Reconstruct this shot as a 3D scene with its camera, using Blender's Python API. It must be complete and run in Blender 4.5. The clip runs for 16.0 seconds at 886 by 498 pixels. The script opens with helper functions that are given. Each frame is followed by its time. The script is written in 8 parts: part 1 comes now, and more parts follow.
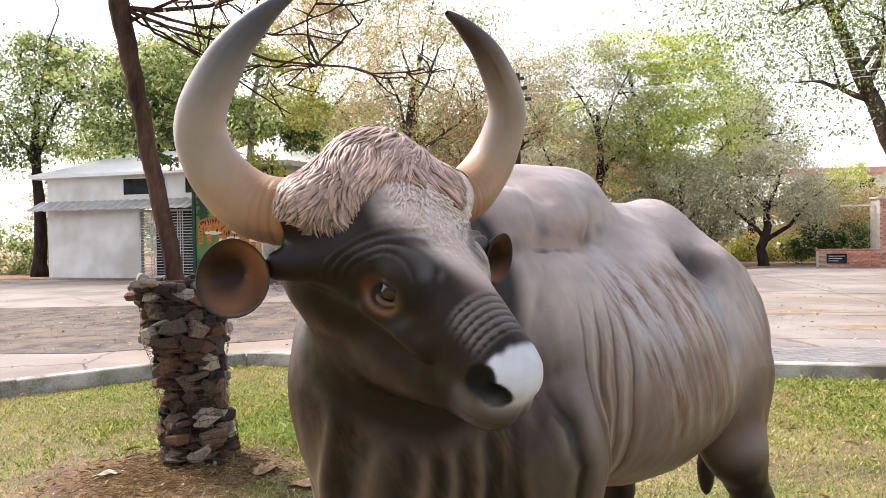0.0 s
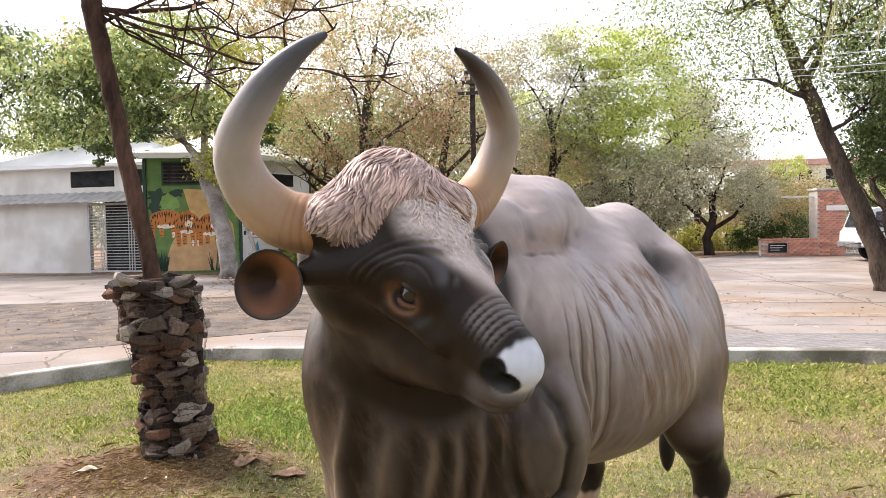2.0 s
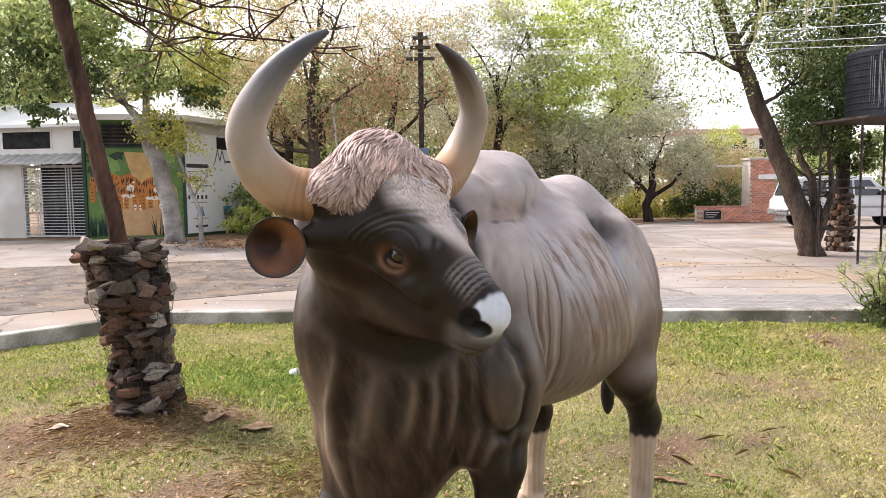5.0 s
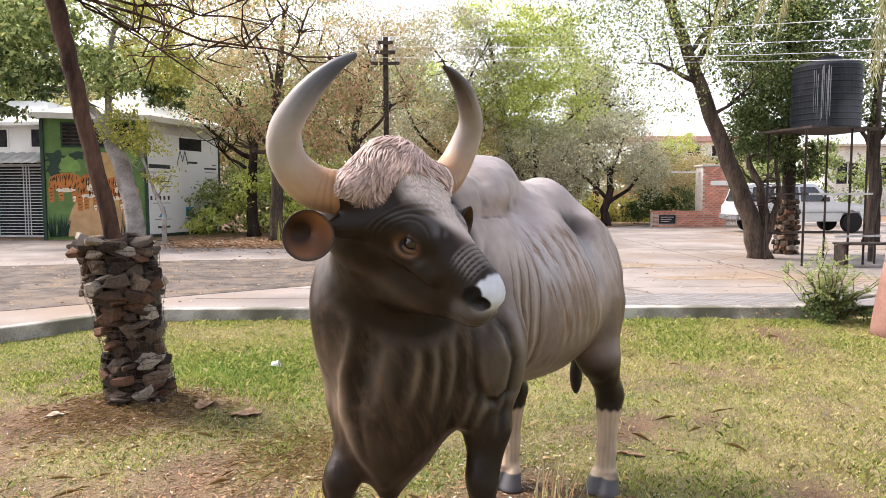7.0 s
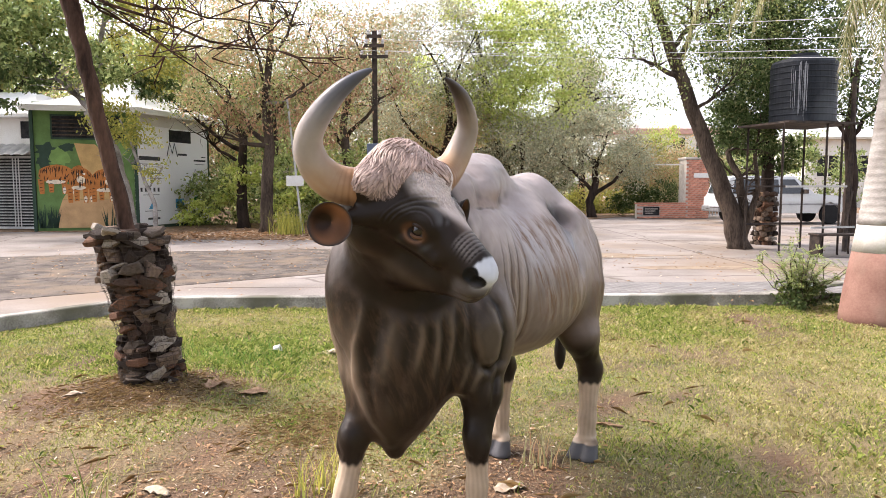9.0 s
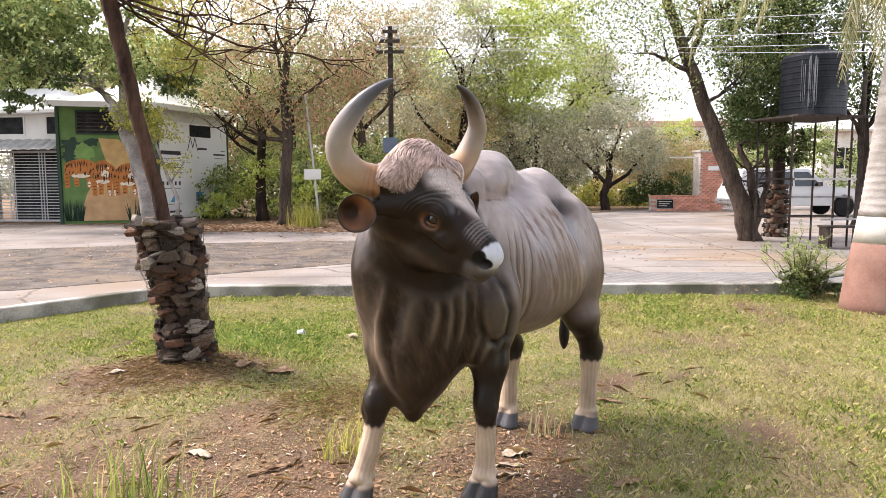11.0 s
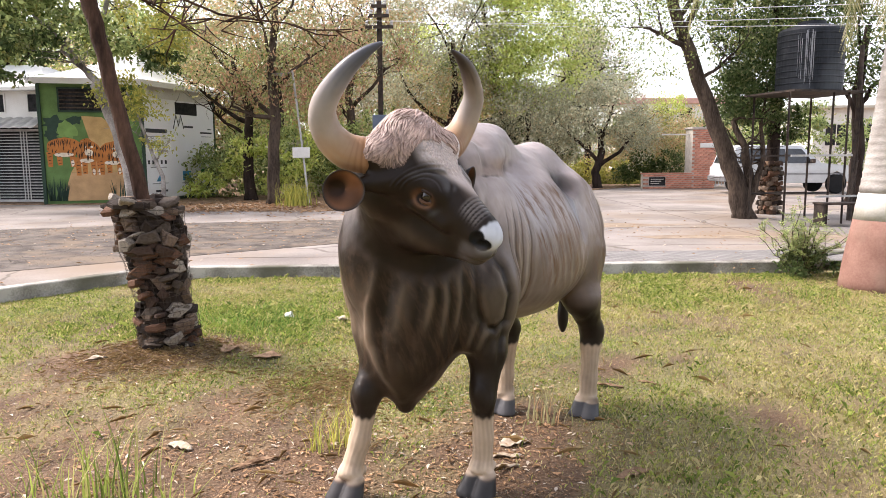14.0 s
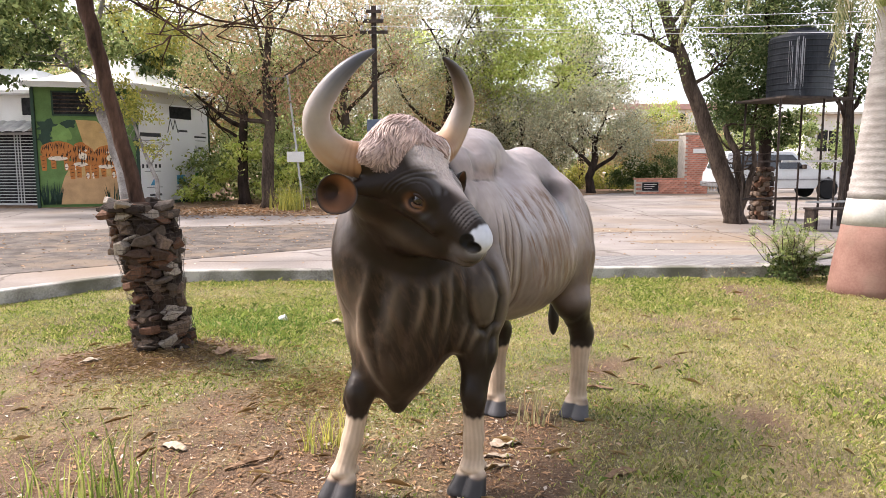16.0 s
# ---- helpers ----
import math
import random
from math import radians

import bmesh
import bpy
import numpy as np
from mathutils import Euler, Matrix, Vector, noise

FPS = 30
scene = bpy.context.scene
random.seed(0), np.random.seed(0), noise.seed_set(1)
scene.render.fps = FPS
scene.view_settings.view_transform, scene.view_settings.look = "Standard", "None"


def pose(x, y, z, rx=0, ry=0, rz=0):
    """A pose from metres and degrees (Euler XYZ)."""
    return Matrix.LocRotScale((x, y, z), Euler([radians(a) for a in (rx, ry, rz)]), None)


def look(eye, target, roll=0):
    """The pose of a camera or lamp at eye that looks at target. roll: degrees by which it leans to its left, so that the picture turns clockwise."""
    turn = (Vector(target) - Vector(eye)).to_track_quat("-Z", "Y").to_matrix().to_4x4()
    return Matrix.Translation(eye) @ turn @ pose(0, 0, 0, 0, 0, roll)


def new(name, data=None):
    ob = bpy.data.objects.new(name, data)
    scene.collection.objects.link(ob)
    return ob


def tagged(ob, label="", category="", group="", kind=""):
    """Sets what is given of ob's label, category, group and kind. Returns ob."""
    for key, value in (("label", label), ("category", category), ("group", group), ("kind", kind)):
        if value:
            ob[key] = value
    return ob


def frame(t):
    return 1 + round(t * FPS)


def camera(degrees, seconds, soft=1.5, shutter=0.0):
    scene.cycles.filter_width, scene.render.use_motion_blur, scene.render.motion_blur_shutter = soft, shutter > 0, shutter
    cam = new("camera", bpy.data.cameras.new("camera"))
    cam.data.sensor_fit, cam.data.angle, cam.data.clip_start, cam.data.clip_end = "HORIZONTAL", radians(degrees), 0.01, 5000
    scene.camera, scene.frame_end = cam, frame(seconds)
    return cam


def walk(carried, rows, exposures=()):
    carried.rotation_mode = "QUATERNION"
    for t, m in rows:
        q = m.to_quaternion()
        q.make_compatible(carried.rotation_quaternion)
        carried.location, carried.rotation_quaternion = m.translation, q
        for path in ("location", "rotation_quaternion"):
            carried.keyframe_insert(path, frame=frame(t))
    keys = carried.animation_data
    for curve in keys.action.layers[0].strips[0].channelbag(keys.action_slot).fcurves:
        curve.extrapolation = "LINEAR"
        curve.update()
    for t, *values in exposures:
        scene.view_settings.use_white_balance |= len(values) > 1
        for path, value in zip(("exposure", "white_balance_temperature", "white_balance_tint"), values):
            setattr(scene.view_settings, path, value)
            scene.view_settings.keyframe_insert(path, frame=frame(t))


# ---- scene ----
cam = camera(2 * math.degrees(math.atan(784 / 1250)), 16.0, 0.75)
PATH = [
    (0.0, pose(0.333, 1.653, 1.492, 88.93, 0.71, 11.29)),
    (0.5, pose(0.299, 1.650, 1.523, 89.37, 0.74, 9.27)),
    (1.0, pose(0.242, 1.541, 1.534, 89.39, 0.86, 7.52)),
    (1.5, pose(0.230, 1.458, 1.534, 88.75, 0.97, 6.83)),
    (2.0, pose(0.242, 1.436, 1.536, 88.15, 1.02, 7.46)),
    (2.5, pose(0.228, 1.289, 1.544, 87.28, 0.84, 5.45)),
    (3.0, pose(0.203, 1.202, 1.563, 87.32, 0.74, 3.60)),
    (3.5, pose(0.209, 1.130, 1.559, 85.63, 0.54, 3.20)),
    (4.0, pose(0.201, 1.162, 1.562, 85.52, 0.67, 3.33)),
    (6.5, pose(0.108, 0.967, 1.538, 84.92, 0.30, 0.96)),
    (7.0, pose(0.055, 0.789, 1.538, 85.55, 0.12, -0.23)),
    (7.5, pose(-0.003, 0.571, 1.546, 85.75, 0.02, -1.30)),
    (8.0, pose(-0.007, 0.568, 1.544, 85.42, -0.02, -1.64)),
    (10.5, pose(0.006, 0.100, 1.555, 84.50, 0.19, -0.32)),
    (11.0, pose(0.001, 0.047, 1.553, 84.33, 0.18, -0.10)),
    (11.5, pose(-0.001, -0.006, 1.552, 84.46, 0.30, -0.08)),
    (12.0, pose(-0.002, -0.002, 1.550, 84.43, 0.18, 0.06)),
    (12.5, pose(0.000, -0.000, 1.550, 84.56, 0.00, 0.00)),
    (13.0, pose(0.032, 0.104, 1.536, 83.71, -0.10, 0.53)),
    (13.5, pose(-0.006, 0.262, 1.533, 82.80, 0.30, -0.36)),
    (14.0, pose(-0.013, 0.274, 1.535, 82.60, 0.35, -0.88)),
    (14.5, pose(0.001, 0.202, 1.537, 82.54, 0.05, -1.34)),
    (15.0, pose(0.004, 0.210, 1.537, 82.95, 0.17, -1.17)),
    (15.5, pose(0.003, 0.262, 1.537, 83.04, -0.01, -1.08)),
    (16.0, pose(-0.001, 0.213, 1.534, 82.98, 0.18, -1.32)),
]
walk(cam, PATH, [(0, 1.50, 6500, 16), (6, 1.53, 6500, 16), (10, 1.53, 6500, 16), (16, 1.51, 6500, 16)])

# ---- world, sun ----
world = bpy.data.worlds.new("sky")
scene.world = world
world.use_nodes = True
wn, wl = world.node_tree.nodes, world.node_tree.links
wn.clear()
sky = wn.new("ShaderNodeTexSky")
sky.sky_type = "NISHITA"
sky.sun_disc = False
sky.sun_elevation = radians(48)
sky.sun_rotation = radians(-69)
sky.air_density = 1.0
sky.dust_density = 1.6
sky.ozone_density = 1.0
haze = wn.new("ShaderNodeHueSaturation")
haze.inputs["Saturation"].default_value = 0.34
background = wn.new("ShaderNodeBackground")
background.inputs["Strength"].default_value = 0.148
world_out = wn.new("ShaderNodeOutputWorld")
wl.new(sky.outputs["Color"], haze.inputs["Color"])
wl.new(haze.outputs["Color"], background.inputs["Color"])
wl.new(background.outputs["Background"], world_out.inputs["Surface"])

sun_data = bpy.data.lights.new("sun", "SUN")
sun_data.energy = 2.6
sun_data.angle = radians(20)
sun_data.color = (1.0, 0.92, 0.83)
sun = new("sun", sun_data)
sun.matrix_world = look((-7.8, 3.0, 9.0), (0, 0, 0))


# ---- mesh building ----
class Build:
    """Vertices and faces gathered for one mesh."""

    def __init__(self):
        self.v, self.f = [], []

    def add(self, verts, faces):
        n = len(self.v)
        self.v += [tuple(p) for p in verts]
        self.f += [tuple(n + i for i in q) for q in faces]
        return self

    def box(self, x0, x1, y0, y1, z0, z1, m=None, bevel=0.0):
        b = min(bevel, (x1 - x0) / 3, (y1 - y0) / 3, (z1 - z0) / 3)
        if b <= 0:
            p = [(x, y, z) for z in (z0, z1) for x, y in ((x0, y0), (x1, y0), (x1, y1), (x0, y1))]
            q = [(3, 2, 1, 0), (4, 5, 6, 7), (0, 1, 5, 4), (1, 2, 6, 5), (2, 3, 7, 6), (3, 0, 4, 7)]
        else:
            bm = bmesh.new()
            bmesh.ops.create_cube(bm, size=1.0)
            for w in bm.verts:
                w.co = Vector(((x0 + x1) / 2 + w.co.x * (x1 - x0), (y0 + y1) / 2 + w.co.y * (y1 - y0), (z0 + z1) / 2 + w.co.z * (z1 - z0)))
            bmesh.ops.bevel(bm, geom=list(bm.edges), offset=b, segments=1, affect="EDGES")
            bm.verts.index_update()
            p = [tuple(w.co) for w in bm.verts]
            q = [tuple(w.index for w in g.verts) for g in bm.faces]
            bm.free()
        if m is not None:
            p = [m @ Vector(w) for w in p]
        return self.add(p, q)

    def tube(self, points, radii, sides=8, caps=True):
        pts = [Vector(p) for p in points]
        n0 = len(self.v)
        side = None
        for i, p in enumerate(pts):
            d = (pts[min(i + 1, len(pts) - 1)] - pts[max(i - 1, 0)])
            d = d.normalized() if d.length > 1e-9 else Vector((0, 0, 1))
            if side is None:
                side = d.orthogonal().normalized()
            side = (side - d * side.dot(d))
            side = side.normalized() if side.length > 1e-6 else d.orthogonal().normalized()
            up = d.cross(side)
            for k in range(sides):
                a = 2 * math.pi * k / sides
                self.v.append(tuple(p + (side * math.cos(a) + up * math.sin(a)) * radii[i]))
        for i in range(len(pts) - 1):
            for k in range(sides):
                a, b = n0 + i * sides + k, n0 + i * sides + (k + 1) % sides
                self.f.append((a, b, b + sides, a + sides))
        if caps:
            self.f.append(tuple(n0 + k for k in reversed(range(sides))))
            self.f.append(tuple(n0 + (len(pts) - 1) * sides + k for k in range(sides)))
        return self

    def lathe(self, profile, sides=24, centre=(0, 0, 0), caps=True):
        n0, c = len(self.v), centre
        for r, z in profile:
            for k in range(sides):
                a = 2 * math.pi * k / sides
                self.v.append((c[0] + r * math.cos(a), c[1] + r * math.sin(a), c[2] + z))
        for i in range(len(profile) - 1):
            for k in range(sides):
                a, b = n0 + i * sides + k, n0 + i * sides + (k + 1) % sides
                self.f.append((a, b, b + sides, a + sides))
        if caps:
            self.f.append(tuple(n0 + k for k in reversed(range(sides))))
            self.f.append(tuple(n0 + (len(profile) - 1) * sides + k for k in range(sides)))
        return self

    def mesh(self, name, material, smooth=False):
        me = bpy.data.meshes.new(name)
        me.from_pydata(self.v, [], self.f)
        me.materials.append(material)
        if smooth:
            me.polygons.foreach_set("use_smooth", [True] * len(me.polygons))
        me.update()
        return me


def array_mesh(name, verts, faces, material, smooth=False):
    """A mesh from arrays: verts (n, 3), faces (m, 3 or 4)."""
    me = bpy.data.meshes.new(name)
    verts, faces = np.asarray(verts, dtype=np.float32), np.asarray(faces, dtype=np.int32)
    me.vertices.add(len(verts))
    me.vertices.foreach_set("co", verts.ravel())
    k = faces.shape[1]
    me.loops.add(faces.size)
    me.loops.foreach_set("vertex_index", faces.ravel())
    me.polygons.add(len(faces))
    me.polygons.foreach_set("loop_start", np.arange(0, faces.size, k, dtype=np.int32))
    me.polygons.foreach_set("loop_total", np.full(len(faces), k, dtype=np.int32))
    if smooth:
        me.polygons.foreach_set("use_smooth", np.ones(len(faces), dtype=bool))
    me.materials.append(material)
    me.update(calc_edges=True)
    me.validate()
    return me


def part(name, shape, material, parent=None, label="", smooth=False):
    """Links a Build, or a ready mesh, as ONE object under its thing or part."""
    me = shape.mesh(name, material, smooth) if isinstance(shape, Build) else shape
    ob = new(name, me)
    if parent is not None:
        ob.parent = parent
    if label:
        ob["label"] = label
    return ob


def thing(name, m, label, category, group="", kind=""):
    ob = new(name)
    ob.matrix_world = m
    ob.empty_display_size = 0.1
    return tagged(ob, label, category, group, kind)


# ---- materials ----
def shader(name, rough=0.7, metal=0.0):
    ma = bpy.data.materials.new(name)
    ma.use_nodes = True
    b = ma.node_tree.nodes["Principled BSDF"]
    b.inputs["Roughness"].default_value = rough
    b.inputs["Metallic"].default_value = metal
    return ma, ma.node_tree.nodes, ma.node_tree.links, b


def surface(name, dark, light, scale=6.0, fine=60.0, rough=0.75, bump=0.3, metal=0.0, spec=0.15, vary=0.0, stain=None, stretch=(1, 1, 1), depth=0.01):
    """A two-scale mottled surface: dark to light by a broad and a fine noise, stains, relief."""
    ma, n, l, b = shader(name, rough, metal)
    b.inputs["Specular IOR Level"].default_value = spec
    tc = n.new("ShaderNodeTexCoord")
    mp = n.new("ShaderNodeMapping")
    mp.inputs["Scale"].default_value = stretch
    l.new(tc.outputs["Object"], mp.inputs["Vector"])
    n1, n2 = n.new("ShaderNodeTexNoise"), n.new("ShaderNodeTexNoise")
    n1.inputs["Scale"].default_value, n1.inputs["Detail"].default_value = scale, 6
    n2.inputs["Scale"].default_value, n2.inputs["Detail"].default_value = fine, 3
    for q in (n1, n2):
        l.new(mp.outputs["Vector"], q.inputs["Vector"])
    mx = n.new("ShaderNodeMath")
    mx.operation = "MULTIPLY_ADD"
    mx.inputs[1].default_value, mx.inputs[2].default_value = 0.45, -0.22
    l.new(n2.outputs["Fac"], mx.inputs[0])
    ad = n.new("ShaderNodeMath")
    l.new(n1.outputs["Fac"], ad.inputs[0])
    l.new(mx.outputs[0], ad.inputs[1])
    rp = n.new("ShaderNodeValToRGB")
    rp.color_ramp.elements[0].position, rp.color_ramp.elements[1].position = 0.32, 0.68
    rp.color_ramp.elements[0].color, rp.color_ramp.elements[1].color = (*dark, 1), (*light, 1)
    l.new(ad.outputs[0], rp.inputs["Fac"])
    col = rp.outputs["Color"]
    if stain:
        n3, r3, m3 = n.new("ShaderNodeTexNoise"), n.new("ShaderNodeValToRGB"), n.new("ShaderNodeMix")
        n3.inputs["Scale"].default_value, n3.inputs["Detail"].default_value = scale * 0.35, 5
        l.new(tc.outputs["Object"], n3.inputs["Vector"])
        r3.color_ramp.elements[0].position, r3.color_ramp.elements[1].position = 0.5, 0.66
        l.new(n3.outputs["Fac"], r3.inputs["Fac"])
        m3.data_type = "RGBA"
        m3.inputs[7].default_value = (*stain, 1)
        l.new(r3.outputs["Color"], m3.inputs[0])
        l.new(col, m3.inputs[6])
        col = m3.outputs[2]
    if vary:
        oi, hs, mm = n.new("ShaderNodeObjectInfo"), n.new("ShaderNodeHueSaturation"), n.new("ShaderNodeMapRange")
        mm.inputs["To Min"].default_value, mm.inputs["To Max"].default_value = 1 - vary, 1 + vary
        l.new(oi.outputs["Random"], mm.inputs["Value"])
        l.new(mm.outputs[0], hs.inputs["Value"])
        l.new(col, hs.inputs["Color"])
        col = hs.outputs["Color"]
    l.new(col, b.inputs["Base Color"])
    if bump:
        bp = n.new("ShaderNodeBump")
        bp.inputs["Strength"].default_value, bp.inputs["Distance"].default_value = bump, depth
        l.new(ad.outputs[0], bp.inputs["Height"])
        l.new(bp.outputs["Normal"], b.inputs["Normal"])
    return ma


def cracked(ma):
    """Adds wandering hairline cracks and grit to a slab material."""
    n, l = ma.node_tree.nodes, ma.node_tree.links
    b = n["Principled BSDF"]
    old = b.inputs["Base Color"].links[0].from_socket
    tc, wob, mixv, vo, m1, mx = n.new("ShaderNodeTexCoord"), n.new("ShaderNodeTexNoise"), n.new("ShaderNodeMix"), n.new("ShaderNodeTexVoronoi"), n.new("ShaderNodeMapRange"), n.new("ShaderNodeMix")
    wob.inputs["Scale"].default_value, wob.inputs["Detail"].default_value = 1.6, 6
    mixv.data_type = "VECTOR"
    mixv.inputs[0].default_value = 0.25
    l.new(tc.outputs["Object"], wob.inputs["Vector"])
    l.new(tc.outputs["Object"], mixv.inputs[4])
    l.new(wob.outputs["Color"], mixv.inputs[5])
    vo.feature = "DISTANCE_TO_EDGE"
    vo.inputs["Scale"].default_value = 0.42
    l.new(mixv.outputs[1], vo.inputs["Vector"])
    m1.inputs["From Min"].default_value, m1.inputs["From Max"].default_value = 0.004, 0.010
    m1.inputs["To Min"].default_value, m1.inputs["To Max"].default_value = 0.6, 0.0
    l.new(vo.outputs["Distance"], m1.inputs["Value"])
    mx.data_type = "RGBA"
    l.new(m1.outputs[0], mx.inputs[0])
    l.new(old, mx.inputs[6])
    mx.inputs[7].default_value = (0.09, 0.075, 0.06, 1)
    l.new(mx.outputs[2], b.inputs["Base Color"])
    return ma


def leafy(name, dark, light, odd=None, share=0.1, rough=0.55, passing=0.35):
    """Leaves: every island takes its own tone between dark and light, a share of them the odd colour; light passes through."""
    ma, n, l, b = shader(name, rough)
    b.inputs["Specular IOR Level"].default_value = 0.12
    ge = n.new("ShaderNodeNewGeometry")
    rp = n.new("ShaderNodeValToRGB")
    e = rp.color_ramp.elements
    e[0].color, e[1].color = (*dark, 1), (*light, 1)
    if odd:
        e[1].position = 1 - share
        q = e.new(min(0.999, 1 - share + 0.01))
        q.color = (*odd, 1)
    l.new(ge.outputs["Random Per Island"], rp.inputs["Fac"])
    l.new(rp.outputs["Color"], b.inputs["Base Color"])
    tr, mx = n.new("ShaderNodeBsdfTranslucent"), n.new("ShaderNodeMixShader")
    mx.inputs[0].default_value = passing
    l.new(rp.outputs["Color"], tr.inputs["Color"])
    l.new(b.outputs[0], mx.inputs[1])
    l.new(tr.outputs[0], mx.inputs[2])
    l.new(mx.outputs[0], n["Material Output"].inputs["Surface"])
    return ma


def painted(name, rough=0.45, bump=0.25, scale=90.0, spec=0.45, strands=False):
    """Paint whose colours are laid on the mesh (attribute 'paint'), with a brushed grain."""
    ma, n, l, b = shader(name, rough)
    b.inputs["Specular IOR Level"].default_value = spec
    at, no, tc = n.new("ShaderNodeAttribute"), n.new("ShaderNodeTexNoise"), n.new("ShaderNodeTexCoord")
    at.attribute_name = "paint"
    no.inputs["Scale"].default_value, no.inputs["Detail"].default_value = scale, 4
    l.new(tc.outputs["Object"], no.inputs["Vector"])
    big = n.new("ShaderNodeTexNoise")
    big.inputs["Scale"].default_value, big.inputs["Detail"].default_value = 7, 5
    l.new(tc.outputs["Object"], big.inputs["Vector"])
    mr = n.new("ShaderNodeMapRange")
    mr.inputs["From Min"].default_value, mr.inputs["From Max"].default_value = 0.3, 0.7
    mr.inputs["To Min"].default_value, mr.inputs["To Max"].default_value = 0.8, 1.2
    l.new(big.outputs["Fac"], mr.inputs["Value"])
    hs = n.new("ShaderNodeHueSaturation")
    l.new(mr.outputs[0], hs.inputs["Value"])
    l.new(at.outputs["Color"], hs.inputs["Color"])
    l.new(hs.outputs["Color"], b.inputs["Base Color"])
    rr = n.new("ShaderNodeMapRange")
    rr.inputs["To Min"].default_value, rr.inputs["To Max"].default_value = rough - 0.12, rough + 0.15
    l.new(big.outputs["Fac"], rr.inputs["Value"])
    l.new(rr.outputs[0], b.inputs["Roughness"])
    bp = n.new("ShaderNodeBump")
    bp.inputs["Strength"].default_value, bp.inputs["Distance"].default_value = bump, 0.003
    l.new(no.outputs["Fac"], bp.inputs["Height"])
    last = bp
    if strands:
        wv, re, mu, b2 = n.new("ShaderNodeTexVoronoi"), n.new("ShaderNodeAttribute"), n.new("ShaderNodeMath"), n.new("ShaderNodeBump")
        wv.inputs["Scale"].default_value = 75
        l.new(tc.outputs["Object"], wv.inputs["Vector"])
        re.attribute_name = "relief"
        mu.operation = "MULTIPLY"
        l.new(wv.outputs["Distance"], mu.inputs[0])
        l.new(re.outputs["Fac"], mu.inputs[1])
        b2.inputs["Strength"].default_value, b2.inputs["Distance"].default_value = 0.9, 0.010
        l.new(mu.outputs[0], b2.inputs["Height"])
        l.new(bp.outputs["Normal"], b2.inputs["Normal"])
        # slanting brush strokes of umber over the flanks
        ro, mp, sn, st = n.new("ShaderNodeVectorRotate"), n.new("ShaderNodeMapping"), n.new("ShaderNodeTexNoise"), n.new("ShaderNodeAttribute")
        ro.rotation_type = "Y_AXIS"
        ro.inputs["Angle"].default_value = math.radians(-24)
        mp.inputs["Scale"].default_value = (46, 20, 4.5)
        sn.inputs["Scale"].default_value, sn.inputs["Detail"].default_value, sn.inputs["Roughness"].default_value = 1.0, 4, 0.65
        st.attribute_name = "strokes"
        l.new(tc.outputs["Object"], ro.inputs["Vector"])
        l.new(ro.outputs["Vector"], mp.inputs["Vector"])
        l.new(mp.outputs["Vector"], sn.inputs["Vector"])
        m1, m2, mx = n.new("ShaderNodeMapRange"), n.new("ShaderNodeMath"), n.new("ShaderNodeMix")
        m1.inputs["From Min"].default_value, m1.inputs["From Max"].default_value = 0.48, 0.64
        m1.inputs["To Max"].default_value = 0.9
        l.new(sn.outputs["Fac"], m1.inputs["Value"])
        m2.operation = "MULTIPLY"
        l.new(m1.outputs[0], m2.inputs[0])
        l.new(st.outputs["Fac"], m2.inputs[1])
        mx.data_type = "RGBA"
        l.new(m2.outputs[0], mx.inputs[0])
        l.new(hs.outputs["Color"], mx.inputs[6])
        mx.inputs[7].default_value = (0.175, 0.10, 0.06, 1)
        l.new(mx.outputs[2], b.inputs["Base Color"])
        b3, m3 = n.new("ShaderNodeBump"), n.new("ShaderNodeMath")
        m3.operation = "MULTIPLY"
        l.new(sn.outputs["Fac"], m3.inputs[0])
        l.new(st.outputs["Fac"], m3.inputs[1])
        b3.inputs["Strength"].default_value, b3.inputs["Distance"].default_value = 0.3, 0.008
        l.new(m3.outputs[0], b3.inputs["Height"])
        l.new(b2.outputs["Normal"], b3.inputs["Normal"])
        last = b3
    l.new(last.outputs["Normal"], b.inputs["Normal"])
    return ma


def paint(me, colours):
    at = me.attributes.new("paint", "FLOAT_COLOR", "POINT")
    c = np.ones((len(me.vertices), 4), dtype=np.float32)
    c[:, :3] = colours
    at.data.foreach_set("color", c.ravel())


BARK = surface("bark", (0.03, 0.022, 0.017), (0.115, 0.085, 0.065), 5, 40, 0.9, 0.9, stretch=(1, 1, 0.25), depth=0.04)
BARK_DARK = surface("dark_bark", (0.012, 0.008, 0.0065), (0.05, 0.035, 0.028), 6, 45, 0.85, 0.9, stretch=(1, 1, 0.3), depth=0.03)
BARK_RED = surface("red_brown_bark", (0.025, 0.014, 0.010), (0.105, 0.058, 0.040), 6, 45, 0.85, 0.9, stretch=(1, 1, 0.3), depth=0.03)
BARK_PALE = surface("pale_bark", (0.16, 0.14, 0.125), (0.40, 0.37, 0.34), 3, 30, 0.9, 0.6, stain=(0.10, 0.085, 0.075), depth=0.03)
CONCRETE = cracked(surface("concrete", (0.175, 0.152, 0.138), (0.31, 0.275, 0.253), 0.7, 35, 0.92, 0.4, stain=(0.235, 0.178, 0.13), depth=0.008, spec=0.2))
PAVER = surface("grey_paver", (0.15, 0.142, 0.137), (0.25, 0.237, 0.228), 6, 60, 0.92, 0.4, vary=0.14)
SAND = surface("ochre_dust", (0.20, 0.152, 0.112), (0.30, 0.235, 0.175), 4, 70, 0.95, 0.4)
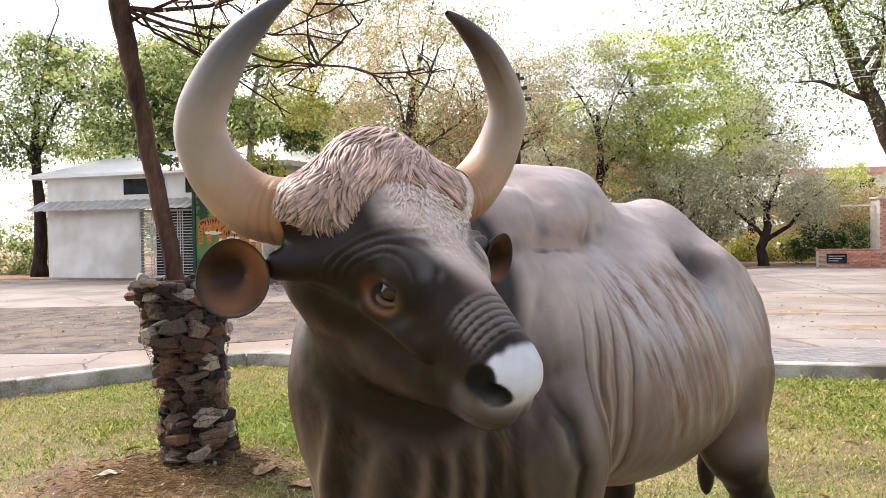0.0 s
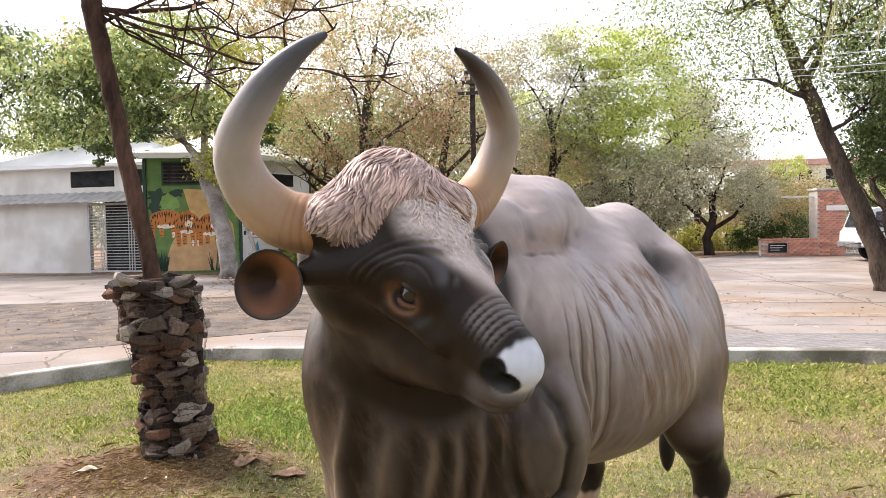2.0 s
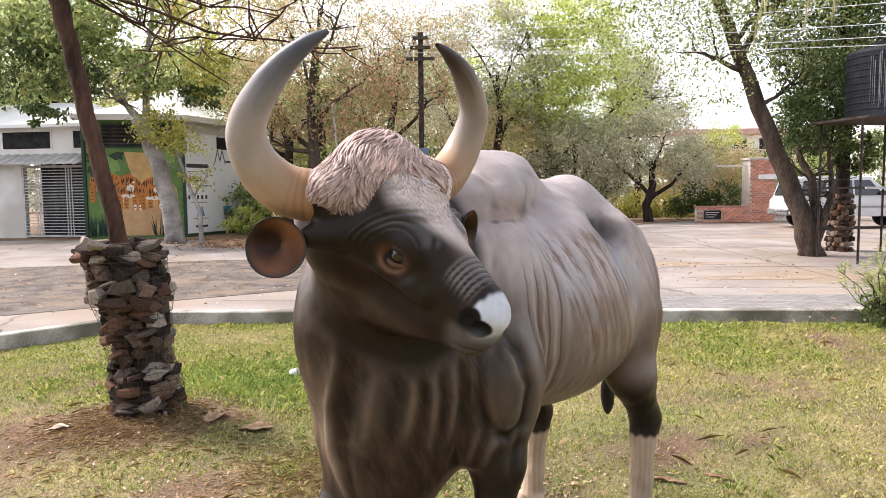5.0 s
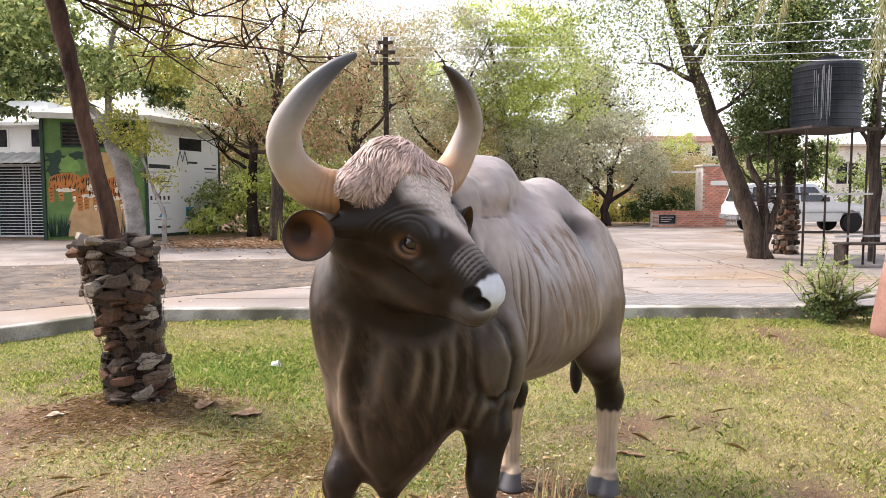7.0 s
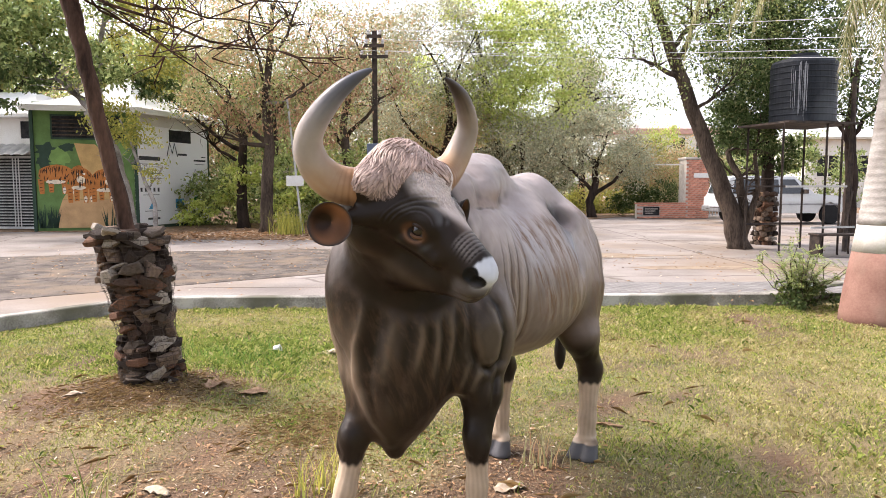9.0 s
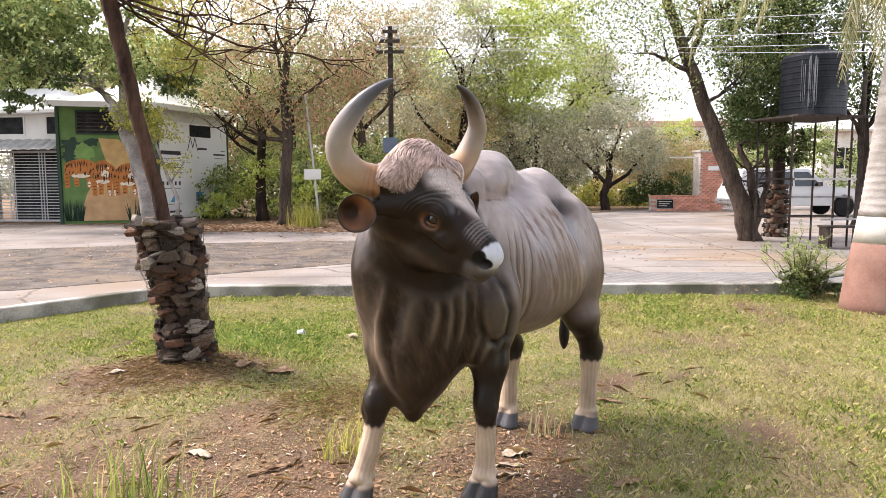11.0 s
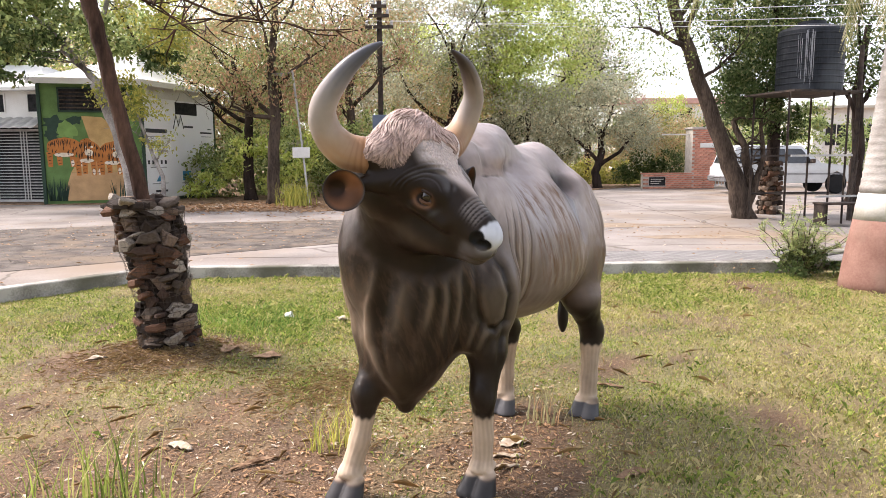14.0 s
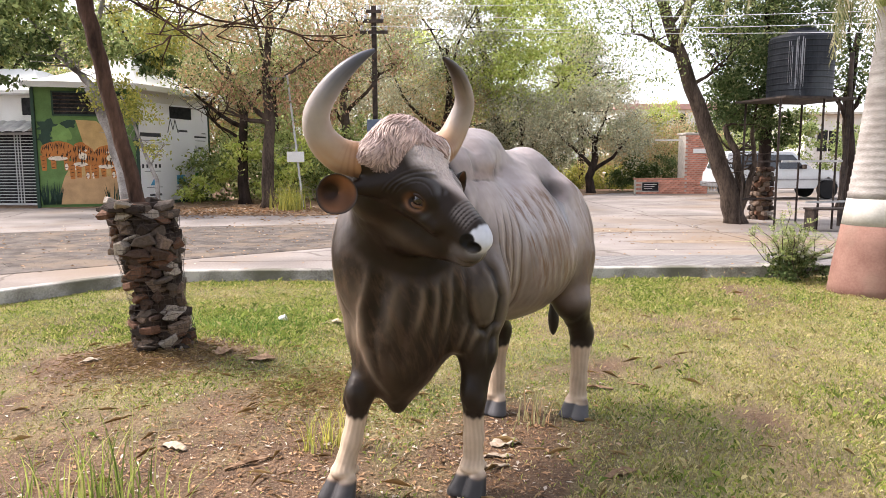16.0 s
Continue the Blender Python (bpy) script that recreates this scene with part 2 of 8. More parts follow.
KERB = surface("kerb_concrete", (0.16, 0.147, 0.128), (0.46, 0.44, 0.40), 3, 50, 0.92, 0.6, stain=(0.13, 0.125, 0.095), depth=0.01)
GRAVEL = surface("gravel", (0.065, 0.056, 0.049), (0.165, 0.14, 0.122), 4, 70, 0.95, 0.9, stain=(0.185, 0.143, 0.108), depth=0.02)
STONE = surface("broken_stone", (0.6, 0.58, 0.56), (1.0, 0.98, 0.95), 9, 60, 0.9, 0.7, depth=0.01)
sn, sl_ = STONE.node_tree.nodes, STONE.node_tree.links
tone_ramp, pick, blend_ = sn.new("ShaderNodeValToRGB"), sn.new("ShaderNodeObjectInfo"), sn.new("ShaderNodeMix")
tone_ramp.color_ramp.interpolation = "CONSTANT"
for k_, (at_, c_) in enumerate(((0.0, (0.045, 0.034, 0.028)), (0.24, (0.16, 0.088, 0.058)), (0.42, (0.115, 0.092, 0.075)), (0.60, (0.21, 0.155, 0.12)), (0.76, (0.085, 0.055, 0.042)), (0.90, (0.36, 0.32, 0.275)))):
    q_ = tone_ramp.color_ramp.elements[0] if k_ == 0 else tone_ramp.color_ramp.elements.new(at_)
    q_.position, q_.color = at_, (*c_, 1)
tone_ramp.color_ramp.elements[len(tone_ramp.color_ramp.elements) - 1].color = (0.36, 0.32, 0.275, 1)
blend_.data_type, blend_.blend_type = "RGBA", "MULTIPLY"
blend_.inputs[0].default_value = 1.0
sl_.new(pick.outputs["Random"], tone_ramp.inputs["Fac"])
sl_.new(tone_ramp.outputs["Color"], blend_.inputs[6])
sl_.new(sn["Principled BSDF"].inputs["Base Color"].links[0].from_socket, blend_.inputs[7])
sl_.new(blend_.outputs[2], sn["Principled BSDF"].inputs["Base Color"])
CHIPS = surface("stone_chips", (0.10, 0.085, 0.072), (0.27, 0.23, 0.195), 30, 80, 0.95, 0.3)
BRICK = surface("brick", (0.42, 0.17, 0.115), (0.62, 0.31, 0.22), 8, 60, 0.9, 0.5, vary=0.25)
MORTAR = surface("mortar", (0.42, 0.38, 0.33), (0.56, 0.52, 0.47), 6, 60, 0.95, 0.4)
WHITE_WALL = surface("white_paint", (0.62, 0.6, 0.56), (0.78, 0.77, 0.74), 1.2, 30, 0.8, 0.12, stain=(0.52, 0.49, 0.44))
CREAM_WALL = surface("cream_paint", (0.50, 0.46, 0.38), (0.66, 0.62, 0.53), 1.5, 30, 0.85, 0.15, stain=(0.38, 0.34, 0.28))
CANVAS = surface("white_canvas", (0.74, 0.74, 0.73), (0.84, 0.84, 0.83), 1.0, 25, 0.75, 0.1)
STEEL = surface("grey_steel", (0.16, 0.16, 0.165), (0.30, 0.30, 0.31), 5, 60, 0.5, 0.1, metal=0.6)
STEEL_DARK = surface("rusty_steel", (0.035, 0.03, 0.028), (0.10, 0.075, 0.06), 6, 60, 0.7, 0.2, metal=0.2)
STEEL_PALE = surface("pale_steel", (0.36, 0.36, 0.36), (0.54, 0.53, 0.51), 5, 60, 0.55, 0.1, metal=0.2)
TANK_BLACK = surface("black_plastic", (0.010, 0.012, 0.016), (0.028, 0.032, 0.04), 2.5, 40, 0.6, 0.15, spec=0.2, stain=(0.06, 0.066, 0.075), stretch=(1, 1, 0.12))
# near-black, stands in for the shade inside openings; also the gateway plaque
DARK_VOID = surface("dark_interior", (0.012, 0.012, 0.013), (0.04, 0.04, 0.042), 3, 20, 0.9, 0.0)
SOIL = surface("bare_soil", (0.15, 0.092, 0.055), (0.32, 0.215, 0.14), 5, 60, 0.95, 0.9, depth=0.02)
STRAW = leafy("dry_straw", (0.24, 0.16, 0.075), (0.52, 0.38, 0.20), rough=0.8, passing=0.15)
DRY_LEAF = leafy("dry_leaf", (0.17, 0.10, 0.05), (0.50, 0.31, 0.18), (0.55, 0.47, 0.38), 0.13, 0.8, 0.15)
GRASS = leafy("grass_blade", (0.07, 0.115, 0.022), (0.40, 0.46, 0.11), (0.52, 0.47, 0.19), 0.18, 0.6, 0.4)
GRASS_DRY = leafy("dry_grass_blade", (0.21, 0.165, 0.07), (0.64, 0.55, 0.29), (0.38, 0.38, 0.11), 0.3, 0.7, 0.35)
LEAF_GREEN = leafy("green_leaf", (0.07, 0.11, 0.03), (0.50, 0.58, 0.24), (0.36, 0.35, 0.12), 0.14, passing=0.5)
LEAF_BRIGHT = leafy("bright_leaf", (0.30, 0.38, 0.07), (0.72, 0.78, 0.27), (0.62, 0.6, 0.22), 0.15, passing=0.52)
LEAF_DARK = leafy("dark_leaf", (0.04, 0.068, 0.022), (0.15, 0.20, 0.075), (0.26, 0.27, 0.12), 0.12)
LEAF_OLIVE = leafy("olive_leaf", (0.25, 0.26, 0.17), (0.64, 0.64, 0.46), (0.50, 0.42, 0.27), 0.15, passing=0.5)
LEAF_BROWN = leafy("withered_leaf", (0.19, 0.11, 0.06), (0.68, 0.44, 0.29), (0.30, 0.33, 0.14), 0.4, passing=0.52)
LEAF_MIXED = leafy("turning_leaf", (0.22, 0.22, 0.10), (0.64, 0.59, 0.34), (0.58, 0.38, 0.22), 0.3, passing=0.54)
FROND = leafy("palm_frond", (0.12, 0.125, 0.045), (0.40, 0.38, 0.20), (0.46, 0.40, 0.26), 0.25, passing=0.4)
LEAF_YELLOW = leafy("yellow_leaf", (0.27, 0.27, 0.06), (0.60, 0.55, 0.14), (0.3, 0.33, 0.09), 0.25, passing=0.45)


# ---- ground, yard, kerb ----
SOIL_SPOTS = [(1.8, 6.3, 0.42, 0.8), (1.95, 5.5, 0.33, 0.6), (2.9, 4.2, 0.5, 0.5), (2.1, 4.3, 0.3, 0.5), (3.2, 5.0, 0.8, 0.22), (2.3, 3.3, 0.5, 0.3), (-3.4, 6.2, 1.0, 0.5), (3.9, 8.3, 0.7, 0.55), (-0.2, 8.3, 0.6, 0.4), (-0.8, 3.6, 0.95, 1.0), (-1.7, 3.7, 1.0, 0.95), (0.2, 3.45, 0.7, 0.9), (-2.5, 4.2, 0.9, 0.7), (-1.35, 7.4, 0.5, 0.8), (-2.2, 5.6, 0.75, 1.0), (0.5, 4.2, 0.55, 0.7), (1.3, 5.3, 0.5, 0.45), (-0.5, 2.4, 1.2, 0.7), (2.4, 6.9, 0.6, 0.4)]


def bare(x, y):
    """How bare the lawn is at a place, 0 to 1."""
    x, y = np.asarray(x, dtype=float), np.asarray(y, dtype=float)
    t = np.zeros_like(x)
    for cx, cy, r, a in SOIL_SPOTS:
        t = np.maximum(t, a * np.exp(-((x - cx) ** 2 + (y - cy) ** 2) / (r * r)))
    p = np.stack([x.ravel(), y.ravel(), 0 * x.ravel()], 1)
    return np.clip(t + 0.40 * wave_noise2(p, 0.8).reshape(x.shape) - 0.02, 0, 1)


def wave_noise2(p, scale, seed=0):
    rng = np.random.RandomState(seed)
    t = np.zeros(len(p))
    for o in range(4):
        for _ in range(5):
            d = rng.normal(size=3)
            t += np.sin(p @ (d / np.linalg.norm(d)) * scale * 2 ** o * 6.28 + rng.uniform(0, 6.28)) / (2.0 * 1.5 ** o)
    return np.clip(t / 2.2, -1, 1)


def lift(x, y):
    """Height of the lawn: gentle bumps and the mound round the stone-clad tree."""
    x, y = np.asarray(x, dtype=float), np.asarray(y, dtype=float)
    p = np.stack([x.ravel(), y.ravel(), 0 * x.ravel()], 1)
    near = np.exp(-((x - 0.3) ** 2 + (y - 3.9) ** 2) / 1.6)
    bumps = 0.012 * wave_noise2(p, 0.7, 5).reshape(x.shape) * (1 - near)
    return bumps - 0.004 + 0.09 * np.exp(-(((x + 2.10) ** 2 + (y - 5.75) ** 2) / 0.30) ** 1.1)


def ground():
    xs = np.concatenate([-np.geomspace(2500, 9, 16), np.arange(-8, 8.01, 0.06), np.geomspace(9, 2500, 16)])
    ys = np.concatenate([-np.geomspace(2500, 3, 16), np.arange(-2, 10.5, 0.06), np.geomspace(11.2, 2500, 18)])
    gx, gy = np.meshgrid(xs, ys, indexing="ij")
    inner = (np.abs(gx) < 8.2) & (gy > -2.2) & (gy < 10.6)
    gz = np.where(inner, lift(gx, gy), -0.004)
    nx, ny = gx.shape
    i, j = np.meshgrid(np.arange(nx - 1), np.arange(ny - 1), indexing="ij")
    a = (i * ny + j).ravel()
    faces = np.stack([a, a + ny, a + ny + 1, a + 1], 1)
    ma, n, l, b = shader("lawn_earth", 0.95)
    at, n1, n2, tc = n.new("ShaderNodeAttribute"), n.new("ShaderNodeTexNoise"), n.new("ShaderNodeTexNoise"), n.new("ShaderNodeTexCoord")
    at.attribute_name = "paint"
    n1.inputs["Scale"].default_value, n1.inputs["Detail"].default_value = 3.0, 8
    n2.inputs["Scale"].default_value, n2.inputs["Detail"].default_value = 45, 6
    for q in (n1, n2):
        l.new(tc.outputs["Object"], q.inputs["Vector"])
    hs, mr = n.new("ShaderNodeHueSaturation"), n.new("ShaderNodeMapRange")
    mr.inputs["From Min"].default_value, mr.inputs["From Max"].default_value = 0.3, 0.7
    mr.inputs["To Min"].default_value, mr.inputs["To Max"].default_value = 0.4, 1.55
    ad = n.new("ShaderNodeMath")
    ad.operation = "ADD"
    hf = n.new("ShaderNodeMath")
    hf.operation = "MULTIPLY"
    hf.inputs[1].default_value = 0.5
    l.new(n1.outputs["Fac"], ad.inputs[0])
    l.new(n2.outputs["Fac"], ad.inputs[1])
    l.new(ad.outputs[0], hf.inputs[0])
    l.new(hf.outputs[0], mr.inputs["Value"])
    l.new(mr.outputs[0], hs.inputs["Value"])
    l.new(at.outputs["Color"], hs.inputs["Color"])
    # crumbs: dark clods and pale chaff
    tint = hs.outputs["Color"]
    for size_, lo_, hi_, share_, colour_ in ((95, 0.60, 0.68, 0.75, (0.045, 0.028, 0.018, 1)), (130, 0.62, 0.67, 0.8, (0.44, 0.35, 0.22, 1)), (38, 0.60, 0.72, 0.6, (0.075, 0.048, 0.03, 1))):
        sp, m1, mx = n.new("ShaderNodeTexNoise"), n.new("ShaderNodeMapRange"), n.new("ShaderNodeMix")
        sp.inputs["Scale"].default_value, sp.inputs["Detail"].default_value = size_, 3
        l.new(tc.outputs["Object"], sp.inputs["Vector"])
        m1.inputs["From Min"].default_value, m1.inputs["From Max"].default_value, m1.inputs["To Max"].default_value = lo_, hi_, share_
        l.new(sp.outputs["Fac"], m1.inputs["Value"])
        mx.data_type = "RGBA"
        l.new(m1.outputs[0], mx.inputs[0])
        l.new(tint, mx.inputs[6])
        mx.inputs[7].default_value = colour_
        tint = mx.outputs[2]
    l.new(tint, b.inputs["Base Color"])
    bp = n.new("ShaderNodeBump")
    bp.inputs["Strength"].default_value, bp.inputs["Distance"].default_value = 1.0, 0.03
    l.new(n2.outputs["Fac"], bp.inputs["Height"])
    l.new(bp.outputs["Normal"], b.inputs["Normal"])
    me = array_mesh("ground", np.stack([gx.ravel(), gy.ravel(), gz.ravel()], 1), faces, ma, smooth=True)
    s = np.where(inner, bare(gx, gy), 0.25).ravel()[:, None]
    turf, earth, sward = np.array((0.25, 0.215, 0.095)), np.array((0.128, 0.072, 0.038)), np.array((0.13, 0.15, 0.045))
    lawn = np.stack([gx.ravel(), gy.ravel(), 0 * gx.ravel()], 1)
    green = np.clip(wave_noise2(lawn, 0.45, 23) * 1.2, 0, 1)[:, None]
    base = turf + (sward - turf) * green
    paint(me, base + (earth - base) * np.clip(s * 1.3, 0, 1))
    tagged(new("ground", me), "lawn of patchy grass and bare brown soil", "ground", kind="structure")


KERB_LINE = [(-9.5, 2.2), (-3.55, 9.27), (4.55, 9.38), (7.6, 11.4), (16.0, 13.2)]


def kerb_and_yard():
    far = [(70, 14), (70, 75), (-70, 75), (-70, 2.2)]
    outline = [Vector((x, y)) for x, y in KERB_LINE]
    bm = bmesh.new()
    low = [bm.verts.new((p[0], p[1], 0.0)) for p in [*outline, *far]]
    top = [bm.verts.new((p[0], p[1], 0.115)) for p in [*outline, *far]]
    bm.faces.new(top)
    m = len(top)
    for i in range(m):
        bm.faces.new((low[i], low[(i + 1) % m], top[(i + 1) % m], top[i]))
    bmesh.ops.recalc_face_normals(bm, faces=bm.faces)
    me = bpy.data.meshes.new("road")
    bm.to_mesh(me)
    bm.free()
    me.materials.append(CONCRETE)
    tagged(new("road", me), "worn pale concrete yard with stains and dust", "pavement", kind="structure")
    # cast kerb lengths along the lawn's edge
    rng = random.Random(7)
    for a, b in zip(outline, outline[1:]):
        n = max(1, round((b - a).length / 2.4))
        for i in range(n):
            p, q = a.lerp(b, i / n), a.lerp(b, (i + 1) / n)
            d = (q - p)
            ln = d.length
            m = Matrix.Translation((p.x, p.y, 0)) @ Matrix.Rotation(math.atan2(d.y, d.x), 4, "Z")
            bd = Build().box(0.004, ln - 0.004, -0.005, 0.16, -0.05, 0.155 + rng.uniform(-0.006, 0.006), None, 0.012)
            ob = part("kerb", bd, KERB)
            ob.matrix_world = m
            tagged(ob, "weathered grey concrete kerb beside the lawn", "kerb", "kerb lengths along the lawn", "structure")


def pebbles(name, outline, count, size, material, z, seed, label):
    """Many small angular stones strewn over a patch, one object."""
    rng = np.random.RandomState(seed)
    poly = np.array(outline)
    lo, hi = poly.min(0), poly.max(0)
    pts = rng.uniform(lo, hi, (count * 3, 2))
    ins = np.zeros(len(pts), bool)
    for (x1, y1), (x2, y2) in zip(poly, np.roll(poly, -1, 0)):
        c = ((y1 > pts[:, 1]) != (y2 > pts[:, 1])) & (pts[:, 0] < (x2 - x1) * (pts[:, 1] - y1) / (y2 - y1 + 1e-12) + x1)
        ins ^= c
    pts = pts[ins][:count]
    octa = np.array(((1, 0, 0), (0, 1, 0), (-1, 0, 0), (0, -1, 0), (0, 0, 1), (0, 0, -0.4)))
    tri = np.array(((0, 1, 4), (1, 2, 4), (2, 3, 4), (3, 0, 4), (1, 0, 5), (2, 1, 5), (3, 2, 5), (0, 3, 5)))
    n = len(pts)
    s = rng.uniform(0.4, 1.0, (n, 1, 1)) * size * rng.uniform(0.6, 1.3, (n, 1, 3))
    a = rng.uniform(0, 6.28, n)
    v = octa[None] * s * np.array((1, 1, 0.6)) + rng.normal(size=(n, 6, 3)) * size * 0.12
    c, q = np.cos(a)[:, None], np.sin(a)[:, None]
    v = np.stack([v[..., 0] * c - v[..., 1] * q, v[..., 0] * q + v[..., 1] * c, v[..., 2]], -1)
    v[..., :2] += pts[:, None]
    v[..., 2] += z + size * 0.15
    f = tri[None] + (np.arange(n) * 6)[:, None, None]
    me = array_mesh(name, v.reshape(-1, 3), f.reshape(-1, 3), material)
    return tagged(new(name, me), label, "gravel", kind="stuff")


def sheet(name, outline, z, material, label, category, thick=0.03):
    bm = bmesh.new()
    top = [bm.verts.new((x, y, z)) for x, y in outline]
    low = [bm.verts.new((x, y, z - thick)) for x, y in outline]
    bm.faces.new(top)
    m = len(top)
    for i in range(m):
        bm.faces.new((low[i], low[(i + 1) % m], top[(i + 1) % m], top[i]))
    bmesh.ops.recalc_face_normals(bm, faces=bm.faces)
    me = bpy.data.meshes.new(name)
    bm.to_mesh(me)
    bm.free()
    me.materials.append(material)
    return tagged(new(name, me), label, category, kind="structure")


ground()
kerb_and_yard()
GRAVEL_EDGE = [(-14, 8.2), (-9.0, 8.6), (-5.6, 9.2), (-4.2, 10.2), (-1.6, 12.0), (0.5, 13.5), (1.0, 15.2), (-1.5, 16.6), (-5.5, 16.0), (-9.3, 14.6), (-14, 13.4)]
sheet("gravel_patch", GRAVEL_EDGE, 0.121, GRAVEL, "dark patch of loose gravel on the yard", "gravel", 0.01)
pebbles("gravel", GRAVEL_EDGE, 6500, 0.011, CHIPS, 0.121, 3, "loose dark gravel and chips")
VERGE = [(-30, 24.2), (-8.4, 22.6), (-7.0, 19.6), (-3.0, 19.2), (0.5, 20.5), (3.0, 26), (12, 36), (60, 38), (60, 74), (-60, 74), (-60, 30)]
sheet("verge", VERGE, 0.135, SOIL, "bare brown soil strip under the trees", "soil")


def paver_strip():
    """Block paving along the kerb, each block by itself."""
    ob = sheet("paver_bed", [(0.9, 9.56), (7.3, 9.62), (7.3, 10.75), (0.9, 10.75)], 0.119, GRAVEL, "strip of grey block paving along the kerb", "pavement", 0.004)
    me = Build().box(-0.108, 0.108, -0.052, 0.052, -0.004, 0.006, None, 0.004).mesh("paver", PAVER)
    for r in range(10):
        for k in range(28):
            x = 1.05 + k * 0.222 + (0.111 if r % 2 else 0)
            part("paver", me, PAVER, ob).location = (x, 9.64 + r * 0.112 + 0.002 * x, 0.121)


def yard_joints():
    ob = tagged(new("trim", Build().box(-9, 30, 14.2, 14.215, 0.1155, 0.118).box(2.2, 2.215, 10.8, 30, 0.1155, 0.118).box(5.8, 5.815, 10.8, 30, 0.1155, 0.1185).box(10.2, 10.215, 12.5, 30, 0.1155, 0.1182).box(-3, 30, 18.6, 18.615, 0.1155, 0.1187).box(-3.3, 0.9, 10.4, 10.412, 0.1155, 0.1178).mesh("trim", GRAVEL)), "dark joints between the concrete slabs", "joint", kind="structure")


yard_joints()
for i_, (x_, y_, rx_, ry_) in enumerate(((4.6, 12.6, 1.0, 0.28), (7.2, 12.3, 1.2, 0.3), (3.6, 14.8, 1.4, 0.4), (1.8, 11.8, 0.6, 0.16))):
    sheet("dust_patch", [(x_ + rx_ * math.cos(t_ * 0.45) * (1 + 0.22 * math.sin(t_ * 2.3 + i_)), y_ + ry_ * math.sin(t_ * 0.45) * (1 + 0.25 * math.sin(t_ * 1.7 + i_))) for t_ in range(14)], 0.1185 + i_ * 0.0004, SAND, "patch of washed-up ochre dust on the concrete", "dust", 0.003)


# ---- the statue ----
class Clay:
    """A solid shaped by blending round forms on a grid, turned into a skin of quads."""

    def __init__(self, low, high, cell):
        self.low, self.cell = np.array(low), cell
        self.n = np.ceil((np.array(high) - self.low) / cell).astype(int) + 1
        self.val = np.full(self.n, 1.0, dtype=np.float32)

    def patch(self, lo, hi):
        a = np.clip(np.floor((np.array(lo) - self.low) / self.cell).astype(int), 0, self.n - 1)
        b = np.clip(np.ceil((np.array(hi) - self.low) / self.cell).astype(int) + 1, 1, self.n)
        sl = tuple(slice(i, j) for i, j in zip(a, b))
        ax = [(np.arange(i, j) * self.cell + o).astype(np.float32) for i, j, o in zip(a, b, self.low)]
        return sl, ax[0][:, None, None], ax[1][None, :, None], ax[2][None, None, :]

    def mix(self, sl, d, k, cut):
        a = self.val[sl]
        if cut:
            h = np.clip(0.5 - 0.5 * (a + d) / k, 0, 1)
            self.val[sl] = a * (1 - h) - d * h + k * h * (1 - h)
        else:
            h = np.clip(0.5 + 0.5 * (a - d) / k, 0, 1)
            self.val[sl] = a * (1 - h) + d * h - k * h * (1 - h)

    def egg(self, c, r, k=0.06, turn=None, cut=False):
        """An ellipsoid; turn: its three axes as columns."""
        c, r = np.array(c, dtype=float), np.array(r, dtype=float)
        t = np.eye(3) if turn is None else np.array(turn)
        reach = np.abs(t) @ r + 2 * k + 2 * self.cell
        sl, x, y, z = self.patch(c - reach, c + reach)
        x, y, z = x - c[0], y - c[1], z - c[2]
        k0 = k1 = 0
        for i in range(3):
            q = x * t[0, i] + y * t[1, i] + z * t[2, i]
            k0 = k0 + (q / r[i]) ** 2
            k1 = k1 + (q / r[i] ** 2) ** 2
        k0, k1 = np.sqrt(k0), np.sqrt(k1) + 1e-6
        self.mix(sl, k0 * (k0 - 1) / k1, k, cut)

    def rod(self, a, b, ra, rb, k=0.05, cut=False):
        """A tapered capsule."""
        a, b = np.array(a, dtype=float), np.array(b, dtype=float)
        m = max(ra, rb) + 2 * k + 2 * self.cell
        sl, x, y, z = self.patch(np.minimum(a, b) - m, np.maximum(a, b) + m)
        d = b - a
        t = np.clip(((x - a[0]) * d[0] + (y - a[1]) * d[1] + (z - a[2]) * d[2]) / (d @ d), 0, 1)
        q = np.sqrt((x - a[0] - t * d[0]) ** 2 + (y - a[1] - t * d[1]) ** 2 + (z - a[2] - t * d[2]) ** 2)
        self.mix(sl, q - (ra + t * (rb - ra)), k, cut)

    def limb(self, points, radii, k=0.04):
        for p, q, r, s in zip(points, points[1:], radii, radii[1:]):
            self.rod(p, q, r, s, k)

    def floor(self, z):
        zz = self.low[2] + np.arange(self.n[2]) * self.cell
        self.val = np.maximum(self.val, (z - zz)[None, None, :].astype(np.float32))

    def skin(self):
        s, n = self.val, self.n - 1
        inside = s < 0
        c = np.zeros(n, dtype=np.int8)
        for i in (0, 1):
            for j in (0, 1):
                for k in (0, 1):
                    c += inside[i:n[0] + i, j:n[1] + j, k:n[2] + k]
        cells = np.argwhere((c > 0) & (c < 8))
        ids = np.full(n, -1, dtype=np.int32)
        ids[tuple(cells.T)] = np.arange(len(cells))
        total, count = np.zeros((len(cells), 3)), np.zeros(len(cells))
        for ax in range(3):
            u, w = [q for q in range(3) if q != ax]
            for i in (0, 1):
                for j in (0, 1):
                    p = cells.copy()
                    p[:, u] += i
                    p[:, w] += j
                    q = p.copy()
                    q[:, ax] += 1
                    a, b = s[tuple(p.T)], s[tuple(q.T)]
                    m = (a < 0) != (b < 0)
                    t = a[m] / (a[m] - b[m])
                    pos = p[m].astype(float)
                    pos[:, ax] += t
                    total[m] += pos
                    count[m] += 1
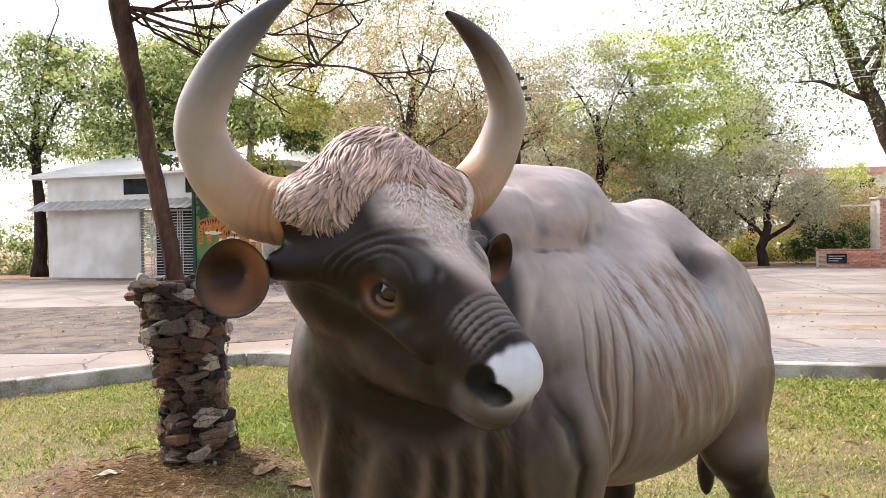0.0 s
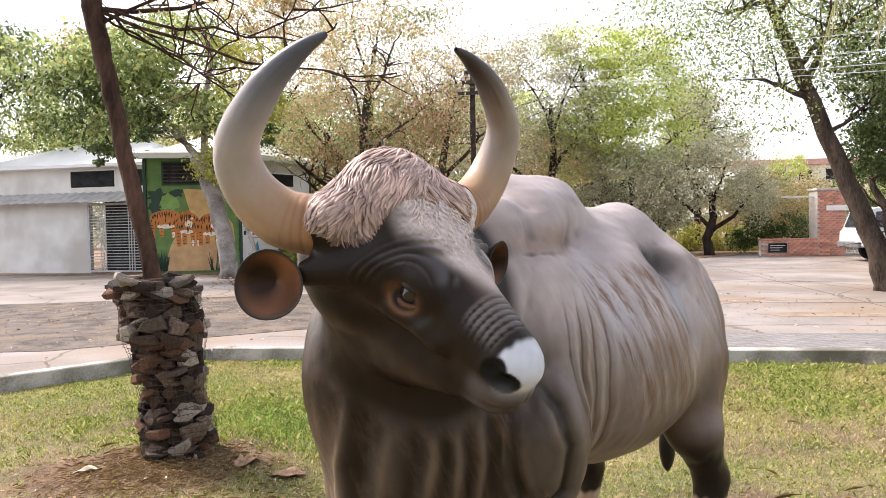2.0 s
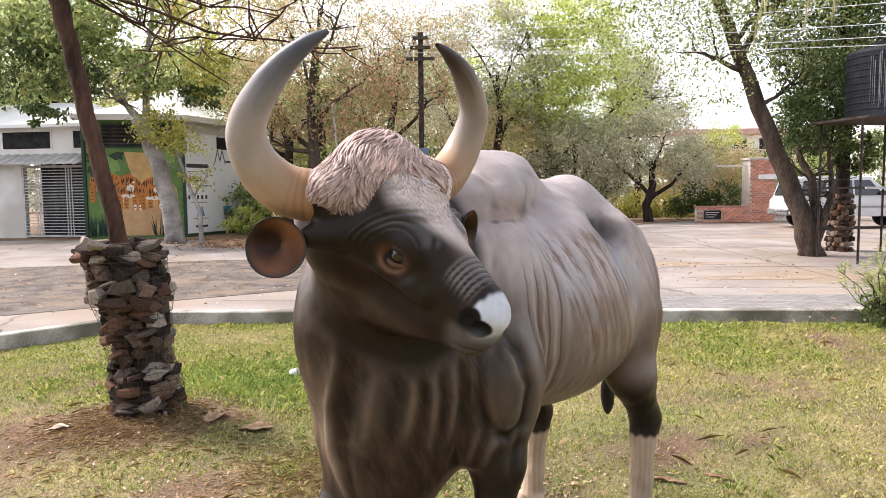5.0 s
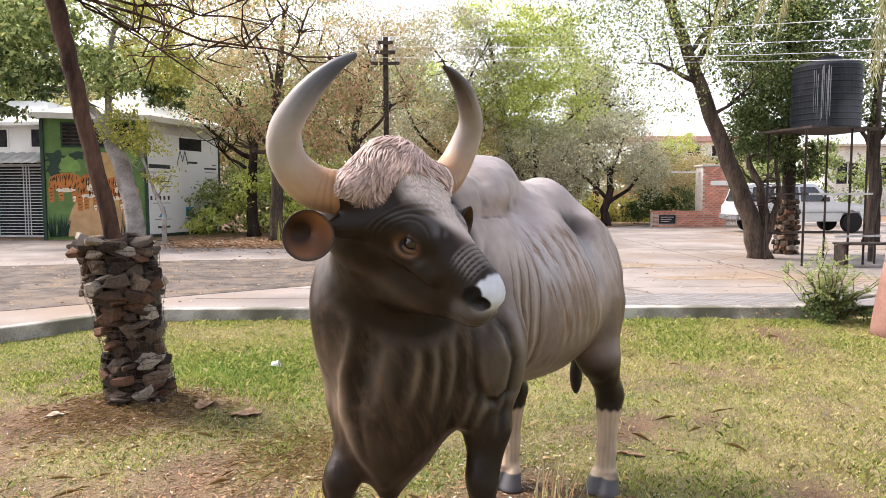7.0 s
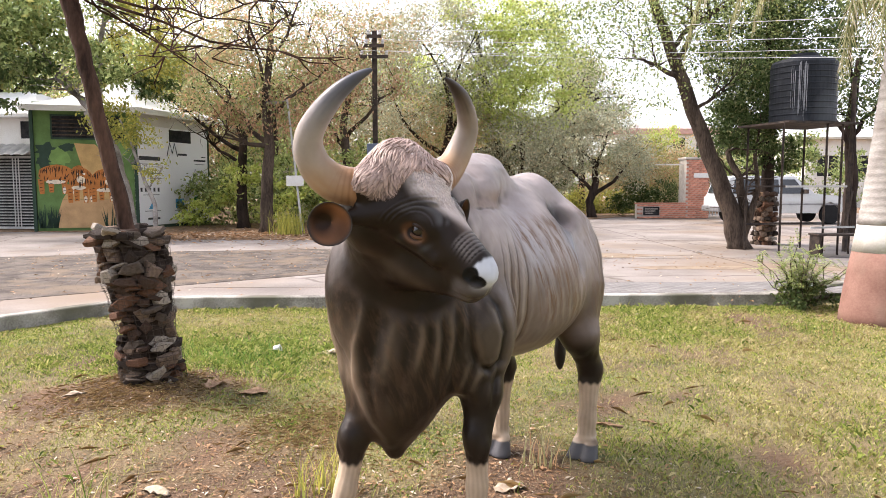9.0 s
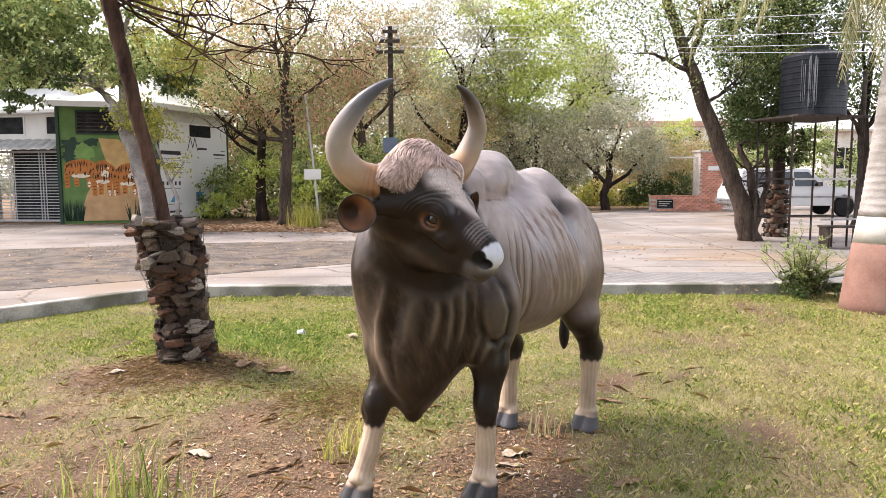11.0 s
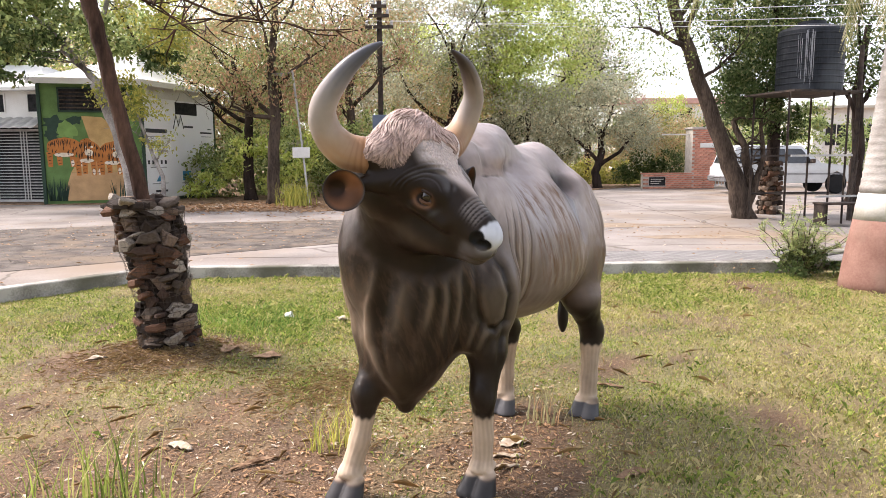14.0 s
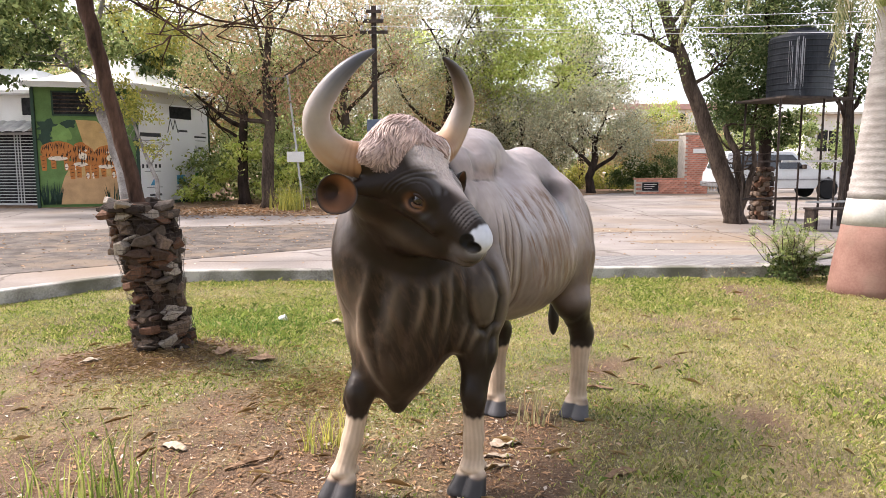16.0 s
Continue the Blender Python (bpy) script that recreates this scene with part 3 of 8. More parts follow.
        verts = total / count[:, None] * self.cell + self.low
        quads = []
        for ax in range(3):
            u, w = (ax + 1) % 3, (ax + 2) % 3
            lo = [slice(0, n[q]) for q in range(3)]
            hi = list(lo)
            hi[ax] = slice(1, n[ax] + 1)
            a, b = inside[tuple(lo)], inside[tuple(hi)]
            e = np.argwhere(a != b)
            e = e[(e[:, u] > 0) & (e[:, w] > 0)]
            g = []
            for i, j in ((1, 1), (0, 1), (0, 0), (1, 0)):
                q = e.copy()
                q[:, u] -= i
                q[:, w] -= j
                g.append(ids[tuple(q.T)])
            g = np.stack(g, 1)
            flip = ~a[tuple(e.T)]
            g[flip] = g[flip][:, ::-1]
            quads.append(g)
        quads = np.concatenate(quads)
        return verts, quads[(quads >= 0).all(1)]


def relax(v, f, rounds, amount=0.5):
    e = np.concatenate([f[:, [i, (i + 1) % 4]] for i in range(4)])
    deg = np.bincount(e.ravel(), minlength=len(v))[:, None]
    for _ in range(rounds):
        t = np.zeros_like(v)
        for i in range(3):
            t[:, i] = np.bincount(e[:, 0], v[e[:, 1], i], len(v)) + np.bincount(e[:, 1], v[e[:, 0], i], len(v))
        v = v + (t / deg - v) * amount
    return v


def normals_of(v, f):
    n = np.cross(v[f[:, 2]] - v[f[:, 0]], v[f[:, 3]] - v[f[:, 1]])
    t = np.zeros_like(v)
    for k in range(4):
        for i in range(3):
            t[:, i] += np.bincount(f[:, k], n[:, i], len(v))
    return t / (np.linalg.norm(t, axis=1)[:, None] + 1e-12)


def soft(x, a, b):
    t = np.clip((x - a) / (b - a), 0, 1)
    return t * t * (3 - 2 * t)


def wave_noise(p, scale, seed=0):
    """Smooth noise about -1 to 1, summed from slanted waves."""
    rng = np.random.RandomState(seed)
    t = np.zeros(len(p))
    for o in range(3):
        for _ in range(5):
            d = rng.normal(size=3)
            t += np.sin(p @ (d / np.linalg.norm(d)) * scale * 2 ** o * 6.28 + rng.uniform(0, 6.28)) / (2.2 * 1.7 ** o)
    return np.clip(t / 2.2, -1, 1)


# the statue's own axes: x ahead, y to its left, z up
GAUR = Matrix(((-0.582, 0.813, 0, 0.27), (-0.813, -0.582, 0, 3.975), (0, 0, 1, 0), (0, 0, 0, 1)))
# its head is turned to its left: axes along the face, to its right, out of the brow
def square(m):
    q, r = np.linalg.qr(np.array(m))
    return q * np.sign(np.diag(r))


HEAD = np.array((0.895, 0.268, 1.422))
FACE = square(((-0.039, 0.992, 0.121), (0.894, -0.019, 0.448), (-0.447, -0.125, 0.886)))
# the horns and ears sit a little less turned than the face
POLL = np.array((0.996, 0.388, 1.423))
BROW = square(((0.368, 0.911, 0.183), (0.886, -0.404, 0.227), (-0.281, -0.079, 0.956)))


def hd(f, s, n):
    return HEAD + FACE @ np.array((f, s, n))


def hh(f, s, n):
    return POLL + BROW @ np.array((f, s, n))


def gaur_statue():
    c = Clay((-1.05, -0.55, -0.02), (1.3, 0.85, 1.8), 0.0056)
    # trunk
    c.egg((-0.12, 0, 1.12), (0.64, 0.39, 0.42), 0.1)
    c.egg((-0.30, 0, 1.02), (0.52, 0.385, 0.37), 0.12)
    c.egg((0.36, 0, 1.08), (0.38, 0.345, 0.47), 0.1)
    c.egg((-0.62, 0, 1.13), (0.29, 0.32, 0.40), 0.1)
    c.rod((-0.05, 0, 1.435), (-0.50, 0, 1.45), 0.165, 0.15, 0.08)
    c.egg((-0.53, 0, 1.50), (0.17, 0.09, 0.10), 0.07)
    c.rod((-0.5, 0, 1.425), (-0.87, 0, 1.28), 0.155, 0.115, 0.07)
    # hump with its hanging lobes
    c.egg((0.20, 0, 1.44), (0.33, 0.15, 0.265), 0.06)
    c.egg((0.03, 0.015, 1.545), (0.20, 0.125, 0.16), 0.05)
    c.egg((0.20, 0.100, 1.57), (0.16, 0.085, 0.08), 0.06)
    c.egg((0.25, 0.153, 1.525), (0.11, 0.065, 0.06), 0.045)
    c.egg((0.45, 0.120, 1.55), (0.11, 0.085, 0.075), 0.05)
    c.egg((0.47, 0.175, 1.52), (0.06, 0.05, 0.05), 0.025)
    c.egg((0.36, 0.275, 1.45), (0.24, 0.065, 0.035), 0.016, cut=True)
    # haunches, hook bones, hollow of the flank
    for s in (1, -1):
        c.egg((-0.57, 0.20 * s, 1.34), (0.11, 0.10, 0.09), 0.09)
        c.egg((-0.68, 0.20 * s, 1.02), (0.22, 0.16, 0.34), 0.08)
        c.egg((-0.37, 0.305 * s, 1.405), (0.13, 0.10, 0.085), 0.03, cut=True)
        c.egg((-0.40, 0.41 * s, 1.24), (0.06, 0.06, 0.15), 0.05, cut=True)
    # hind legs
    for foot, y, s in ((-0.678, 0.30, 1), (-0.455, -0.145, -1)):
        c.limb([(foot + 0.02, 0.2 * s, 0.95), (foot + 0.08, y * 0.95, 0.72), (foot - 0.045, y, 0.50), (foot - 0.03, y, 0.42)], [0.18, 0.098, 0.062, 0.054], 0.05)
        c.egg((foot - 0.06, y, 0.51), (0.055, 0.05, 0.07), 0.04)
        c.limb([(foot - 0.03, y, 0.42), (foot - 0.012, y, 0.22), (foot, y, 0.12)], [0.058, 0.047, 0.054], 0.03)
        c.egg((foot - 0.045, y, 0.12), (0.03, 0.045, 0.03), 0.02)
        for q in (0.033, -0.033):
            c.limb([(foot + 0.01, y + q, 0.085), (foot + 0.05, y + q * 1.2, 0.0)], [0.04, 0.055], 0.012)
    # fore legs
    for foot, y, knee, ky, sh, s in ((0.529, 0.30, 0.520, 0.30, 0.42, 1), (0.905, -0.165, 0.825, -0.135, 0.60, -1)):
        c.egg((sh - 0.01, 0.30 if s > 0 else -0.24, 0.93), (0.15, 0.10, 0.20), 0.05)
        c.egg((sh + 0.09, 0.335 if s > 0 else -0.25, 0.92), (0.10, 0.07, 0.14), 0.014)
        c.egg((sh + 0.15, 0.29 if s > 0 else -0.19, 0.78), (0.07, 0.06, 0.12), 0.014)
        c.limb([(sh, 0.25 * s, 0.90), (sh * 0.45 + knee * 0.55, ky * 0.98, 0.66), (knee - 0.005, ky, 0.47)], [0.14, 0.084, 0.058], 0.045)
        c.egg((knee + 0.008, ky, 0.475), (0.058, 0.055, 0.085), 0.03)
        c.egg((knee + 0.05, ky + 0.012, 0.47), (0.022, 0.030, 0.06), 0.012)
        c.egg((knee + 0.02, ky + 0.045 * s, 0.44), (0.03, 0.02, 0.05), 0.012)
        c.limb([(knee, ky, 0.43), (knee * 0.5 + foot * 0.5 - 0.004, ky * 0.5 + y * 0.5, 0.26), (foot - 0.002, y, 0.13)], [0.051, 0.045, 0.05], 0.025)
        c.egg((foot + 0.01, y, 0.125), (0.056, 0.056, 0.035), 0.02)
        c.egg((foot - 0.05, y, 0.115), (0.028, 0.045, 0.028), 0.015)
        for q in (0.034, -0.034):
            c.limb([(foot + 0.01, y + q, 0.085), (foot + 0.055, y + q * 1.2, 0.0)], [0.04, 0.056], 0.010)
    # chest, dewlap
    c.egg((0.60, -0.01, 1.02), (0.27, 0.33, 0.40), 0.09)
    c.egg((0.66, 0.0, 0.86), (0.22, 0.25, 0.38), 0.08)
    c.egg((0.70, 0.0, 0.70), (0.15, 0.125, 0.28), 0.09)
    c.rod((0.74, 0.0, 0.62), (0.715, 0.0, 0.405), 0.085, 0.022, 0.05)
    c.rod((0.30, 0.0, 0.62), (0.70, 0.0, 0.415), 0.06, 0.022, 0.06)
    # neck
    c.rod((0.40, 0, 1.25), hd(-0.20, 0.0, -0.04), 0.31, 0.17, 0.1)
    c.rod((0.62, 0, 1.15), hd(-0.12, 0.02, -0.10), 0.25, 0.13, 0.08)
    c.egg((0.74, -0.10, 1.12), (0.19, 0.20, 0.30), 0.08)
    # head
    c.egg(hd(-0.10, 0, 0.03), (0.19, 0.135, 0.17), 0.05, FACE)
    c.egg(hd(-0.15, 0, 0.125), (0.115, 0.125, 0.125), 0.05, FACE)
    c.rod(hd(-0.06, 0, 0.05), hd(0.28, 0, -0.05), 0.122, 0.08, 0.05)
    c.egg(hd(-0.02, 0, -0.15), (0.19, 0.088, 0.13), 0.05, FACE)
    c.rod(hd(0.03, 0, -0.18), hd(0.30, 0, -0.125), 0.085, 0.056, 0.05)
    c.egg(hd(0.312, 0, -0.050), (0.070, 0.082, 0.055), 0.02, FACE)
    c.egg(hd(0.305, 0, -0.105), (0.07, 0.078, 0.048), 0.02, FACE)
    c.egg(hd(0.285, 0, -0.148), (0.062, 0.058, 0.030), 0.012, FACE)
    for s in (1, -1):
        c.rod(hd(0.22, 0.10 * s, -0.128), hd(0.30, 0.085 * s, -0.138), 0.007, 0.007, 0.008, cut=True)
        c.rod(hd(0.30, 0.085 * s, -0.138), hd(0.375, 0.02 * s, -0.140), 0.007, 0.006, 0.008, cut=True)
    c.rod(hd(0.40, 0, -0.03), hd(0.375, 0, -0.13), 0.008, 0.006, 0.012, cut=True)
    for s in (1, -1):
        c.egg(hd(0.07, 0.086 * s, 0.03), (0.078, 0.038, 0.062), 0.03, FACE)
        c.egg(hd(0.076, 0.132 * s, 0.014), (0.038, 0.022, 0.024), 0.014, FACE, cut=True)
        c.rod(hd(0.045, 0.118 * s, -0.034), hd(0.11, 0.112 * s, -0.03), 0.010, 0.008, 0.012)
        c.rod(hd(-0.03, 0.105 * s, -0.03), hd(0.17, 0.085 * s, -0.06), 0.035, 0.02, 0.04)
        c.egg(hd(0.322, 0.092 * s, -0.040), (0.026, 0.030, 0.032), 0.008, FACE, cut=True)
        c.egg(hd(0.355, 0.075 * s, -0.058), (0.032, 0.032, 0.022), 0.010, FACE, cut=True)
        c.rod(hh(-0.14, 0.06 * s, -0.01), hh(-0.175, 0.215 * s, -0.02), 0.07, 0.03, 0.03)
        c.rod(hd(-0.16, 0.05 * s, 0.10), hh(-0.215, 0.15 * s, 0.08), 0.085, 0.07, 0.05)
    # tail
    c.limb([(-0.86, 0, 1.30), (-0.93, 0.01, 1.1), (-0.93, 0.02, 0.82), (-0.90, 0.03, 0.62)], [0.05, 0.032, 0.026, 0.026], 0.03)
    c.egg((-0.895, 0.03, 0.53), (0.036, 0.036, 0.115), 0.02)
    c.floor(0.0)
    # carved locks over the crown, down to the horn bases
    v, f = c.skin()
    nn = normals_of(v, f)
    q = (v - HEAD) @ FACE
    base_d = np.minimum(np.linalg.norm(v - hh(-0.20, 0.115, 0.085), axis=1), np.linalg.norm(v - hh(-0.20, -0.115, 0.085), axis=1))
    horn_d = np.minimum(np.linalg.norm(v - hh(-0.235, 0.185, 0.07), axis=1), np.linalg.norm(v - hh(-0.235, -0.185, 0.07), axis=1))
    hairy = np.flatnonzero((horn_d > 0.06) & (((q[:, 0] < -0.052 + 0.04 * np.clip(1 - np.abs(q[:, 1]) / 0.07, 0, 1)) & (q[:, 2] > 0.085)) | ((base_d < 0.078) & (q[:, 2] > 0.07))) & (q[:, 0] > -0.3))
    apex = hd(-0.17, 0, 0.27)
    rng = np.random.RandomState(4)
    scalp, scalp_n = v[hairy], nn[hairy]
    locks = []
    clump = wave_noise(scalp, 7.0, 77)
    swirl, swirl2 = wave_noise(scalp, 4.5, 78), wave_noise(scalp, 9.0, 79)
    for i in rng.choice(len(hairy), 3400):
        p_, e = scalp[i], scalp_n[i]
        ln, w, lift_ = rng.uniform(0.04, 0.085), rng.uniform(0.0022, 0.0056), rng.uniform(-0.004, 0.002) + 0.010 * clump[i]
        sway, curl, mid_line, ups = 1.3 * swirl[i] + rng.normal() * 0.12, 0.9 * swirl2[i] + rng.normal() * 0.1, [], []
        for k in range(8):
            down = p_ - apex + FACE @ np.array((0.03, 0.05, 0.0))
            down /= np.linalg.norm(down) + 1e-9
            down = down + np.cross(e, down) * (sway + curl * (k - 2) * 0.5)
            down -= e * (down @ e)
            down /= np.linalg.norm(down) + 1e-9
            mid_line.append(p_ + e * (lift_ * (1 - k / 9) + 0.0035 * math.sin(math.pi * k / 7)))
            ups.append(e)
            p_ = p_ + down * ln / 7
            near = np.argmin(((scalp - p_) ** 2).sum(1))
            if np.linalg.norm(scalp[near] - p_) > 0.012:
                break
            e = scalp_n[near]
            p_ = p_ - e * ((p_ - scalp[near]) @ e)
        if len(mid_line) < 4:
            continue
        # raised clumps get a lighter tone, sunken ones shade; the hem is darker hair
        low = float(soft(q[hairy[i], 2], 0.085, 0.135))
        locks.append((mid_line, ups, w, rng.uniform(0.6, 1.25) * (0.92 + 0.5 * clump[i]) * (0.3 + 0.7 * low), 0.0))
    # short pale tufts thinning out over the brow
    brow = np.flatnonzero((q[:, 0] > -0.10) & (q[:, 0] < 0.10) & (q[:, 1] + 0.45 * np.clip(q[:, 0], 0, 1) < 0.065) & (q[:, 1] > -0.09) & (q[:, 2] + 0.32 * q[:, 0] > 0.112))
    for i in rng.choice(brow, 900):
        p_, e = v[i], nn[i]
        if rng.uniform() < soft(q[i, 0], -0.03, 0.10) * 0.85:
            continue
        down = FACE @ np.array((1.0, 1.6 * q[i, 1] / 0.08 + rng.normal() * 0.5, 0))
        down -= e * (down @ e)
        down /= np.linalg.norm(down) + 1e-9
        ln = rng.uniform(0.010, 0.020)
        locks.append(([p_ + down * ln * k / 4 + e * (0.0025 * math.sin(math.pi * k / 4) - 0.0012) for k in range(5)], [e] * 5, rng.uniform(0.0018, 0.0032), rng.uniform(0.9, 1.12), 1.0))
    v, f = c.skin()
    v = relax(v, f, 1, 0.4)
    n = normals_of(v, f)
    x, y, z = v.T
    q = (v - HEAD) @ FACE
    hf, hs, hn = q.T
    on_head = soft(hf, -0.32, -0.2) * soft(np.linalg.norm(q * (0.8, 1.2, 1), axis=1), 0.45, 0.37)
    body = 1 - on_head
    wob = wave_noise(v, 2.0, 3) * 0.02
    # skin folds: sweeping over the ribs, behind the shoulder, down the chest, over the neck
    side = soft(np.abs(y), 0.16, 0.28)
    line = x + 0.42 * (1.2 - z) + 0.25 * (1.2 - z) ** 2 + wob
    ribs = soft(line, -0.36, -0.26) * soft(line, 0.22, 0.08) * soft(z, 0.80, 0.95) * soft(z, 1.44, 1.34) * side
    disp = ribs * 0.0032 * (np.abs(np.sin(line * 43)) - 0.6) * (0.6 + 0.4 * np.sin(line * 17))
    line2 = x - 0.10 * np.sin((z - 0.7) * 3) + wob * 0.7
    sho = soft(line2, 0.0, 0.07) * soft(line2, 0.31, 0.25) * soft(z, 0.66, 0.8) * soft(z, 1.38, 1.2) * side
    disp += sho * 0.006 * (np.abs(np.sin(line2 * 46)) - 0.6)
    # chest: long hanging folds, the rolled edge of the brisket, the muscles of the shoulder
    across = GAUR[0][0] * x + GAUR[0][1] * y + GAUR[0][3] + wob * 0.25
    ahead = -(GAUR[1][0] * n[:, 0] + GAUR[1][1] * n[:, 1])

    def along(points):
        """Distance to a line drawn on the front, and how far from its ends."""
        best, share = np.full(len(v), 9.0), np.zeros(len(v))
        m_ = len(points) - 1
        for i, ((a0, b0), (a1, b1)) in enumerate(zip(points, points[1:])):
            da, db = a1 - a0, b1 - b0
            t = np.clip(((across - a0) * da + (z - b0) * db) / (da * da + db * db), 0, 1)
            d_ = np.hypot(across - a0 - t * da, z - b0 - t * db)
            share = np.where(d_ < best, (i + t) / m_, share)
            best = np.minimum(best, d_)
        return best, 1 - np.abs(2 * share - 1) ** 3

    fore = soft(ahead, 0.05, 0.35) * soft(x, 0.30, 0.42) * soft(z, 1.22, 1.10) * body
    crease_shade, roll_light = np.zeros(len(v)), np.zeros(len(v))
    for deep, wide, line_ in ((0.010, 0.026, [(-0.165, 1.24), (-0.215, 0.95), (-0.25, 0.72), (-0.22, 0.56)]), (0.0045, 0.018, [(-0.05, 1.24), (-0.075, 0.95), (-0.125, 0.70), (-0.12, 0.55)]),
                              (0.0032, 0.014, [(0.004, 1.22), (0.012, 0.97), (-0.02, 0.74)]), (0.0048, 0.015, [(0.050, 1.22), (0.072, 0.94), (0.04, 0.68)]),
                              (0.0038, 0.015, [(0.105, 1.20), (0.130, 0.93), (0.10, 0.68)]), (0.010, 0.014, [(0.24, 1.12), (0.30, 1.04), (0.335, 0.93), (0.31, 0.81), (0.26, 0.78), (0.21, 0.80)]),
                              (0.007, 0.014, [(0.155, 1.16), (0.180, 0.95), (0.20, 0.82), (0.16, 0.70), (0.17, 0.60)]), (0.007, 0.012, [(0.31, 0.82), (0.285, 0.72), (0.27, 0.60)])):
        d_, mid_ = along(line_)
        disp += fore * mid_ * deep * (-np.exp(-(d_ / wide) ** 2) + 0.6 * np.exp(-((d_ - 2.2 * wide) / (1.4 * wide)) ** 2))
        crease_shade = np.maximum(crease_shade, fore * mid_ * np.exp(-(d_ / (wide * 1.3)) ** 2))
    for high, wide, line_ in ((0.012, 0.018, [(-0.25, 1.10), (-0.295, 0.86), (-0.288, 0.72), (-0.235, 0.575), (-0.14, 0.43)]), (0.005, 0.018, [(-0.025, 1.18), (-0.022, 0.95), (-0.06, 0.78)]),
                              (0.005, 0.014, [(0.03, 1.18), (0.042, 0.93), (0.015, 0.76)]), (0.006, 0.024, [(-0.10, 1.18), (-0.155, 0.90), (-0.18, 0.74)]), (0.004, 0.014, [(0.085, 1.16), (0.102, 0.92), (0.07, 0.76)])):
        d_, mid_ = along(line_)
        disp += fore * mid_ * high * np.exp(-(d_ / wide) ** 2)
        roll_light = np.maximum(roll_light, fore * mid_ * np.exp(-(d_ / wide) ** 2))
    che = soft(x, 0.52, 0.68) * soft(z, 0.50, 0.66) * soft(z, 1.22, 1.06) * body
    line4 = x * 0.9 + z * 0.5 + wob
    disp += soft(x, 0.35, 0.5) * soft(z, 1.1, 1.2) * soft(y, 0.05, 0.14) * body * 0.0025 * np.sin(line4 * 55)
    hau = soft(x, -0.52, -0.6) * side * soft(z, 0.75, 0.9)
    disp += hau * 0.002 * np.sin((x * 1.2 + z * 0.25 + wob) * 48)
    # wrinkles over the nose and brow
    wr = soft(hf, 0.20, 0.22) * soft(hf, 0.305, 0.29) * soft(hn, -0.02, 0.015) * soft(hs, 0.085, 0.06) * on_head
    disp += wr * 0.0034 * (np.abs(np.sin(hf * 215 + hs * 3)) - 0.5)
    rho = np.hypot((hf - 0.075), (hn - 0.012) * 0.95)
    br = soft(rho, 0.066, 0.072) * soft(rho, 0.128, 0.116) * soft(hn - 0.35 * (hf - 0.075), 0.03, 0.055) * soft(np.abs(hs), 0.03, 0.055) * on_head
    disp += br * 0.0028 * np.sin(rho * 400)
    leg = soft(z, 0.44, 0.40) * soft(z, 0.09, 0.12) * soft(z, 0.47, 0.4)
    ang = np.arctan2(n[:, 1], n[:, 0])
    disp += leg * 0.0006 * np.sin(ang * 14 + z * 9 + 3 * wave_noise(v, 3.0, 12))
    disp += 0.003 * wave_noise(v, 5.0, 8) * (1 - leg)
    v = v + n * disp[:, None]
    # curvature of the skin, used to lay shade and light into the colour
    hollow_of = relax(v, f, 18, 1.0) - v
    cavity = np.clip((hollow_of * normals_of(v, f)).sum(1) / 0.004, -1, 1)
    # paint
    w1, w2 = wave_noise(v, 1.3, 1), wave_noise(v * (1, 1, 0.35), 6.0, 2)
    grey = np.array((0.37, 0.312, 0.297))

    def lay(col, paint_colour, m):
        return col + (np.array(paint_colour) - col) * np.clip(m, 0, 1)[:, None]

    col = np.tile(grey, (len(v), 1))
    pit_shade, ridge_light = np.clip(cavity, 0, 1), np.clip(-cavity, 0, 1)
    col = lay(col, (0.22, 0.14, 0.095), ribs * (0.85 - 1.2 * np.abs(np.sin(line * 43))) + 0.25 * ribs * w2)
    col = lay(col, (0.21, 0.145, 0.105), hau * (0.35 + 0.5 * w2))
    col = lay(col, (0.085, 0.061, 0.046), soft(x, -0.02, 0.28) * soft(z, 1.36, 1.08) * (0.8 + 0.35 * w2))
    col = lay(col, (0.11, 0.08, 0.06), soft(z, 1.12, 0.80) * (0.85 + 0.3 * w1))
    # highlights on the fold crests and shade in the shoulder grooves, as colour
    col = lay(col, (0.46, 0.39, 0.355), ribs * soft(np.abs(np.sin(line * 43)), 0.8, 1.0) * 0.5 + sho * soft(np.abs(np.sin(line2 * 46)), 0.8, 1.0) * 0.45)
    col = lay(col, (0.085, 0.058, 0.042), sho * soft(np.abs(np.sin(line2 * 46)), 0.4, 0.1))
    col = lay(col, (0.17, 0.125, 0.098), side * body * soft(z, 1.34, 1.02) * soft(x, 0.35, 0.1) * (0.42 + 0.35 * w2))
    col = lay(col, (0.12, 0.085, 0.066), side * body * soft(x, -0.55, -0.72) * soft(z, 1.42, 1.15) * (0.6 + 0.5 * w2))
    # dark brown chest with its shade painted in, deepest between folds; lit rolls
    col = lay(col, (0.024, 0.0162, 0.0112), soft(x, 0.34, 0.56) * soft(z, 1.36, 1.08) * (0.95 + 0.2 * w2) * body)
    col = lay(col, (0.125, 0.092, 0.064), roll_light * soft(z, 0.5, 0.75) * (0.65 + 0.3 * w2))
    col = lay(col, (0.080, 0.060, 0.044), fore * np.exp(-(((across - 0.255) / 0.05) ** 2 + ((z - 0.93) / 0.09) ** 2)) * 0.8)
    col = lay(col, (0.011, 0.008, 0.006), crease_shade * 0.5)
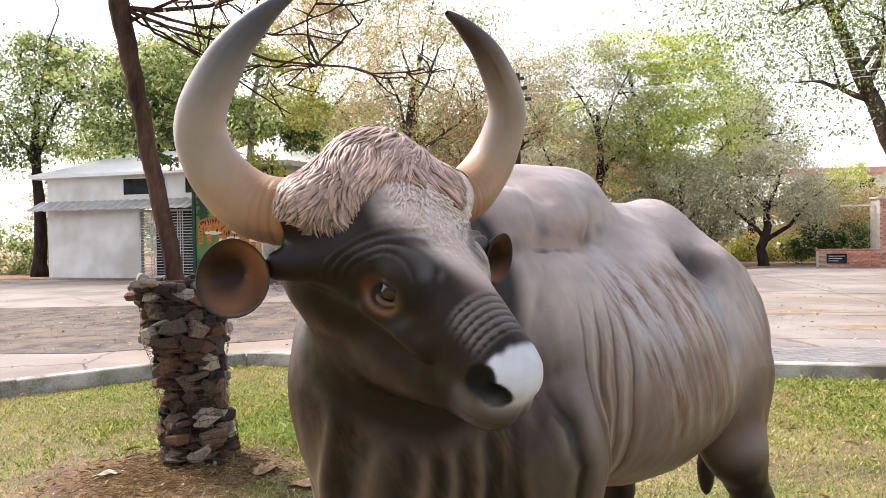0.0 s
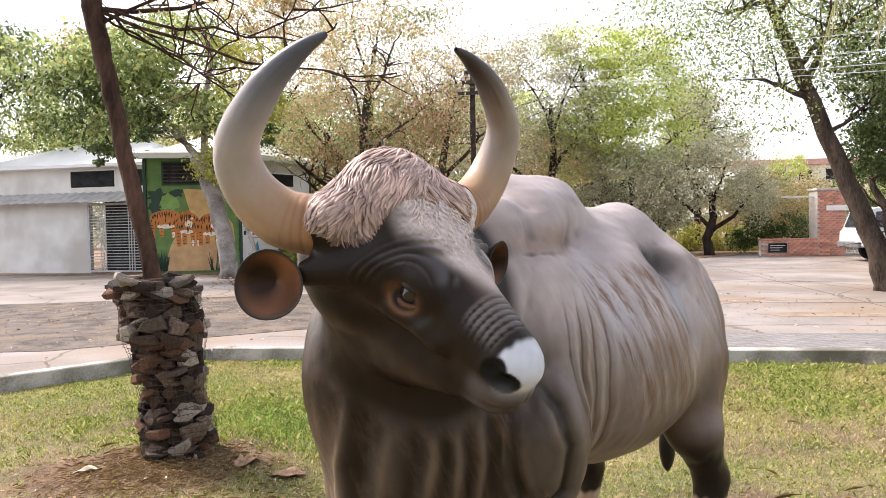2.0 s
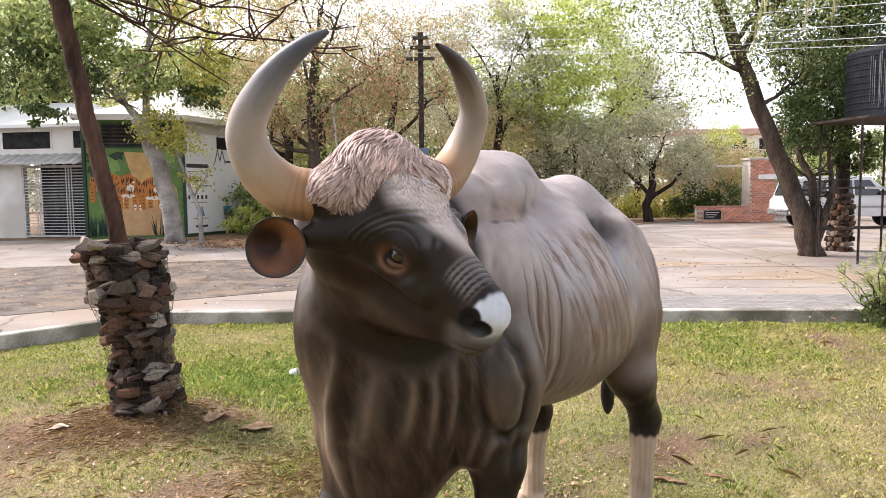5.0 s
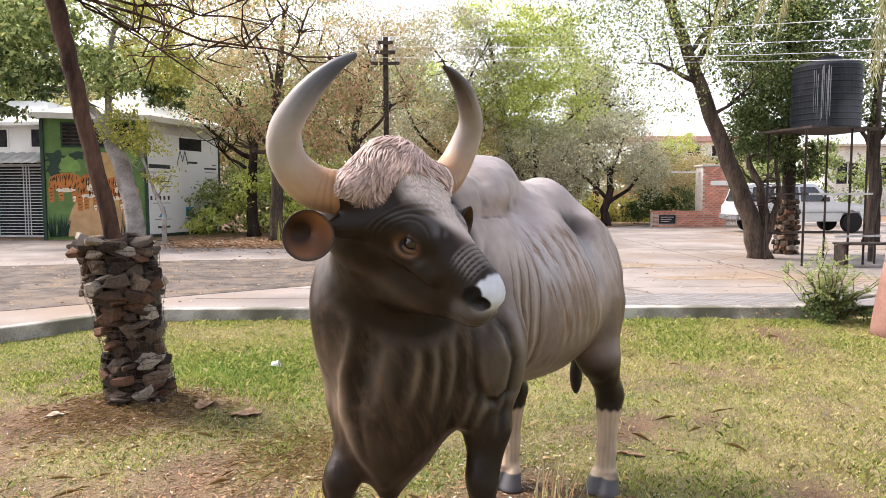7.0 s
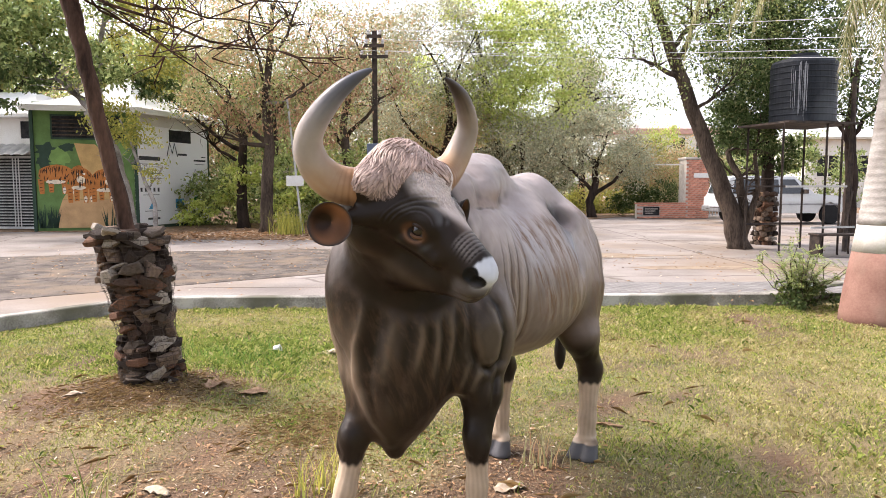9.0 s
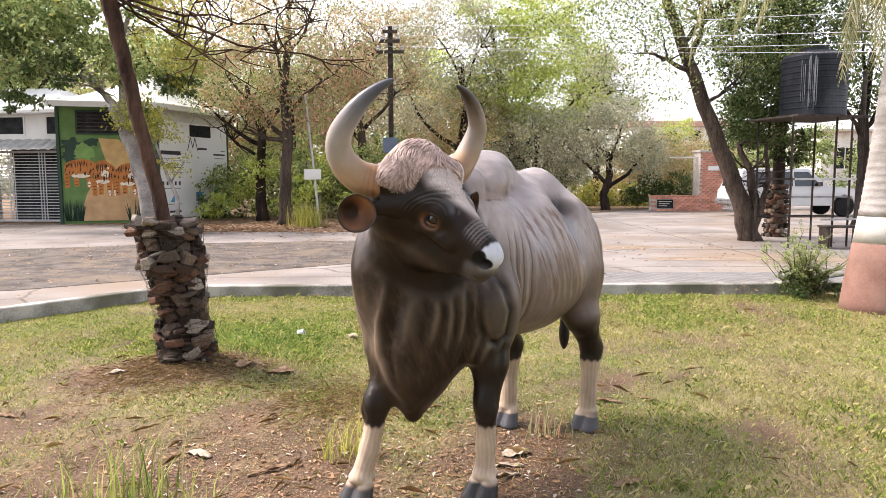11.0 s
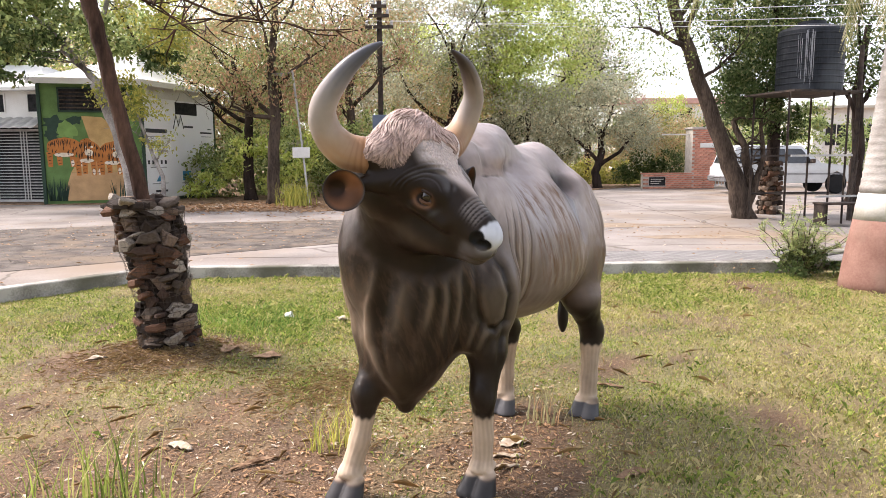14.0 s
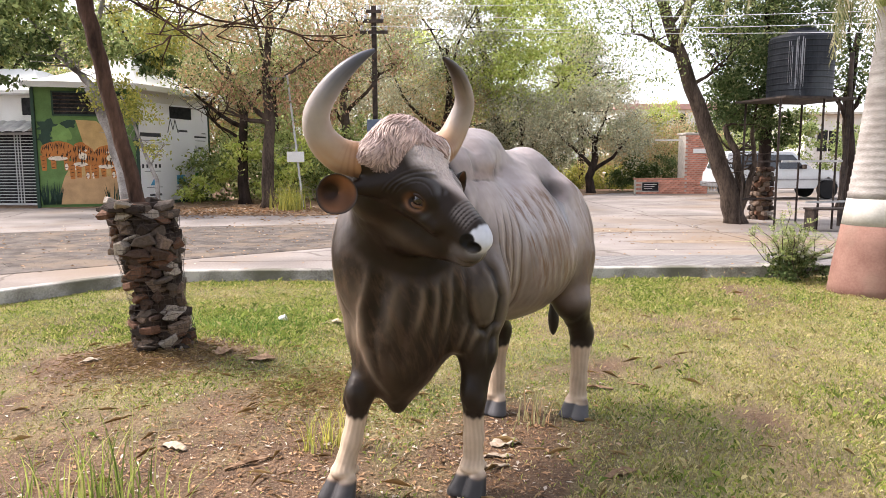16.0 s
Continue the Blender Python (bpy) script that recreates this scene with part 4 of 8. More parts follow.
    # light along the chest's right edge, painted in as tan
    rim_, mid_ = along([(-0.25, 1.14), (-0.298, 0.90), (-0.296, 0.74), (-0.245, 0.58), (-0.15, 0.44)])
    lit_rim = np.exp(-((rim_ + 0.6 * (across + 0.29)) / 0.024) ** 2) * mid_ * soft(z, 0.46, 0.72) * body * soft(x, 0.4, 0.5) * (0.7 + 0.3 * w2)
    col = lay(col, (0.026, 0.018, 0.013), soft(x, 0.6, 0.75) * soft(z, 0.92, 0.66) * 0.75)
    col = lay(col, (0.10, 0.077, 0.056), np.exp(-(((x - 0.50) / 0.10) ** 2 + ((z - 0.90) / 0.14) ** 2)) * soft(y, 0.2, 0.3) * 0.6)
    col = lay(col, (0.27, 0.21, 0.155), soft(y + 0.1 * (z - 0.9), -0.19, -0.25) * soft(x, 0.56, 0.72) * soft(z, 1.34, 1.2) * soft(z, 0.5, 0.75) * (0.55 + 0.6 * w2))
    col = lay(col, (0.085, 0.055, 0.035), np.exp(-(((y - 0.02) / 0.07) ** 2 + ((z - 0.60) / 0.10) ** 2)) * soft(x, 0.6, 0.7) * 0.45)
    lit_side = soft(across, -0.265, -0.305) * soft(z, 1.10, 1.0) * soft(z, 0.66, 0.82) * soft(x, 0.35, 0.5) * body * (0.6 + 0.4 * w2)
    col = lay(col, (0.29, 0.215, 0.155), np.maximum(lit_rim, lit_side))
    # hump lobes and ledge, the shade below them put into the colour
    lobe = soft(z, 1.42, 1.47) * soft(z, 1.62, 1.52) * soft(x, 0.12, 0.22) * soft(x, 0.60, 0.52) * soft(y, 0.08, 0.14) * body
    col = lay(col, (0.20, 0.135, 0.105), lobe * (0.6 + 0.5 * w1) * soft(z, 1.57, 1.47))
    col = lay(col, (0.20, 0.175, 0.165), np.exp(-((z - 1.615 - 0.15 * x) / 0.022) ** 2) * soft(x, -0.1, 0.0) * soft(x, 0.4, 0.3) * 0.5)
    # bluish-grey patches on the upper flank
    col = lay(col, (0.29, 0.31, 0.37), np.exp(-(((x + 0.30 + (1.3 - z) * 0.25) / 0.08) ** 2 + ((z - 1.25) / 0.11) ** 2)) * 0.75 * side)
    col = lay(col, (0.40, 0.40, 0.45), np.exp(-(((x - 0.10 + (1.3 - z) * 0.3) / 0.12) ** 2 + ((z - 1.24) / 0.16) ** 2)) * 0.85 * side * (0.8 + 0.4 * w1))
    # shade painted into the body's hollows
    col = lay(col, (0.10, 0.066, 0.048), np.maximum(pit_shade - 0.12, 0) * 1.1 * body * soft(z, 0.5, 0.6) * soft(x, 0.4, 0.25) * (1 - 0.6 * ribs))
    # hollow of the flank, its shade painted as a dark patch
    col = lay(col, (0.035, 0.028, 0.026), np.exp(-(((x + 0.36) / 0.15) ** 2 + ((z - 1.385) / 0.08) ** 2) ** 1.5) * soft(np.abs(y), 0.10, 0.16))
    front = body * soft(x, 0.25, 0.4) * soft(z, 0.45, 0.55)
    # front: shade in the hollows, light on the ridges, both as colour
    col = lay(col, (0.016, 0.011, 0.008), np.maximum(pit_shade - 0.1, 0) * 1.3 * front)
    col = lay(col, (0.15, 0.115, 0.085), np.maximum(ridge_light - 0.3, 0) * 0.8 * front)
    legs = soft(z, 0.80, 0.62) * np.maximum(soft(x, -0.3, -0.45), soft(x, 0.3, 0.45) * soft(np.abs(y - 0.05), 0.10, 0.16))
    col = lay(col, (0.022, 0.0155, 0.012), legs)
    col = lay(col, (0.03, 0.024, 0.02), soft(x, -0.84, -0.88) * soft(z, 0.7, 0.62))
    edge = np.where(x > 0.2, 0.372, 0.425) + 0.012 * w2 + 0.004 * np.sin(ang * 9)
    sock = soft(z, edge + 0.012, edge - 0.012) * soft(z, 0.47, 0.45) * np.where((x < -0.84) | ((x > 0.58) & (x < 0.76) & (z > 0.33)), 0, 1)
    col = lay(col, np.array((0.44, 0.335, 0.245)) * (1 + 0.08 * np.sin(ang * 14 + z * 9 + 3 * wave_noise(v, 3.0, 12)) + 0.14 * w2)[:, None], sock)
    col = lay(col, (0.58, 0.46, 0.35), sock * soft(z, 0.15, 0.11))
    col = lay(col, (0.085, 0.083, 0.088), soft(z, 0.09, 0.08))
    col = lay(col, (0.045, 0.042, 0.042), soft(z, 0.10, 0.08) * soft(x, 0.2, 0.3))
    col = lay(col, (0.16, 0.10, 0.065), soft(z, 0.125, 0.105) * soft(z, 0.075, 0.09) * (0.45 + 0.6 * w2))
    # dark neck and throat, jaw shade painted in, running down into the chest
    dark_neck = soft(hs, -0.10, 0.0) * soft(hf, -0.36, -0.2) * soft(hn, 0.06, -0.06) * soft(z, 0.86, 1.25) * soft(x, 0.62, 0.8)
    throat = soft(x, 0.55, 0.78) * soft(z, 0.74, 1.04) * soft(z, 1.45, 1.25) * soft(y, 0.10, -0.08) * soft(y, -0.27, -0.21) * body
    col = lay(col, (0.019, 0.0122, 0.0085), np.maximum(dark_neck * 0.9, throat * (0.85 + 0.3 * w2)))
    # head: dark umber, paler along the jaw, whitish over the brow and down the bridge
    col = lay(col, (0.0175, 0.0112, 0.0078), on_head)
    col = lay(col, (0.055, 0.037, 0.026), np.exp(-((hn + 0.175 + 0.12 * hf) / 0.03) ** 2) * soft(hf, 0.26, 0.1) * on_head * 0.7)
    top = soft(hn + hf * 0.32, 0.082, 0.118) * soft(hs + 0.45 * np.clip(hf, 0, 1), 0.115, 0.055) * on_head
    scale_tone = wave_noise(v, 11.0, 21)
    col = lay(col, (0.12, 0.088, 0.07), soft(hn + hf * 0.32, 0.06, 0.10) * soft(hf, 0.30, 0.22) * soft(hs, 0.05, 0.0) * on_head * 0.8)
    col = lay(col, (0.76, 0.66, 0.63), top * soft(hf, 0.22, 0.08) * (0.82 + 0.3 * scale_tone))
    col = lay(col, (0.44, 0.36, 0.33), top * soft(hf, 0.03, 0.10) * soft(hf, 0.23, 0.18) * soft(hs, 0.06, 0.0) * 0.85)
    # brow wrinkles, light painted along their crests
    col = lay(col, (0.075, 0.07, 0.07), br * (0.4 + 0.4 * np.sin(rho * 400)) * soft(hn, 0.05, 0.075) * soft(rho, 0.125, 0.09))
    # a glint beside the eye, painted as a pale spot
    col = lay(col, (0.065, 0.063, 0.064), 0.6 * np.exp(-(((hf - 0.135 - 0.5 * (hn + 0.02)) / 0.012) ** 2 + ((hn + 0.03) / 0.025) ** 2)) * soft(np.abs(hs), 0.05, 0.07) * on_head)
    crown = soft(hf, -0.035, -0.075) * soft(hn, 0.07, 0.11) * on_head
    lock_tone = wave_noise(v, 8.0, 31)
    hair = np.maximum(crown, (np.minimum(np.linalg.norm(v - hh(-0.20, 0.115, 0.085), axis=1), np.linalg.norm(v - hh(-0.20, -0.115, 0.085), axis=1)) < 0.080) * soft(hn, 0.07, 0.10))
    col = lay(col, np.array((0.20, 0.11, 0.07)) * (1 + 0.2 * lock_tone)[:, None], hair)
    # eye socket: brown lids, a soft bag below
    ring = np.sqrt(((hf - 0.075) / 0.054) ** 2 + ((hn - 0.006) / 0.042) ** 2)
    col = lay(col, (0.085, 0.038, 0.019), soft(np.abs(hs), 0.05, 0.07) * soft(ring, 1.15, 0.7) * on_head * (0.8 + 0.3 * w2) * soft(hn, 0.075, 0.03))
    col = lay(col, (0.19, 0.10, 0.055), soft(np.abs(hs), 0.05, 0.07) * np.exp(-((ring - 0.72) / 0.10) ** 2) * soft(hn, 0.012, -0.012) * on_head * 0.7)
    col = lay(col, (0.014, 0.009, 0.008), soft(np.abs(hs), 0.05, 0.07) * soft(ring, 0.62, 0.5) * on_head)
    # nose wrinkles: lit crests and shaded grooves put into the colour
    col = lay(col, (0.20, 0.175, 0.165), wr * 0.55 * soft(np.abs(np.sin(hf * 215 + hs * 3)), 0.4, 0.8))
    col = lay(col, (0.03, 0.026, 0.025), wr * 0.8 * soft(np.abs(np.sin(hf * 215 + hs * 3)), 0.35, 0.1))
    white = soft(hf + 0.012 * scale_tone, 0.315, 0.330) * soft(np.abs(hs), 0.080, 0.058) * soft(hn, -0.112, -0.08) * on_head
    col = lay(col, np.array((0.50, 0.515, 0.56)) * (1 + 0.12 * scale_tone)[:, None], white)
    nost = np.minimum(np.sqrt(((hf - 0.322) / 0.030) ** 2 + ((np.abs(hs) - 0.090) / 0.040) ** 2 + ((hn + 0.040) / 0.036) ** 2), np.sqrt(((hf - 0.355) / 0.036) ** 2 + ((np.abs(hs) - 0.075) / 0.040) ** 2 + ((hn + 0.058) / 0.026) ** 2))
    col = lay(col, (0.006, 0.006, 0.007), soft(nost, 1.15, 0.98) * on_head)
    col = lay(col, (0.10, 0.085, 0.08), soft(hf, 0.24, 0.30) * soft(hn, -0.06, -0.09) * on_head * 0.8)
    V, F, C = [v], [f], [col]
    count = len(v)

    def join(vv, ff, cc):
        nonlocal count
        V.append(np.asarray(vv, dtype=float))
        F.append(np.asarray(ff) + count)
        C.append(np.broadcast_to(np.asarray(cc, dtype=float), (len(vv), 3)))
        count += len(vv)

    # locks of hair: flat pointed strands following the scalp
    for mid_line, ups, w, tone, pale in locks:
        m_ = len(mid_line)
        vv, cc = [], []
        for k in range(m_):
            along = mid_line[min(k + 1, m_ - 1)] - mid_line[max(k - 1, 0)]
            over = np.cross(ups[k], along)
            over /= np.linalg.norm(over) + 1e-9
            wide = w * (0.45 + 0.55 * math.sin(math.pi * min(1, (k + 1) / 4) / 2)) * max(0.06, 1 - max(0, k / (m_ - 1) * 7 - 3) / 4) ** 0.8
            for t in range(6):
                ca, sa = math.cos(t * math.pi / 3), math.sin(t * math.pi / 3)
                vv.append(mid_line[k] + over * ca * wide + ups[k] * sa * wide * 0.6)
                # light on strand tops, shade at roots and undersides, mixed into the colour
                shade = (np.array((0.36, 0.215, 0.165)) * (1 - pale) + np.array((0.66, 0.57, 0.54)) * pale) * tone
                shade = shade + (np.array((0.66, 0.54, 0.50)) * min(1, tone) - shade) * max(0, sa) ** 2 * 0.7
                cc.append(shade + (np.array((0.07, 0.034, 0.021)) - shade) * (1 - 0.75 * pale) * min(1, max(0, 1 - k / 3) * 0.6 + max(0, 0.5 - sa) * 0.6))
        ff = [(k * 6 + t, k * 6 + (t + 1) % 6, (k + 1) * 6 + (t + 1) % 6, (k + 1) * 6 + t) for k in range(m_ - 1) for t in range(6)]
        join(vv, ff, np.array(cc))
    # horns: swept out, back and up, ringed at the base
    for s in (1, -1):
        ctrl = [hh(f_, s_ * s, n_ + (0.02 if s > 0 else -0.015) * max(0, n_ - 0.3) * 5) for f_, s_, n_ in ((-0.19, 0.10, 0.085), (-0.235, 0.17, 0.07), (-0.285, 0.25, 0.085), (-0.315, 0.315, 0.155), (-0.30, 0.335, 0.26), (-0.262, 0.275, 0.375), (-0.23, 0.205, 0.445), (-0.205, 0.15, 0.48))]
        rad = [r_ * (1.0 if s > 0 else 0.88) for r_ in (0.040, 0.073, 0.068, 0.060, 0.049, 0.037, 0.022, 0.006)]
        pts, rr = [], []
        steps = 90
        for i in range(steps + 1):
            t = i / steps * (len(ctrl) - 1)
            k = min(int(t), len(ctrl) - 2)
            u = t - k
            p0, p1, p2, p3 = (ctrl[max(k - 1, 0)], ctrl[k], ctrl[k + 1], ctrl[min(k + 2, len(ctrl) - 1)])
            pts.append(0.5 * (2 * p1 + (p2 - p0) * u + (2 * p0 - 5 * p1 + 4 * p2 - p3) * u * u + (3 * p1 - p0 - 3 * p2 + p3) * u ** 3))
            r0 = rad[k] + (rad[k + 1] - rad[k]) * u
            rr.append(r0 * (1 + 0.035 * math.sin(i * 1.9) * max(0, 1 - i / 26)))
        b = Build().tube(pts, rr, 28, caps=False)
        vv = np.array(b.v)
        lump = wave_noise(vv, 5.0, 51 + s)
        vv = vv + (vv - np.repeat(np.array([tuple(p_) for p_ in pts]), 28, axis=0)) * (0.035 * lump)[:, None]
        ti = np.repeat(np.arange(steps + 1) / steps, 28)
        streak = wave_noise(np.c_[np.tile(np.arange(28), steps + 1) * 0.23, ti * 0.6, ti * 0], 1.6, 5)
        cc = np.tile(np.array((0.29, 0.155, 0.082)), (len(vv), 1))
        cc = lay(cc, (0.33, 0.235, 0.155), soft(ti, 0.12, 0.36) * (0.8 + 0.5 * streak))
        cc = lay(cc, (0.33, 0.29, 0.265), soft(ti, 0.32, 0.54) * (0.9 + 0.25 * streak))
        cc = lay(cc, (0.17, 0.165, 0.175) if s > 0 else (0.13, 0.10, 0.085), soft(ti, 0.55, 0.72) * (0.9 + 0.3 * streak))
        cc = lay(cc, (0.085, 0.088, 0.105) if s > 0 else (0.06, 0.045, 0.04), soft(ti + 0.03 * streak, 0.66, 0.86))
        cc = lay(cc, (0.17, 0.08, 0.038), (np.sin(ti * steps * 1.9) < -0.45) * soft(ti, 0.34, 0.08) * (0.7 + 0.4 * streak))
        cc = lay(cc, (0.28, 0.16, 0.10), np.clip(streak - 0.25, 0, 1) * soft(ti, 0.55, 0.3))
        join(vv, b.f, cc)
    # ears: cupped shells with a rim
    for s in (1, -1):
        mid = hh(-0.172, 0.312, -0.034) if s > 0 else hh(-0.172, -0.275, -0.055)
        small = 1.0 if s > 0 else 0.72
        face = BROW @ np.array((0.74, 0.52 * s, 0.22))
        face /= np.linalg.norm(face)
        a = BROW @ np.array((-0.45, 0.85 * s, 0.15))
        a -= face * (a @ face)
        a /= np.linalg.norm(a)
        b2 = np.cross(face, a)
        vv, cc, rings, sect = [], [], 12, 28
        for layer in (0, 1):
            for i in range(rings + 1):
                r = i / rings
                for k in range(sect):
                    t = 2 * math.pi * k / sect
                    ca, sa = math.cos(t), math.sin(t)
                    rx = 0.072 if ca > 0 else 0.085
                    depth = -0.055 * (1 - r ** 2) - (0.010 if layer else 0) * (1 - r ** 6)
                    out = 1 + (0.03 if layer else 0)
                    p = mid + a * (small * rx * r * ca * out) + b2 * (small * 0.076 * r * sa * out) + face * (depth + 0.012 * sa * r)
                    vv.append(p)
                    inner = np.array((0.30, 0.135, 0.065)) * (0.75 + 0.5 * math.sin(t * 1.5 + 1) * r) + np.array((0.10, 0.05, 0.03)) * max(0, math.cos(t - 1.0)) * r
                    inner = inner * 0.8 * (0.12 + 0.82 * min(1, max(0, (0.55 - ca * 0.8 + (r - 0.5)))) if not layer else 1)
                    edge_dark = max(0, (r - 0.86) / 0.14)
                    cc.append(np.array((0.03, 0.024, 0.022)) if layer else inner * (1 - edge_dark) + np.array((0.03, 0.024, 0.02)) * edge_dark)
        ff = []
        for layer in (0, 1):
            o = layer * (rings + 1) * sect
            for i in range(rings):
                for k in range(sect):
                    w = (o + i * sect + k, o + i * sect + (k + 1) % sect, o + (i + 1) * sect + (k + 1) % sect, o + (i + 1) * sect + k)
                    ff.append(w if not layer else w[::-1])
        o = (rings + 1) * sect
        for k in range(sect):
            i, j = rings * sect + k, rings * sect + (k + 1) % sect
            ff.append((i, j, o + j, o + i))
        join(vv, ff, np.array(cc))
    # eyes and lids
    glossy = []
    for s in (1, -1):
        for r, colour, off in ((0.033, (0.030, 0.014, 0.008), 0.090), (0.019, (0.004, 0.004, 0.004), 0.1055)):
            vv, ff = [], []
            for i in range(11):
                for k in range(20):
                    a_, b_ = math.pi * i / 10, 2 * math.pi * k / 20
                    vv.append(hd(0.075 + r * math.sin(a_) * math.cos(b_), s * (off + r * math.cos(a_)), 0.014 + r * math.sin(a_) * math.sin(b_)))
            for i in range(10):
                for k in range(20):
                    ff.append((i * 20 + k, i * 20 + (k + 1) % 20, (i + 1) * 20 + (k + 1) % 20, (i + 1) * 20 + k))
            glossy += list(range(sum(len(q_) for q_ in F), sum(len(q_) for q_ in F) + len(ff)))
            join(vv, ff, colour)
        for up_, rad_, tone in ((1, 0.0075, (0.03, 0.017, 0.012)), (-1, 0.007, (0.12, 0.06, 0.032))):
            pts = [hd(0.076 + 0.038 * math.cos(t), s * (0.1205 - 0.016 * math.cos(t) ** 2), 0.014 + up_ * (0.024 if up_ > 0 else 0.021) * math.sin(t)) for t in np.linspace(-0.15, math.pi + 0.15, 15)]
            b = Build().tube(pts, [rad_ * (0.4 + 0.6 * math.sin(math.pi * i / 14)) for i in range(15)], 8, caps=False)
            join(b.v, b.f, tone)
    zero = [np.zeros(len(q_)) for q_ in V[1:]]
    relief = [np.clip(top * soft(hf, 0.2, 0.05) + 0.4 * hair, 0, 1)] + zero
    strokes = [np.clip(np.maximum(ribs, 0.55 * hau) + 0.3 * sho + 0.12 * soft(z, 0.9, 1.1) * side * body * soft(x, -0.9, -0.6) + 0.22 * che, 0, 1)] + zero
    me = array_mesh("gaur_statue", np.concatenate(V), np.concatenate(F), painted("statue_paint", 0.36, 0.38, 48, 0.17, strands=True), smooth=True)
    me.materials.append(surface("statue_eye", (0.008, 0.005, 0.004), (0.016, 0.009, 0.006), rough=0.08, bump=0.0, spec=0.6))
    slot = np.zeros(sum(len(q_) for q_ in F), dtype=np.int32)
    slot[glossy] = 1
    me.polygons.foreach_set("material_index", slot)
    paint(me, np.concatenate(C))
    me.attributes.new("relief", "FLOAT", "POINT").data.foreach_set("value", np.concatenate(relief).astype(np.float32))
    me.attributes.new("strokes", "FLOAT", "POINT").data.foreach_set("value", np.concatenate(strokes).astype(np.float32))
    ob = new("gaur_statue", me)
    ob.matrix_world = GAUR
    return tagged(ob, "painted gaur bull statue with pale curved horns, standing on grass", "statue")


gaur_statue()


# ---- trees ----
def leaf_cloud(name, blobs, material, size, seed, parent=None, flat=0.5, hang=0.0, per=70, spread=0.30, label="", narrow=0.5):
    """Leaves in ragged clumps: blobs of (x, y, z, rx, ry, rz, leaves); each leaf is a folded pointed blade."""
    rng = np.random.RandomState(seed)
    centres, axes = [], []
    for x, y, z, rx, ry, rz, count in blobs:
        clumps = max(3, int(count / per))
        d = rng.normal(size=(clumps, 3))
        d /= np.linalg.norm(d, axis=1)[:, None]
        rad = rng.uniform(0.25, 1.0, clumps) ** 0.45 * rng.uniform(0.85, 1.12, clumps)
        mid = d * rad[:, None] * (rx, ry, rz) + (x, y, z)
        which = rng.randint(0, clumps, int(count))
        sp = spread * rng.uniform(0.5, 1.5, clumps)[which] * min(rx, ry, rz)
        off = rng.normal(size=(int(count), 3)) * sp[:, None] * (1, 1, flat)
        off[:, 2] -= hang * rng.uniform(0, 1, int(count)) * rz
        centres.append(mid[which] + off)
    p = np.concatenate(centres)
    n = len(p)
    a = rng.normal(size=(n, 3)) + (0, 0, -0.5 - 2 * hang)
    a /= np.linalg.norm(a, axis=1)[:, None]
    b = np.cross(a, rng.normal(size=(n, 3)))
    b /= np.linalg.norm(b, axis=1)[:, None]
    c = np.cross(a, b)
    s = (size * rng.uniform(0.6, 1.35, n))[:, None]
    v = np.stack([p, p + a * s * 0.5 + b * s * narrow * 0.5 + c * s * 0.08, p + a * s, p + a * s * 0.5 - b * s * narrow * 0.5 + c * s * 0.08], 1).reshape(-1, 3)
    f = np.arange(n * 4).reshape(-1, 4)
    return part(name, array_mesh(name, v, f, material), material, parent, label)


def bough(b, a, z, r0, r1, rng, bend=0.12, steps=6, sides=7):
    """A crooked tapering limb from a to z, added to the Build."""
    a, z = Vector(a), Vector(z)
    ln = (z - a).length
    pts, rr = [], []
    sway = Vector((rng.uniform(-1, 1), rng.uniform(-1, 1), rng.uniform(-0.6, 0.6))) * ln * bend
    for i in range(steps + 1):
        t = i / steps
        j = Vector((rng.uniform(-1, 1), rng.uniform(-1, 1), rng.uniform(-1, 1))) * ln * bend * 0.22 * (0 < i < steps)
        pts.append(a.lerp(z, t) + sway * math.sin(math.pi * t) + j)
        rr.append(r0 + (r1 - r0) * t ** 0.8)
    b.tube(pts, rr, sides)
    return pts


